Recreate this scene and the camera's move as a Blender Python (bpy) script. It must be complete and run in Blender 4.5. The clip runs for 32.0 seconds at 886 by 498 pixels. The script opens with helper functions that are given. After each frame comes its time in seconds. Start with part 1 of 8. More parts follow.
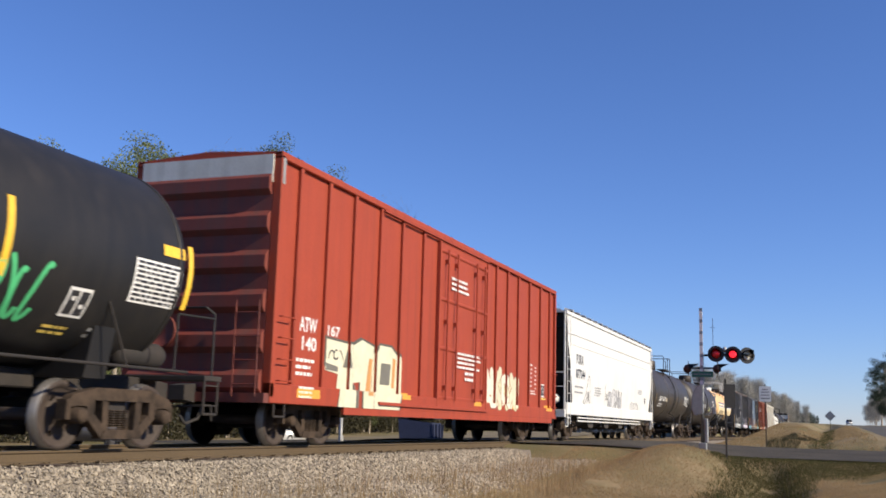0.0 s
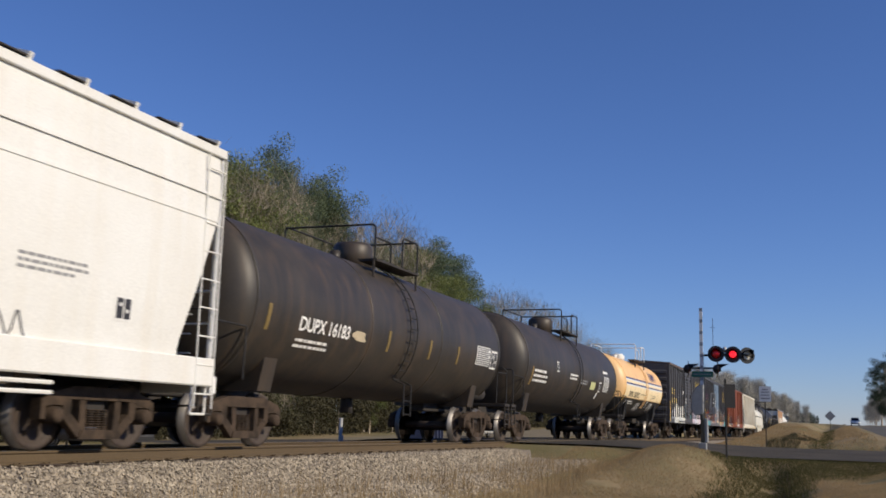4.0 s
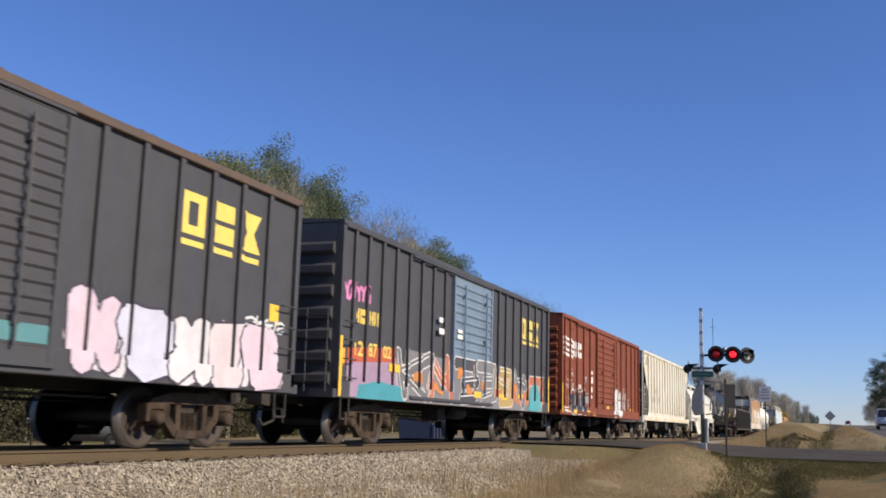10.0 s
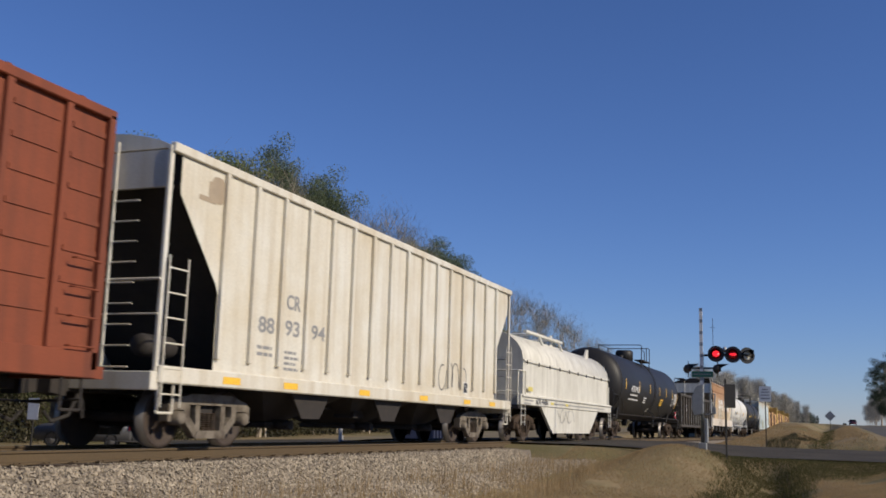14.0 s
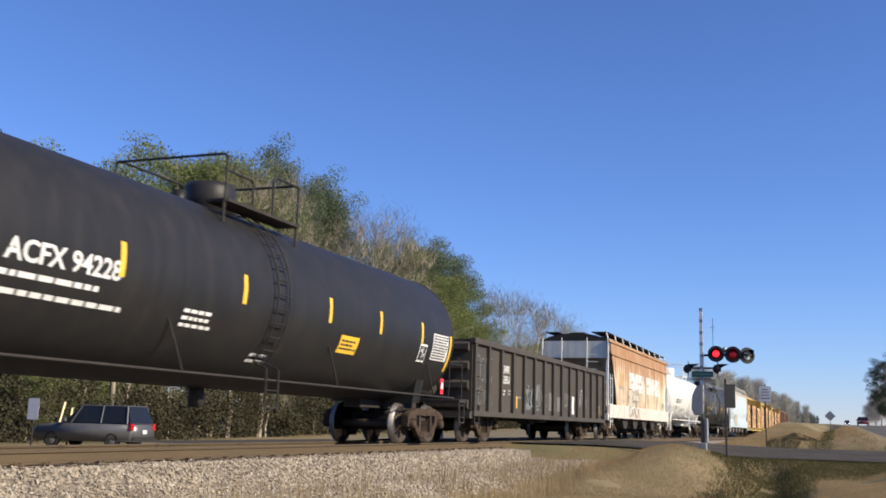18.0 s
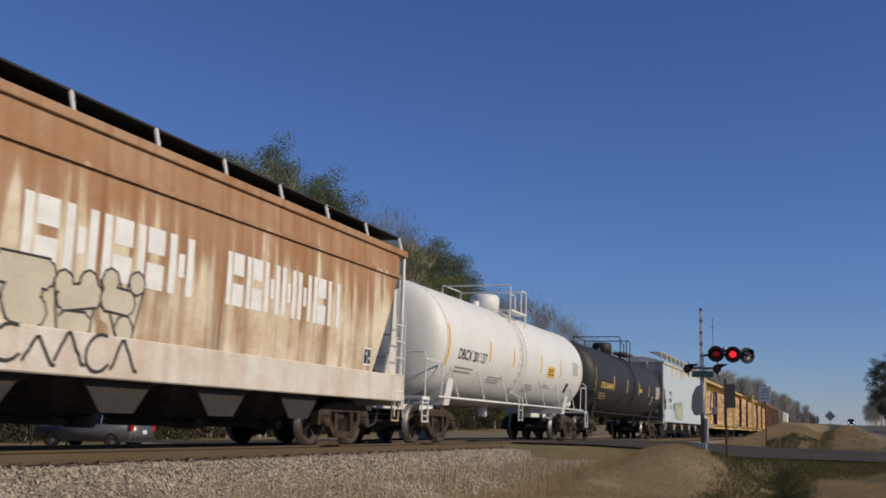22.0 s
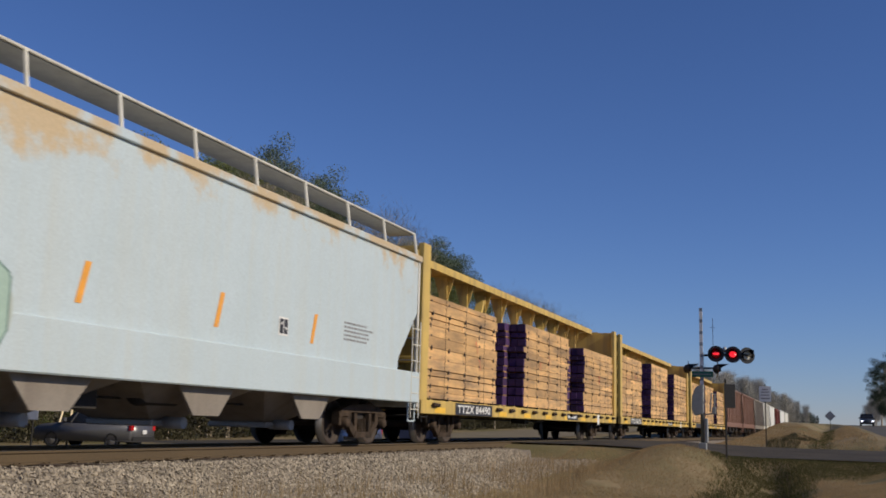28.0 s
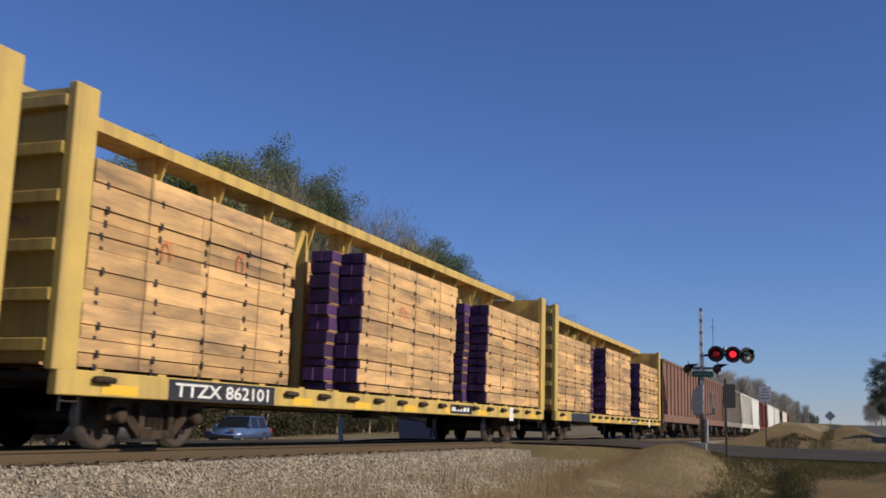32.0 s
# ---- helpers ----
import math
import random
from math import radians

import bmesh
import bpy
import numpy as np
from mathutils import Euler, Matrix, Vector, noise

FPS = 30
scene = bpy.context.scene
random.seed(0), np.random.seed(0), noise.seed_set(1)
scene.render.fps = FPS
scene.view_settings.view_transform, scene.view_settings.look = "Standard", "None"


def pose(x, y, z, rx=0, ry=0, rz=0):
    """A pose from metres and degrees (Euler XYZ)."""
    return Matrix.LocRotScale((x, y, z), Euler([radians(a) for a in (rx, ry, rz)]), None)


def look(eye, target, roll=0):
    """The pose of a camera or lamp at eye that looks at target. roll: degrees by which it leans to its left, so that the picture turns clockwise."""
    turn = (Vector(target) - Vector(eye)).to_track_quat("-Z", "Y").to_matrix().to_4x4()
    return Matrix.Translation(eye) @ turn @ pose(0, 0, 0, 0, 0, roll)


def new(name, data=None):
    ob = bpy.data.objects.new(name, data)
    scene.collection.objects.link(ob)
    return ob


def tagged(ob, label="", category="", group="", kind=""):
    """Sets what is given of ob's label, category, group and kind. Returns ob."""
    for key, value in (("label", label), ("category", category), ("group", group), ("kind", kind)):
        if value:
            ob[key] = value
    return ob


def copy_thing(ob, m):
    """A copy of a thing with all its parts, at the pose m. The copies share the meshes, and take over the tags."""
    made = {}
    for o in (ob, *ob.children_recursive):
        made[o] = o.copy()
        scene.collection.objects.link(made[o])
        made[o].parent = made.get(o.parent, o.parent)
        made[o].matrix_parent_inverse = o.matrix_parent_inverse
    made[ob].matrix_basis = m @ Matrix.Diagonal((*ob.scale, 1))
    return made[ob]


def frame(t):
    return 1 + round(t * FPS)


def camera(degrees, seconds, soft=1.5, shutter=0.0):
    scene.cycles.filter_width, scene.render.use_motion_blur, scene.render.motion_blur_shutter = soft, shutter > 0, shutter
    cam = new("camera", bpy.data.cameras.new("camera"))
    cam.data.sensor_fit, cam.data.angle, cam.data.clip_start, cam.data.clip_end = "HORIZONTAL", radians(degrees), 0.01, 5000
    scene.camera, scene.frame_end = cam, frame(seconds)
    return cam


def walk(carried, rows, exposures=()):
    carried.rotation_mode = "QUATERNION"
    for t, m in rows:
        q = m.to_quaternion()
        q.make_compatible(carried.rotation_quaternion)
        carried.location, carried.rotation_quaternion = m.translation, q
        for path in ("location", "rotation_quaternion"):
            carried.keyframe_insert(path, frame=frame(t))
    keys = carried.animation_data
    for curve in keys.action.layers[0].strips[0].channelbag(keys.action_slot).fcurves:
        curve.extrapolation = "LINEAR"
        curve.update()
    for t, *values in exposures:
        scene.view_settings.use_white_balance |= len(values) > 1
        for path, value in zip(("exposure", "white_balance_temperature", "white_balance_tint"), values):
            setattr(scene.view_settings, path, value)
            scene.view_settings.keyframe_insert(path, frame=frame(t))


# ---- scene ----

# ---------------------------------------------------------------- camera, path, light
cam = camera(47.07, 32.0, soft=1.7, shutter=0.2)
EYE = Vector((0, 0, 0.475))
VIEW = Vector((math.cos(radians(21.06)) * math.cos(radians(9.76)), math.sin(radians(21.06)) * math.cos(radians(9.76)), math.sin(radians(9.76))))
SPOT = look(EYE, EYE + VIEW, 1.6)
STOPS = [(0.0, 0.16), (1.0, -0.06), (1.8, -0.40), (2.6, -0.64), (3.5, -0.70), (4.0, -0.28), (4.6, 0.18), (6.5, 0.12), (9.0, 0.08), (11.0, 0.05), (12.5, -0.1),
         (13.5, -0.25), (15.0, -0.60), (15.6, -0.55), (17.0, 0.15), (18.2, 0.3), (20.4, 0.08), (21.4, -0.45), (23.0, -0.72), (24.0, -0.5), (24.5, -0.3),
         (26.5, -0.35), (28.0, -0.6), (29.2, -0.55), (30.0, -0.4), (32.0, -0.4)]
EXPOSURES = [(t, e + 0.40, 5230, 27) for t, e in STOPS]
walk(cam, [(0.0, SPOT), (32.0, SPOT)], EXPOSURES)

SUN = Vector((-0.07, -0.86, 0.50)).normalized()
world = bpy.data.worlds.new("sky")
scene.world = world
world.use_nodes = True
wn = world.node_tree.nodes
sky = wn.new("ShaderNodeTexSky")
sky.sky_type = "NISHITA"
sky.sun_disc = False
sky.sun_elevation = math.asin(SUN.z)
sky.sun_rotation = math.atan2(SUN.x, SUN.y)
sky.air_density, sky.dust_density, sky.ozone_density = 1.0, 0.0, 5.0
wn["Background"].inputs["Strength"].default_value = 0.072
world.node_tree.links.new(sky.outputs[0], wn["Background"].inputs["Color"])
sun_data = bpy.data.lights.new("sun", "SUN")
sun_data.energy, sun_data.angle, sun_data.color = 4.6, radians(0.53), (1.0, 0.83, 0.45)
sun = new("sun", sun_data)
sun.matrix_world = look((0, 0, 60), Vector((0, 0, 60)) - SUN)


# ---------------------------------------------------------------- materials
def mat(name, base, rough=0.6, metal=0.0, second=None, amount=0.5, scale=3.0, grain=40.0, bump=0.15, streak=None, streak_amount=0.6,
        stretch=(1, 1, 1), emit=None, per_piece=0.0, spec=0.5, high=None, thin=0.0):
    """Painted, rusty, stony or leafy surface: base colour, broad blotches of a second colour, fine grain, down-running streaks."""
    m = bpy.data.materials.new(name)
    m.use_nodes = True
    nt = m.node_tree
    n, l = nt.nodes, nt.links
    b = n["Principled BSDF"]
    b.inputs["Roughness"].default_value = rough
    b.inputs["Metallic"].default_value = metal
    b.inputs["Specular IOR Level"].default_value = spec
    tc = n.new("ShaderNodeTexCoord")
    mp = n.new("ShaderNodeMapping")
    mp.inputs["Scale"].default_value = stretch
    l.new(tc.outputs["Object"], mp.inputs["Vector"])
    second = second or tuple(c * 0.6 for c in base)
    n1 = n.new("ShaderNodeTexNoise")
    n1.inputs["Scale"].default_value, n1.inputs["Detail"].default_value, n1.inputs["Roughness"].default_value = scale, 6, 0.65
    l.new(mp.outputs[0], n1.inputs["Vector"])
    ramp = n.new("ShaderNodeValToRGB")
    ramp.color_ramp.elements[0].position, ramp.color_ramp.elements[1].position = 0.38, 0.68
    l.new(n1.outputs["Fac"], ramp.inputs["Fac"])
    k = n.new("ShaderNodeMath")
    k.operation = "MULTIPLY"
    k.inputs[1].default_value = amount
    l.new(ramp.outputs["Color"], k.inputs[0])
    mix = n.new("ShaderNodeMix")
    mix.data_type = "RGBA"
    mix.inputs["A"].default_value, mix.inputs["B"].default_value = (*base, 1), (*second, 1)
    l.new(k.outputs[0], mix.inputs["Factor"])
    out = mix.outputs["Result"]
    if streak:
        mp2 = n.new("ShaderNodeMapping")
        mp2.inputs["Scale"].default_value = (2.6, 2.6, 0.16)
        l.new(tc.outputs["Object"], mp2.inputs["Vector"])
        n3 = n.new("ShaderNodeTexNoise")
        n3.inputs["Scale"].default_value, n3.inputs["Detail"].default_value = 1.6, 5
        l.new(mp2.outputs[0], n3.inputs["Vector"])
        r3 = n.new("ShaderNodeValToRGB")
        r3.color_ramp.elements[0].position, r3.color_ramp.elements[1].position = 0.45, 0.75
        l.new(n3.outputs["Fac"], r3.inputs["Fac"])
        k3 = n.new("ShaderNodeMath")
        k3.operation = "MULTIPLY"
        k3.inputs[1].default_value = streak_amount
        l.new(r3.outputs["Color"], k3.inputs[0])
        mix3 = n.new("ShaderNodeMix")
        mix3.data_type = "RGBA"
        mix3.inputs["B"].default_value = (*streak, 1)
        l.new(k3.outputs[0], mix3.inputs["Factor"])
        l.new(out, mix3.inputs["A"])
        out = mix3.outputs["Result"]
    if high:
        sp = n.new("ShaderNodeSeparateXYZ")
        l.new(tc.outputs["Object"], sp.inputs[0])
        ad = n.new("ShaderNodeMath")
        ad.operation = "MULTIPLY_ADD"
        ad.inputs[1].default_value = high[3]
        l.new((n1 if len(high) > 5 else n3).outputs["Fac"], ad.inputs[0])
        l.new(sp.outputs["Z"], ad.inputs[2])
        rz = n.new("ShaderNodeMapRange")
        rz.interpolation_type = "SMOOTHSTEP"
        rz.inputs["From Min"].default_value, rz.inputs["From Max"].default_value = high[0] + high[3] / 2, high[1] + high[3] / 2
        rz.inputs["To Max"].default_value = high[4]
        l.new(ad.outputs[0], rz.inputs["Value"])
        mixh = n.new("ShaderNodeMix")
        mixh.data_type = "RGBA"
        mixh.inputs["B"].default_value = (*high[2], 1)
        l.new(rz.outputs[0], mixh.inputs["Factor"])
        l.new(out, mixh.inputs["A"])
        out = mixh.outputs["Result"]
    n2 = n.new("ShaderNodeTexNoise")
    n2.inputs["Scale"].default_value, n2.inputs["Detail"].default_value = grain, 4
    l.new(tc.outputs["Object"], n2.inputs["Vector"])
    hsv = n.new("ShaderNodeHueSaturation")
    mr = n.new("ShaderNodeMapRange")
    mr.inputs["To Min"].default_value, mr.inputs["To Max"].default_value = 0.78, 1.2
    l.new(n2.outputs["Fac"], mr.inputs["Value"])
    val = mr.outputs[0]
    if per_piece:
        oi = n.new("ShaderNodeObjectInfo")
        gi = n.new("ShaderNodeNewGeometry")
        add = n.new("ShaderNodeMath")
        add.operation = "ADD"
        l.new(oi.outputs["Random"], add.inputs[0])
        l.new(gi.outputs["Random Per Island"], add.inputs[1])
        fr = n.new("ShaderNodeMath")
        fr.operation = "FRACT"
        l.new(add.outputs[0], fr.inputs[0])
        m2 = n.new("ShaderNodeMapRange")
        m2.inputs["To Min"].default_value, m2.inputs["To Max"].default_value = 1 - per_piece, 1 + per_piece
        l.new(fr.outputs[0], m2.inputs["Value"])
        mu = n.new("ShaderNodeMath")
        mu.operation = "MULTIPLY"
        l.new(val, mu.inputs[0])
        l.new(m2.outputs[0], mu.inputs[1])
        val = mu.outputs[0]
    l.new(val, hsv.inputs["Value"])
    l.new(out, hsv.inputs["Color"])
    l.new(hsv.outputs[0], b.inputs["Base Color"])
    if bump:
        bp = n.new("ShaderNodeBump")
        bp.inputs["Strength"].default_value, bp.inputs["Distance"].default_value = bump, 0.02
        l.new(n2.outputs["Fac"], bp.inputs["Height"])
        l.new(bp.outputs[0], b.inputs["Normal"])
    if thin:
        tr = n.new("ShaderNodeBsdfTranslucent")
        l.new(hsv.outputs[0], tr.inputs["Color"])
        ms = n.new("ShaderNodeMixShader")
        ms.inputs[0].default_value = thin
        l.new(b.outputs[0], ms.inputs[1])
        l.new(tr.outputs[0], ms.inputs[2])
        l.new(ms.outputs[0], n["Material Output"].inputs["Surface"])
    if emit:
        b.inputs["Emission Color"].default_value = (*emit[:3], 1)
        b.inputs["Emission Strength"].default_value = emit[3]
    return m


RUST = (0.16, 0.075, 0.04)
GRIME = (0.07, 0.055, 0.045)
M = {}
M["red"] = mat("red_paint", (0.325, 0.055, 0.021), 0.65, second=(0.275, 0.043, 0.018), scale=1.4, streak=(0.19, 0.038, 0.02), streak_amount=0.5, spec=0.3)
# red darkened for the car end's shade; a far dark boxcar wears it too
M["red_dark"] = mat("shaded_oxide_paint", (0.19, 0.04, 0.024), 0.7, second=(0.10, 0.03, 0.022), streak=GRIME)
M["brown"] = mat("oxide_brown_paint", (0.215, 0.060, 0.026), 0.7, second=(0.145, 0.044, 0.022), scale=1.2, streak=(0.085, 0.034, 0.022), streak_amount=0.6, spec=0.3)
M["navy"] = mat("faded_navy_paint", (0.056, 0.056, 0.063), 0.6, second=(0.036, 0.036, 0.04), streak=(0.07, 0.058, 0.048), streak_amount=0.5)
M["black"] = mat("black_tank_paint", (0.016, 0.016, 0.017), 0.5, spec=0.28, second=(0.025, 0.023, 0.021), amount=0.7, scale=1.2, streak=(0.05, 0.043, 0.036), streak_amount=0.3, bump=0.05)
M["dusty"] = mat("dusty_black_paint", (0.030, 0.026, 0.022), 0.5, spec=0.4, second=(0.054, 0.044, 0.033), amount=0.75, scale=0.9, streak=(0.085, 0.058, 0.036), streak_amount=0.55, bump=0.05)
M["white"] = mat("white_paint", (0.72, 0.715, 0.68), 0.5, second=(0.63, 0.61, 0.55), amount=0.5, scale=0.8, streak=(0.58, 0.50, 0.36), streak_amount=0.2, bump=0.03)
M["cream"] = mat("aged_cream_paint", (0.66, 0.645, 0.575), 0.6, second=(0.55, 0.485, 0.35), amount=0.9, scale=0.45, streak=(0.40, 0.32, 0.19), streak_amount=0.5, bump=0.04)
M["tan"] = mat("tan_paint", (0.80, 0.51, 0.21), 0.45, second=(0.68, 0.42, 0.17), scale=0.8, streak=(0.40, 0.24, 0.10), streak_amount=0.25, bump=0.03)
M["palefield"] = mat("pale_yellow_paint", (0.83, 0.68, 0.40), 0.5, second=(0.74, 0.58, 0.32), scale=0.9, streak=(0.5, 0.36, 0.18), streak_amount=0.2, bump=0.02)
M["paleblue"] = mat("pale_blue_paint", (0.485, 0.56, 0.59), 0.55, second=(0.43, 0.50, 0.52), amount=0.5, scale=0.7, streak=(0.50, 0.47, 0.36), streak_amount=0.25, bump=0.03, high=(3.75, 4.3, (0.52, 0.35, 0.13), 4.2, 0.75, 1))
M["coilgray"] = mat("light_grey_paint", (0.68, 0.66, 0.58), 0.55, second=(0.50, 0.48, 0.40), amount=0.6, scale=1.0, streak=(0.26, 0.23, 0.18), streak_amount=0.4, bump=0.04)
M["uprust"] = mat("rusted_hopper_paint", (0.68, 0.60, 0.44), 0.75, second=(0.36, 0.20, 0.08), amount=0.75, scale=1.1, streak=(0.13, 0.058, 0.026), streak_amount=0.8, bump=0.06, high=(2.40, 3.15, (0.28, 0.122, 0.038), 4.6, 0.72), spec=0.2)
M["gon"] = mat("grimy_black_paint", (0.046, 0.039, 0.029), 0.7, second=(0.068, 0.056, 0.039), amount=0.7, scale=1.2, streak=(0.10, 0.074, 0.048), streak_amount=0.4)
M["yellow"] = mat("yellow_car_paint", (0.60, 0.42, 0.09), 0.6, second=(0.40, 0.29, 0.09), scale=1.5, streak=(0.20, 0.14, 0.07), streak_amount=0.6, bump=0.05)
M["rusthop"] = mat("brown_hopper_paint", (0.20, 0.10, 0.06), 0.7, second=(0.10, 0.06, 0.045), scale=0.8, streak=(0.30, 0.20, 0.14), streak_amount=0.5)
M["dimhop"] = mat("dull_grey_hopper_paint", (0.25, 0.22, 0.18), 0.7, second=(0.16, 0.13, 0.10), scale=0.8, streak=(0.12, 0.09, 0.07), streak_amount=0.5)
M["stripe"] = mat("reflective_yellow", (0.85, 0.52, 0.02), 0.4, scale=6, bump=0.0, amount=0.3)
M["orange"] = mat("orange_marker", (0.80, 0.36, 0.03), 0.45, scale=6, bump=0.0, amount=0.4)
M["letter_white"] = mat("white_lettering", (0.78, 0.77, 0.73), 0.55, scale=5, amount=0.35, bump=0.0)
M["letter_black"] = mat("black_lettering", (0.03, 0.03, 0.035), 0.5, scale=5, bump=0.0)
M["letter_yellow"] = mat("yellow_lettering", (0.78, 0.58, 0.10), 0.5, scale=5, amount=0.35, bump=0.0)
M["letter_gray"] = mat("faded_grey_lettering", (0.28, 0.28, 0.28), 0.6, scale=5, bump=0.0)
M["letter_blue"] = mat("blue_stripe_paint", (0.03, 0.04, 0.16), 0.5, scale=5, bump=0.0)
M["steel"] = mat("grimy_cast_steel", (0.070, 0.049, 0.033), 0.9, second=(0.022, 0.017, 0.013), amount=0.95, scale=5, bump=0.3, spec=0.2)
M["duststeel"] = mat("pale_dusted_steel", (0.20, 0.175, 0.14), 0.9, second=(0.07, 0.055, 0.042), amount=0.9, scale=5, bump=0.3, spec=0.2)
M["wheel"] = mat("rusty_wheel_steel", (0.06, 0.043, 0.032), 0.75, 0.1, second=(0.03, 0.022, 0.019), amount=0.8, scale=5)
M["tread"] = mat("polished_tread", (0.24, 0.225, 0.21), 0.5, 0.8, bump=0.0)
# grime, made darker so that the shade below the cars is in the colour
M["under"] = mat("shaded_underframe_grime", (0.022, 0.019, 0.017), 0.85, second=(0.04, 0.031, 0.024), amount=0.7, scale=3)
M["rail"] = mat("rusty_rail", (0.094, 0.064, 0.030), 0.85, 0.0, second=(0.060, 0.042, 0.021), scale=5, stretch=(0.2, 1, 1))
M["railtop"] = mat("worn_rail_head", (0.40, 0.36, 0.33), 0.35, 0.8, bump=0.0)
M["tie"] = mat("weathered_tie", (0.055, 0.038, 0.027), 0.85, second=(0.10, 0.072, 0.05), scale=3, stretch=(1, 6, 1), per_piece=0.3)
M["ballast"] = mat("ballast_stone", (0.325, 0.28, 0.21), 0.9, second=(0.20, 0.165, 0.12), scale=1.2, grain=25, bump=0.3, per_piece=0.34, spec=0.2)
M["roofrust"] = mat("rusty_roof_edge", (0.085, 0.062, 0.047), 0.7, second=(0.13, 0.075, 0.045), scale=2.0)
M["bed"] = mat("ballast_bed", (0.22, 0.185, 0.14), 0.9, second=(0.11, 0.092, 0.072), amount=0.9, scale=14, grain=60, bump=0.9)
M["asphalt"] = mat("worn_asphalt", (0.058, 0.053, 0.047), 1.0, spec=0.08, second=(0.095, 0.084, 0.068), amount=0.8, scale=0.45, grain=70, bump=0.4)
M["paleroad"] = mat("pale_worn_asphalt", (0.21, 0.18, 0.125), 1.0, second=(0.15, 0.13, 0.09), amount=0.7, scale=0.5, grain=50, bump=0.3, spec=0.1)
M["greyroad"] = mat("grey_worn_asphalt", (0.115, 0.11, 0.10), 1.0, second=(0.085, 0.08, 0.072), amount=0.7, scale=0.5, grain=50, bump=0.3, spec=0.1)
M["alu"] = mat("galvanised_metal", (0.34, 0.345, 0.35), 0.55, 0.3, scale=4, second=(0.24, 0.24, 0.245))
M["dullsteel"] = mat("dull_galvanised_steel", (0.16, 0.17, 0.16), 0.6, 0.2, scale=4, second=(0.10, 0.105, 0.10))
M["matteblack"] = mat("matte_black_hood", (0.012, 0.012, 0.013), 0.5, bump=0.0)
M["sign_back"] = mat("grey_sign_back", (0.30, 0.31, 0.31), 0.5, 0.3, scale=4)
M["sign_white"] = mat("white_sign_face", (0.72, 0.72, 0.70), 0.5, scale=4, amount=0.3, bump=0.0)
M["sign_green"] = mat("green_sign_face", (0.03, 0.16, 0.10), 0.5, scale=4, bump=0.0)
M["post"] = mat("dark_steel_post", (0.03, 0.028, 0.026), 0.6, 0.3, scale=6)
M["wood"] = mat("sawn_lumber", (0.70, 0.43, 0.165), 0.8, second=(0.25, 0.17, 0.09), amount=1.0, scale=1.1, stretch=(0.5, 1, 3.5), grain=60, per_piece=0.24, streak=(0.40, 0.22, 0.10), streak_amount=0.3)
M["woodpurple"] = mat("purple_sealed_ends", (0.06, 0.022, 0.10), 0.75, second=(0.03, 0.014, 0.055), amount=0.9, scale=6, per_piece=0.35)
M["strap"] = mat("steel_strap", (0.06, 0.05, 0.045), 0.5, 0.6, bump=0.0)
M["redlens"] = mat("red_lens", (0.22, 0.008, 0.007), 0.25, bump=0.0)
M["redlit"] = mat("lit_red_lens", (0.6, 0.01, 0.01), 0.3, emit=(1.0, 0.02, 0.02, 1.3), bump=0.0)
M["bark"] = mat("grey_bark", (0.42, 0.36, 0.27), 0.9, second=(0.16, 0.125, 0.09), scale=2, stretch=(1, 1, 0.2), bump=0.5)
M["pine"] = mat("pine_needles", (0.165, 0.20, 0.115), 0.8, second=(0.09, 0.12, 0.065), amount=0.8, scale=0.35, grain=3, bump=0.0, per_piece=0.35, spec=0.2, thin=0.4)
M["leaf"] = mat("evergreen_leaves", (0.22, 0.245, 0.082), 0.8, second=(0.105, 0.135, 0.046), amount=0.8, scale=0.35, grain=3, bump=0.0, per_piece=0.35, spec=0.2, thin=0.4)
M["bare"] = mat("bare_twigs", (0.21, 0.195, 0.12), 0.9, second=(0.15, 0.15, 0.085), scale=0.5, grain=3, bump=0.0, per_piece=0.25, spec=0.2, thin=0.4)
M["tangle"] = mat("brown_tangle", (0.062, 0.055, 0.030), 0.9, second=(0.034, 0.038, 0.018), scale=0.5, grain=3, bump=0.0, per_piece=0.4, spec=0.2)
# paler and greyer than the near twigs: distance haze mixed into the colour
M["fartree"] = mat("hazy_distant_twigs", (0.36, 0.35, 0.315), 0.9, second=(0.29, 0.285, 0.245), scale=0.2, grain=2, bump=0.0, per_piece=0.2, spec=0.2)
M["darkpine"] = mat("dark_pine_needles", (0.035, 0.05, 0.03), 0.85, second=(0.02, 0.03, 0.018), scale=0.3, grain=2, bump=0.0, per_piece=0.3, spec=0.2)
M["grass_dry"] = mat("dry_grass_blades", (0.37, 0.275, 0.15), 0.9, second=(0.27, 0.20, 0.10), scale=0.7, grain=8, bump=0.0, per_piece=0.12, spec=0.1, thin=0.5)
M["grass_green"] = mat("winter_green_blades", (0.075, 0.078, 0.030), 0.9, second=(0.13, 0.11, 0.05), scale=0.6, grain=8, bump=0.0, per_piece=0.2, spec=0.1, thin=0.4)


# ---------------------------------------------------------------- mesh helpers
def part(name, bm, material, parent=None, label="", at=None, smooth=False):
    """Links a bmesh as one mesh object, under a thing or a part."""
    me = bpy.data.meshes.new(name)
    bm.normal_update()
    bm.to_mesh(me)
    bm.free()
    for m in (material if isinstance(material, (list, tuple)) else [material]):
        me.materials.append(m)
    if smooth:
        for f in me.polygons:
            f.use_smooth = True
    ob = new(name, me)
    if parent:
        ob.parent = parent
    if at is not None:
        ob.matrix_basis = at
    if label:
        ob["label"] = label
    return ob


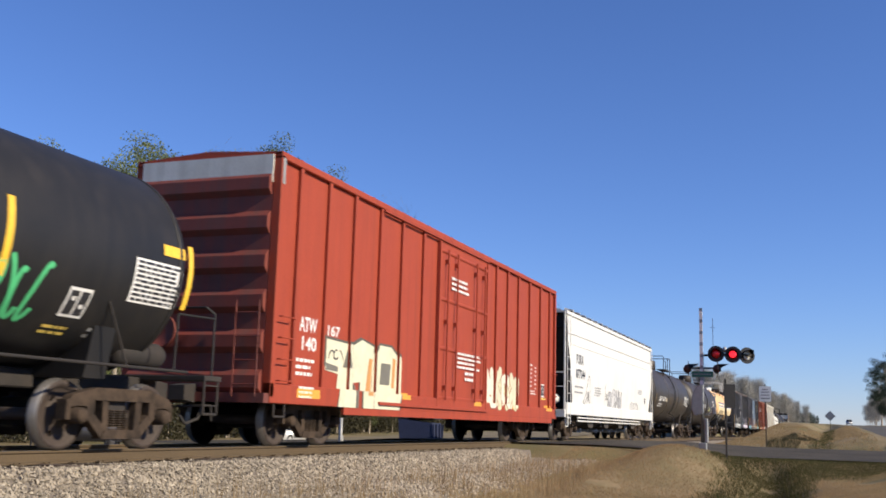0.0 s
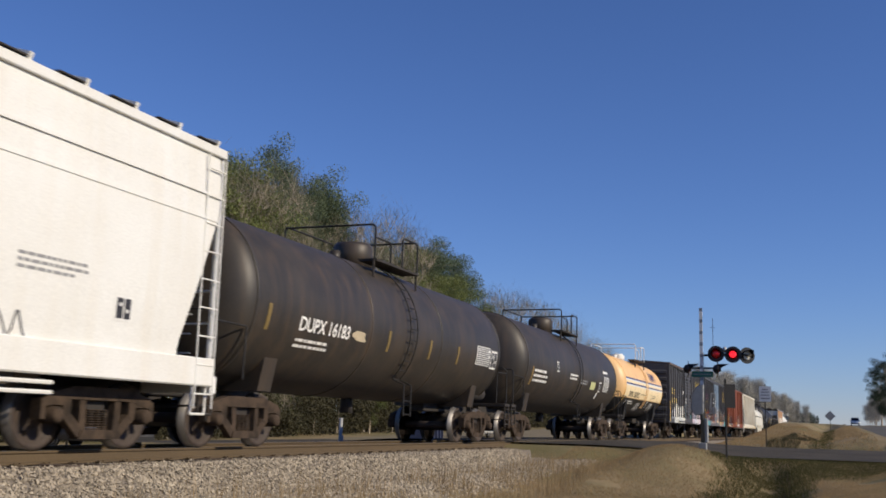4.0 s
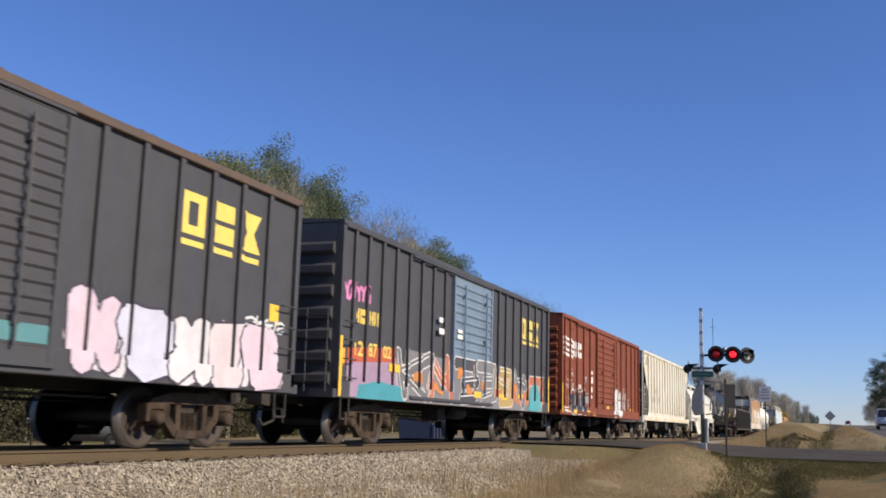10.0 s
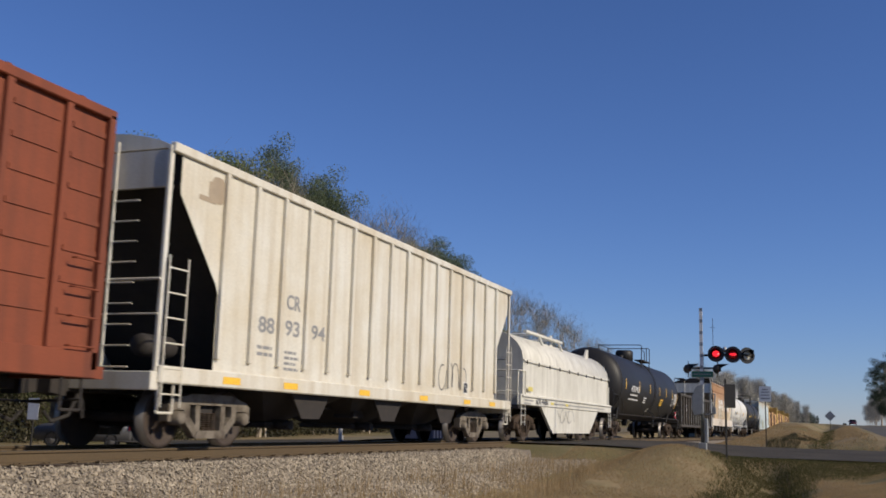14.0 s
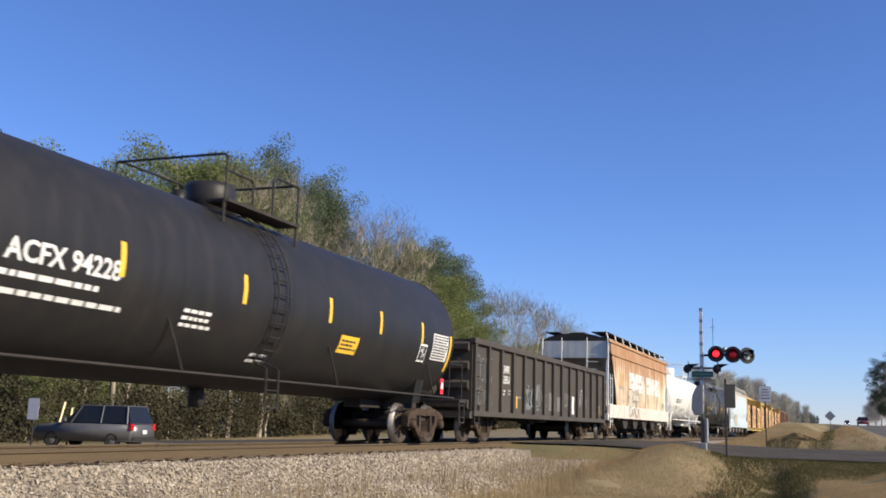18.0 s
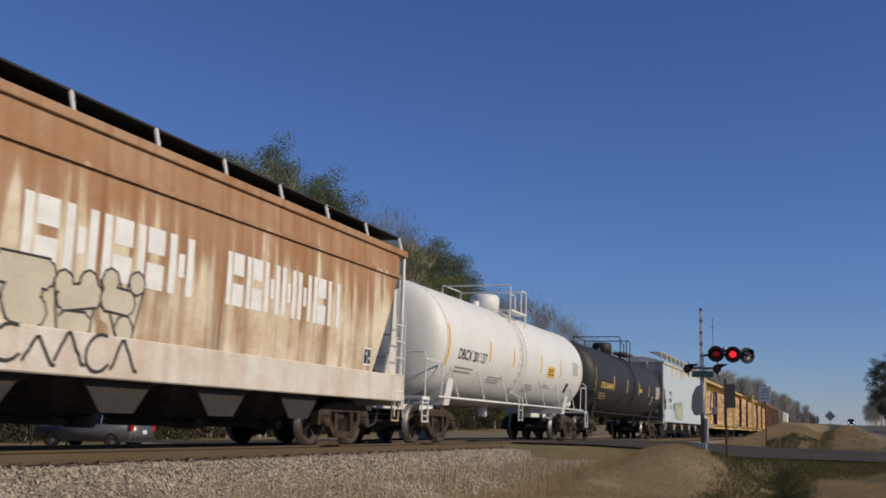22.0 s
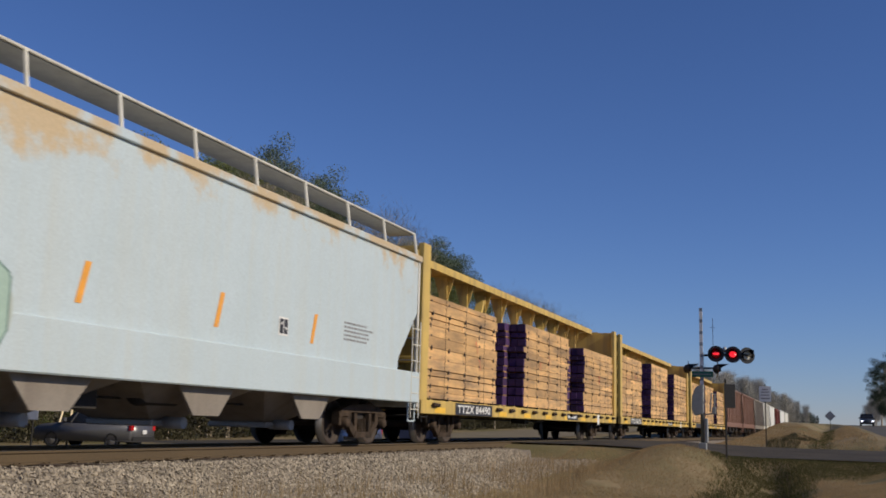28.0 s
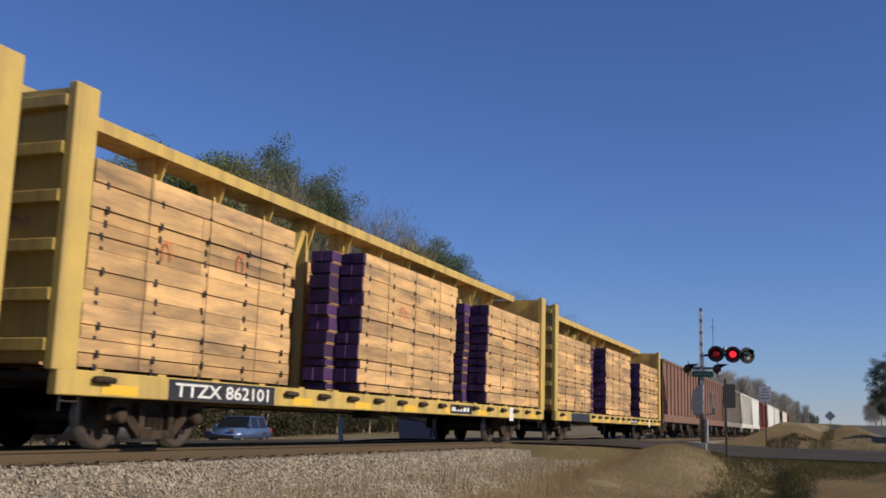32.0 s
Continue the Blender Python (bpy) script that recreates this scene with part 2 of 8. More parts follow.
def again(ob, at, parent=None):
    """Another object on the same mesh, at a pose, with its children."""
    o = ob.copy()
    scene.collection.objects.link(o)
    o.parent = parent or ob.parent
    o.matrix_basis = at
    for c in ob.children:
        again(c, c.matrix_basis.copy(), o)
    return o


def box(bm, x0, x1, y0, y1, z0, z1, bevel=0.0, mi=0):
    v = [bm.verts.new(p) for p in ((x0, y0, z0), (x1, y0, z0), (x1, y1, z0), (x0, y1, z0), (x0, y0, z1), (x1, y0, z1), (x1, y1, z1), (x0, y1, z1))]
    fs = [bm.faces.new([v[i] for i in q]) for q in ((3, 2, 1, 0), (4, 5, 6, 7), (0, 1, 5, 4), (1, 2, 6, 5), (2, 3, 7, 6), (3, 0, 4, 7))]
    for f in fs:
        f.material_index = mi
    if bevel:
        es = {e for f in fs for e in f.edges}
        bmesh.ops.bevel(bm, geom=list(es), offset=bevel, segments=1, affect="EDGES", profile=0.5)
    return v


def tube(bm, a, b, r, n=8, r2=None, cap=True, mi=0):
    a, b = Vector(a), Vector(b)
    d = (b - a).normalized()
    u = d.orthogonal().normalized()
    w = d.cross(u)
    r2 = r if r2 is None else r2
    ra, rb = [], []
    for i in range(n):
        t = 2 * math.pi * i / n
        o = u * math.cos(t) + w * math.sin(t)
        ra.append(bm.verts.new(a + o * r))
        rb.append(bm.verts.new(b + o * r2))
    for i in range(n):
        f = bm.faces.new((ra[i], ra[(i + 1) % n], rb[(i + 1) % n], rb[i]))
        f.smooth = n > 6
        f.material_index = mi
    if cap:
        for ring in (ra[::-1], rb):
            f = bm.faces.new(ring)
            f.material_index = mi


def pipe(bm, pts, r, n=6, mi=0):
    for a, b in zip(pts, pts[1:]):
        tube(bm, a, b, r, n, mi=mi)


def lathe(bm, profile, n=32, axis="x", centre=(0, 0, 0), mi=0, smooth=True):
    """Turns (along, radius) pairs about an axis."""
    rings = []
    for s, r in profile:
        ring = []
        for i in range(n):
            t = 2 * math.pi * i / n
            c, d = r * math.cos(t), r * math.sin(t)
            p = {"x": (s, c, d), "y": (c, s, d), "z": (c, d, s)}[axis]
            ring.append(bm.verts.new(Vector(p) + Vector(centre)))
        rings.append(ring)
    for a, b in zip(rings, rings[1:]):
        for i in range(n):
            f = bm.faces.new((a[i], a[(i + 1) % n], b[(i + 1) % n], b[i]))
            f.smooth = smooth
            f.material_index = mi
    for ring in (rings[0], rings[-1]):
        if (ring[0].co - ring[n // 2].co).length > 1e-4:
            bm.faces.new(ring).material_index = mi
    bmesh.ops.recalc_face_normals(bm, faces=bm.faces[:])


def prism(bm, outline, x0, x1, mi=0):
    """Extrudes an outline of (y, z) along x."""
    a = [bm.verts.new((x0, y, z)) for y, z in outline]
    b = [bm.verts.new((x1, y, z)) for y, z in outline]
    n = len(outline)
    fs = [bm.faces.new((a[i], a[(i + 1) % n], b[(i + 1) % n], b[i])) for i in range(n)]
    fs += [bm.faces.new(a[::-1]), bm.faces.new(b)]
    for f in fs:
        f.material_index = mi
    bmesh.ops.recalc_face_normals(bm, faces=fs)


def plate(bm, outline, y0, y1, mi=0):
    """Extrudes an outline of (x, z) across y."""
    a = [bm.verts.new((x, y0, z)) for x, z in outline]
    b = [bm.verts.new((x, y1, z)) for x, z in outline]
    n = len(outline)
    fs = [bm.faces.new((a[i], a[(i + 1) % n], b[(i + 1) % n], b[i])) for i in range(n)]
    fs += [bm.faces.new(a[::-1]), bm.faces.new(b)]
    for f in fs:
        f.material_index = mi
    bmesh.ops.recalc_face_normals(bm, faces=fs)


def B():
    return bmesh.new()


def one(name, material, parent, *boxes, bevel=0.0, label=""):
    bm = B()
    for q in boxes:
        box(bm, *q, bevel=bevel)
    return part(name, bm, material, parent, label)


def thing(name, label, category, group="", at=None, kind=""):
    e = new(name)
    if at is not None:
        e.matrix_basis = at
    return tagged(e, label, category, group, kind)


# ---------------------------------------------------------------- the lie of the land
def ramp01(a, b, v):
    t = max(0.0, min(1.0, (v - a) / (b - a)))
    return t * t * (3 - 2 * t)


def climb(x):
    """Height of the wooded land behind the line over the level rail heads."""
    u = x - 38
    return 0.0 if u < 0 else (0.016 * u * u / 40 if u < 20 else 0.016 * (min(u, 330) - 10))


def rise(x):
    """Height of the land on the highway's side: it climbs away from the side road."""
    u = x - 46
    return 0.0 if u < 0 else 0.022 * u if u < 84 else 1.848 + 0.0095 * (min(x, 420) - 130)


def line_y(x):
    """The track runs straight, then bends away to the left."""
    u = x - 212
    return 10.3 if u < 0 else 10.3 + u * u / 900


def on_line(s, dz=0.0):
    """Place and heading at s metres along the track (s is close to x while straight)."""
    x = s if s < 212 else 212 + (s - 212) * (1 - 0.12 * min(1, (s - 212) / 350))
    y = line_y(x)
    dy = line_y(x + 0.5) - line_y(x - 0.5)
    return Matrix.Translation((x, y, dz)) @ Matrix.Rotation(math.atan(dy), 4, "Z")


def ground_z(x, y):
    d = abs(y - line_y(x))
    z = -1.05
    # formation under the track
    z += 0.5 * ramp01(4.6, 2.9, d)
    # verge between ditch and highway
    z += 0.28 * ramp01(1.0, -0.8, y) * ramp01(8, 18, x) * ramp01(32, 27, x)
    # side road on a low bank
    bank = ramp01(26.0, 33.5, x + 0.3 * min(0, y - 3)) * ramp01(66, 50, x) * ramp01(-60, -20, y)
    z += (0.66 - 0.30 * ramp01(2.5, -1, y)) * bank * (1 - 0.55 * ramp01(5.0, 3.2, d))
    # grassy hump before the signal
    z += 0.80 * math.exp(-((x - 29.0) / 3.6) ** 2 - ((y - 4.35) / 1.6) ** 2)
    z += 0.30 * math.exp(-((x - 25.0) / 3.0) ** 2 - ((y - 5.6) / 1.0) ** 2)
    # ditch beside the hump
    z -= 0.64 * math.exp(-((y - 1.75 - 0.05 * (x - 28)) / 0.80) ** 2) * ramp01(15, 23, x) * ramp01(35.5, 33, x)
    # beyond the side road the land rises on both sides of a gully, and the track lies in a shallow cutting
    far = ramp01(47.5, 56, x) * ramp01(9.2 + 0.012 * max(0, x - 70), 5.6, y - line_y(x) + 10.3)
    bank = rise(x) - 0.06 - 0.55 * ramp01(1.8, 5.2, y) * ramp01(46, 62, x) * ramp01(130, 85, x) + (highway_z(x, y) + 0.14 - rise(x)) * ramp01(1.3, -2.0, y) * ramp01(48, 58, x)
    bank -= (0.16 + 0.80 * ramp01(54, 92, x)) * math.exp(-((y - 1.2) / 1.6) ** 2) * ramp01(420, 260, x)
    z = z * (1 - far) + bank * far
    # highway verge
    z += 0.25 * ramp01(-1.5, -3.2, y) * ramp01(-16, -10, y) * (1 - far)
    k = ramp01(-0.5, -2.3, y) * (1 - far) * ramp01(-40, -12, y)
    z = z * (1 - k) + (highway_z(x, y) - 0.04) * k
    z += 0.05 * noise.noise(Vector((x * 0.5, y * 0.5, 0))) + 0.10 * noise.noise(Vector((x * 0.07, y * 0.07, 3)))
    # behind the line: a flat yard and road, then wooded ground
    if y > 16:
        z = z * ramp01(20, 16, y) + (climb(x) - 0.95) * ramp01(16, 20, y) + 0.03 * noise.noise(Vector((x * 0.2, y * 0.2, 5)))
    return z


# ---------------------------------------------------------------- ground, roads, track
def ground_material():
    m = mat("winter_grass_ground", (0.255, 0.195, 0.108), 0.95, second=(0.15, 0.13, 0.062), amount=0.9, scale=0.9, grain=9, bump=0.6, spec=0.15)
    nt = m.node_tree
    n, l = nt.nodes, nt.links
    hsv = [q for q in n if q.bl_idname == "ShaderNodeHueSaturation"][0]
    src = hsv.inputs["Color"].links[0].from_socket
    tc = [q for q in n if q.bl_idname == "ShaderNodeTexCoord"][0]
    n4 = n.new("ShaderNodeTexNoise")
    n4.inputs["Scale"].default_value, n4.inputs["Detail"].default_value = 0.11, 7
    l.new(tc.outputs["Object"], n4.inputs["Vector"])
    r = n.new("ShaderNodeValToRGB")
    r.color_ramp.elements[0].position, r.color_ramp.elements[1].position = 0.48, 0.66
    l.new(n4.outputs["Fac"], r.inputs["Fac"])
    mx = n.new("ShaderNodeMix")
    mx.data_type = "RGBA"
    mx.inputs["B"].default_value = (0.11, 0.11, 0.042, 1)
    l.new(r.outputs["Color"], mx.inputs["Factor"])
    l.new(src, mx.inputs["A"])
    l.new(mx.outputs["Result"], hsv.inputs["Color"])
    return m


M["ground"] = ground_material()


def road_z(x, y):
    """Side road: level with the rail heads at the crossing, lower towards the highway."""
    return -0.02 - (0.10 + 0.22 * ramp01(50, 36, x)) * ramp01(7.5, 2.0, y) - 0.45 * ramp01(13, 19, y)


def road_edges(y):
    flare = ramp01(2.0, 8.0, y)
    return 36.2 - 5.0 * flare, 47.5 + 1.0 * flare


def axis_steps(spans):
    out = []
    for a, b, st in spans:
        k = a
        while k < b - 1e-6:
            out.append(k)
            k += st
    out.append(spans[-1][1])
    return out


def grid_mesh(name, xs, ys, fz, material, label, keep=None, **tags):
    nx, ny = len(xs), len(ys)
    verts = [(x, y, fz(x, y)) for x in xs for y in ys]
    faces = [(i * ny + j, (i + 1) * ny + j, (i + 1) * ny + j + 1, i * ny + j + 1) for i in range(nx - 1) for j in range(ny - 1)]
    me = bpy.data.meshes.new(name)
    me.from_pydata(verts, [], faces)
    for f in me.polygons:
        f.use_smooth = True
    me.materials.append(material)
    return tagged(new(name, me), label, kind="structure", **tags)


def sheet_z(x, y):
    z = ground_z(x, y)
    a, b = road_edges(y)
    if -4 < y < 26 and a - 2.4 < x < b + 2.4:
        k = ramp01(a - 2.4, a, x) * ramp01(b + 2.4, b, x)
        z = (road_z(x, y) - 0.06) * k + z * (1 - k)
    if -10.4 < y < -1.6:
        z = min(z, highway_z(x, y) - 0.05)
    if 21 < y < 32.5:
        z = min(z, back_z(x, y) - 0.05)
    return z


def highway_z(x, y):
    up = 1.56 + 0.0095 * (min(x, 420) - 130) if x > 130 else 0.45 + 0.015 * (x - 56)
    return (-0.10 - 0.43 * ramp01(48, 20, x)) * ramp01(58, 46, x) + up * ramp01(46, 58, x)


def back_z(x, y):
    return climb(x) - 0.90


grid_mesh("ground", axis_steps([(-600, -60, 40), (-60, 4, 4), (4, 18, 0.55), (18, 50, 0.3), (50, 110, 1.0), (110, 200, 3), (200, 500, 12), (500, 2600, 150)]),
          axis_steps([(-900, -60, 60), (-60, -12, 4), (-12, -1.2, 0.55), (-1.2, 7.6, 0.22), (7.6, 20, 0.55), (20, 60, 2.5), (60, 900, 60)]), sheet_z, M["ground"],
          "dry brown winter grass ground with greener patches", category="ground")

bm = B()
ys = axis_steps([(-3.0, 25.0, 0.7)])
rows = []
for y in ys:
    a, b = road_edges(y)
    rows.append([bm.verts.new((a + (b - a) * k / 10, y, road_z(a + (b - a) * k / 10, y) + 0.012 * noise.noise(Vector((k, y * 0.4, 1))))) for k in range(11)])
for p, q in zip(rows, rows[1:]):
    for k in range(10):
        bm.faces.new((p[k], p[k + 1], q[k + 1], q[k])).smooth = True
tagged(part("side_road", bm, M["asphalt"]), "worn dark asphalt side road over the tracks", "road", kind="structure")
grid_mesh("highway", axis_steps([(-520, -80, 40), (-80, 60, 6), (60, 1000, 20)]), [-10.0, -6.2, -2.4], lambda x, y: highway_z(x, y) - 0.012 * abs(y + 6.2), M["greyroad"],
          "grey asphalt two-lane highway beside the railway", category="road")
grid_mesh("back_road", axis_steps([(-60, 140, 8)]), [21.5, 26.0, 32.0], back_z, M["paleroad"], "pale worn asphalt road behind the railway", category="road")


def ribbon(bm, x0, x1, step, outline, mi=0):
    """Sweeps an outline of (across, up) along the track line; across counts from the centre line."""
    prev = None
    k = x0
    while k <= x1 + 1e-6:
        m = on_line(k)
        ring = [bm.verts.new(m @ Vector((0, a, b))) for a, b in outline]
        if prev:
            for i in range(len(ring)):
                bm.faces.new((prev[i], prev[(i + 1) % len(ring)], ring[(i + 1) % len(ring)], ring[i])).material_index = mi
        prev = ring
        k += step
    bmesh.ops.recalc_face_normals(bm, faces=bm.faces[:])


track = thing("track", "single railway track of rusty rails on timber ties", "railway track", kind="structure")
for side in (-1, 1):
    c = side * 0.755
    bm = B()
    ribbon(bm, -30, 520, 5, [(c - 0.07, -0.172), (c + 0.07, -0.172), (c + 0.065, -0.155), (c + 0.012, -0.135), (c + 0.012, -0.045), (c + 0.034, -0.03),
                             (c + 0.034, -0.004), (c - 0.034, -0.004), (c - 0.034, -0.03), (c - 0.012, -0.045), (c - 0.012, -0.135), (c - 0.065, -0.155)])
    rail = part("rail", bm, M["rail"], track)
    bm = B()
    ribbon(bm, -30, 520, 5, [(c - 0.030, -0.003), (c + 0.030, -0.003), (c + 0.026, 0.0), (c - 0.026, 0.0)])
    part("rail_head", bm, M["railtop"], rail, "bright worn running surface")

bm = B()
ribbon(bm, -30, 520, 3, [(-3.5, -1.25), (-1.72, -0.215), (1.72, -0.215), (3.6, -1.25)])
tagged(part("ballast_bed", bm, M["bed"]), "pale crushed stone ballast bed", "ballast", kind="structure")

bm = B()
box(bm, -0.115, 0.115, -1.30, 1.30, -0.345, -0.175, bevel=0.012)
tie = part("tie", bm, M["tie"], track, at=on_line(-6))
s = -5.48
while s < 31:
    again(tie, on_line(s) @ pose(random.uniform(-0.03, 0.03), random.uniform(-0.06, 0.06), random.uniform(-0.012, 0.012), 0, 0, random.uniform(-1.2, 1.2)), track)
    s += 0.52
s = 49.2
while s < 120:
    again(tie, on_line(s), track)
    s += 0.52
bm = B()
box(bm, -0.09, 0.09, -0.17, 0.17, -0.172, -0.160)
for dx in (-0.05, 0.05):
    for dy in (-0.10, 0.10):
        box(bm, dx - 0.011, dx + 0.011, dy - 0.011, dy + 0.011, -0.160, -0.146)
fast = part("tie_plate", bm, M["rail"], track, at=on_line(4) @ pose(0, -0.755, 0))
s = 4.40
while s < 31:
    again(fast, on_line(s) @ pose(0, -0.755, 0), track)
    s += 0.52
# crossing panels between the rails
one("crossing_panel", M["asphalt"], track, (31.2, 48.5, 10.3 - 0.66, 10.3 + 0.66, -0.15, -0.006))


def pebbles(name, places, size, material, label, category):
    """Angular stones: jittered eight-faced lumps, all in one mesh."""
    base = np.array([(1, 0, 0), (-1, 0, 0), (0, 1, 0), (0, -1, 0), (0, 0, 1), (0, 0, -1), (.62, .62, .5), (-.62, -.6, .45)], float)
    tri = [(0, 6, 4), (6, 2, 4), (2, 1, 4), (1, 7, 4), (7, 3, 4), (3, 0, 4), (0, 2, 6), (2, 0, 5), (1, 2, 5), (3, 1, 5), (1, 3, 7), (0, 3, 5)]
    rng = np.random.RandomState(5)
    n = len(places)
    v = np.repeat(base[None], n, 0) + rng.uniform(-0.28, 0.28, (n, 8, 3))
    sc = rng.uniform(0.6, 1.35, (n, 1, 3)) * np.asarray(size).reshape(-1, 1, 1)
    v *= sc
    a = rng.uniform(0, 6.283, n)
    c, d = np.cos(a), np.sin(a)
    x, y = v[:, :, 0] * c[:, None] - v[:, :, 1] * d[:, None], v[:, :, 0] * d[:, None] + v[:, :, 1] * c[:, None]
    v[:, :, 0], v[:, :, 1] = x, y
    v += np.asarray(places)[:, None, :]
    f = (np.array(tri)[None] + 8 * np.arange(n)[:, None, None]).reshape(-1, 3)
    me = bpy.data.meshes.new(name)
    me.from_pydata(v.reshape(-1, 3).tolist(), [], f.tolist())
    me.materials.append(material)
    return tagged(new(name, me), label, category, kind="stuff")


rng = np.random.RandomState(11)
pl, sz = [], []
for k in range(74000):
    x = 5 + 27.5 * rng.rand() ** 0.95
    a = rng.uniform(-4.0, -0.95)
    if x > 29.5 and a < -1.2 - (32 - x):
        continue
    if a > -1.72:
        z = -0.215
        if rng.rand() < 0.25:
            continue
    else:
        z = -0.215 - (-1.72 - a) * 0.58
    g = ground_z(x, 10.3 + a)
    if g > -0.42:
        continue
    z = max(z, g - 0.01)
    if a < -3.3 and rng.rand() < (-3.3 - a) / 0.7:
        continue
    pl.append((x, 10.3 + a, z + 0.01))
    sz.append(rng.uniform(0.014, 0.036))
pebbles("ballast_stones", pl, sz, M["ballast"], "loose pale grey and tan crushed stones", "ballast")


def blades(name, places, height, material, label, width=0.012, lean=0.5):
    rng = np.random.RandomState(len(places))
    P = np.asarray(places, float)
    n = len(P)
    h = np.asarray(height).reshape(-1) * rng.uniform(0.5, 1.3, n)
    a = rng.uniform(0, 6.283, n)
    dx, dy = np.cos(a) * width, np.sin(a) * width
    la = rng.uniform(0, 6.283, n)
    lx, ly = np.cos(la) * h * lean * rng.rand(n), np.sin(la) * h * lean * rng.rand(n)
    v = np.zeros((n, 3, 3))
    v[:, 0] = P + np.stack([dx, dy, -0.02 + 0 * h], 1)
    v[:, 1] = P - np.stack([dx, dy, 0.02 + 0 * h], 1)
    v[:, 2] = P + np.stack([lx, ly, h], 1)
    me = bpy.data.meshes.new(name)
    me.from_pydata(v.reshape(-1, 3).tolist(), [], np.arange(3 * n).reshape(-1, 3).tolist())
    me.materials.append(material)
    return tagged(new(name, me), label, "grass", kind="stuff")


def scatter(n, x0, x1, y0, y1, test=None, seed=1):
    rng = np.random.RandomState(seed)
    out = []
    for k in range(n):
        x, y = rng.uniform(x0, x1), rng.uniform(y0, y1)
        if test is None or test(x, y, rng):
            out.append((x, y, sheet_z(x, y)))
    return out


def off_road(x, y):
    a, b = road_edges(y)
    return not (a - 0.4 < x < b + 0.4) and y > -1.9 and abs(y - line_y(x)) > 2.9


def dry_test(x, y, r):
    return off_road(x, y) and noise.noise(Vector((x * 0.5, y * 0.5, 2))) > -0.35


def ditch_test(x, y, r):
    a = road_edges(y)[0]
    near = x > a - 2.3 - 1.8 * ramp01(-1.5, 1.5, y) - 1.8 * r.rand() - 0.5 * noise.noise(Vector((x, y, 1))) and y < 3.4
    return x < a - 0.15 and (near or abs(y - 1.8) < 0.75 + 0.6 * r.rand()) and noise.noise(Vector((x * 0.8, y * 0.8, 7))) > -0.6


blades("dry_grass", scatter(230000, 12, 37, -2, 7.4, dry_test, 3), 0.042, M["grass_dry"], "short dry tan winter grass", 0.007, 1.8)
blades("far_dry_grass", scatter(40000, 48, 120, -2, 7.6, dry_test, 6), 0.07, M["grass_dry"], "dry grass beyond the side road", 0.03, 0.7)
blades("green_grass", scatter(150000, 20, 36.5, -3.6, 4.0, ditch_test, 4), 0.07, M["grass_green"], "dark green winter grass in the ditch and below the side road", 0.010, 1.4)
blades("gully_weeds", scatter(16000, 49, 90, 0.2, 5.2, lambda x, y, r: noise.noise(Vector((x * 0.12, y * 0.7, 4))) > -0.1 and abs(y - 2.5 + 0.01 * (x - 50)) < 0.8, 12), 0.22, M["tangle"], "dark brown dead weeds in the gully beside the railway", 0.012, 0.6)
# dark blades give this gully slope its shade by colour
blades("gully_grass", scatter(26000, 50, 125, -1.0, 1.3, lambda x, y, r: abs(y - 0.7) < 0.3 + 0.4 * r.rand(), 13), 0.09, M["grass_green"], "dark green grass that paints shade on one side of the gully", 0.014, 0.9)
blades("weed_stalks", scatter(2600, 9, 27, 5.4, 7.5, dry_test, 9), 0.40, M["grass_dry"], "thin dry weed stalks beside the ballast", 0.005, 0.4)


# ---------------------------------------------------------------- trees
def sprays(rng, centres, count, spread, size):
    """Small leaf triangles strewn about centres."""
    C = np.repeat(np.asarray(centres, float), count, 0)
    n = len(C)
    sp = np.repeat(np.asarray(spread, float).reshape(-1, 1) * np.ones((len(centres), 1)), count, 0)
    d = rng.normal(size=(n, 3))
    d /= np.linalg.norm(d, axis=1)[:, None]
    C = C + d * sp * (rng.rand(n, 1) ** 0.45) * np.array((1, 1, 0.75))
    u = rng.normal(size=(n, 3))
    u /= np.linalg.norm(u, axis=1)[:, None]
    w = rng.normal(size=(n, 3))
    w /= np.linalg.norm(w, axis=1)[:, None]
    s = size * rng.uniform(0.6, 1.4, (n, 1))
    v = np.stack([C + u * s, C - u * s * 0.6 + w * s * 0.7, C - w * s * 0.8], 1)
    return v.reshape(-1, 3), np.arange(3 * n).reshape(-1, 3)


def twigs(rng, centres, count, spread, length, width=0.016):
    """Fine upright twigs strewn about centres."""
    C = np.repeat(np.asarray(centres, float), count, 0)
    n = len(C)
    C = C + rng.normal(size=(n, 3)) * spread
    d = np.stack([rng.normal(size=n) * 0.45, rng.normal(size=n) * 0.45, rng.uniform(0.25, 1.0, n)], 1) * length * rng.uniform(0.5, 1.2, (n, 1))
    a = rng.uniform(0, 6.283, n)
    w = np.stack([np.cos(a), np.sin(a), 0 * a], 1) * width
    v = np.stack([C + w, C - w, C + d], 1)
    return v.reshape(-1, 3), np.arange(3 * n).reshape(-1, 3)


def limb_mesh(name, limbs, material, parent):
    bm = B()
    for a, b, r, r2 in limbs:
        tube(bm, a, b, r, 6, r2, cap=False)
    return part(name, bm, material, parent)


def crown_mesh(name, v, f, material, parent):
    me = bpy.data.meshes.new(name)
    me.from_pydata(v.tolist(), [], f.tolist())
    me.materials.append(material)
    ob = new(name, me)
    ob.parent = parent
    return ob


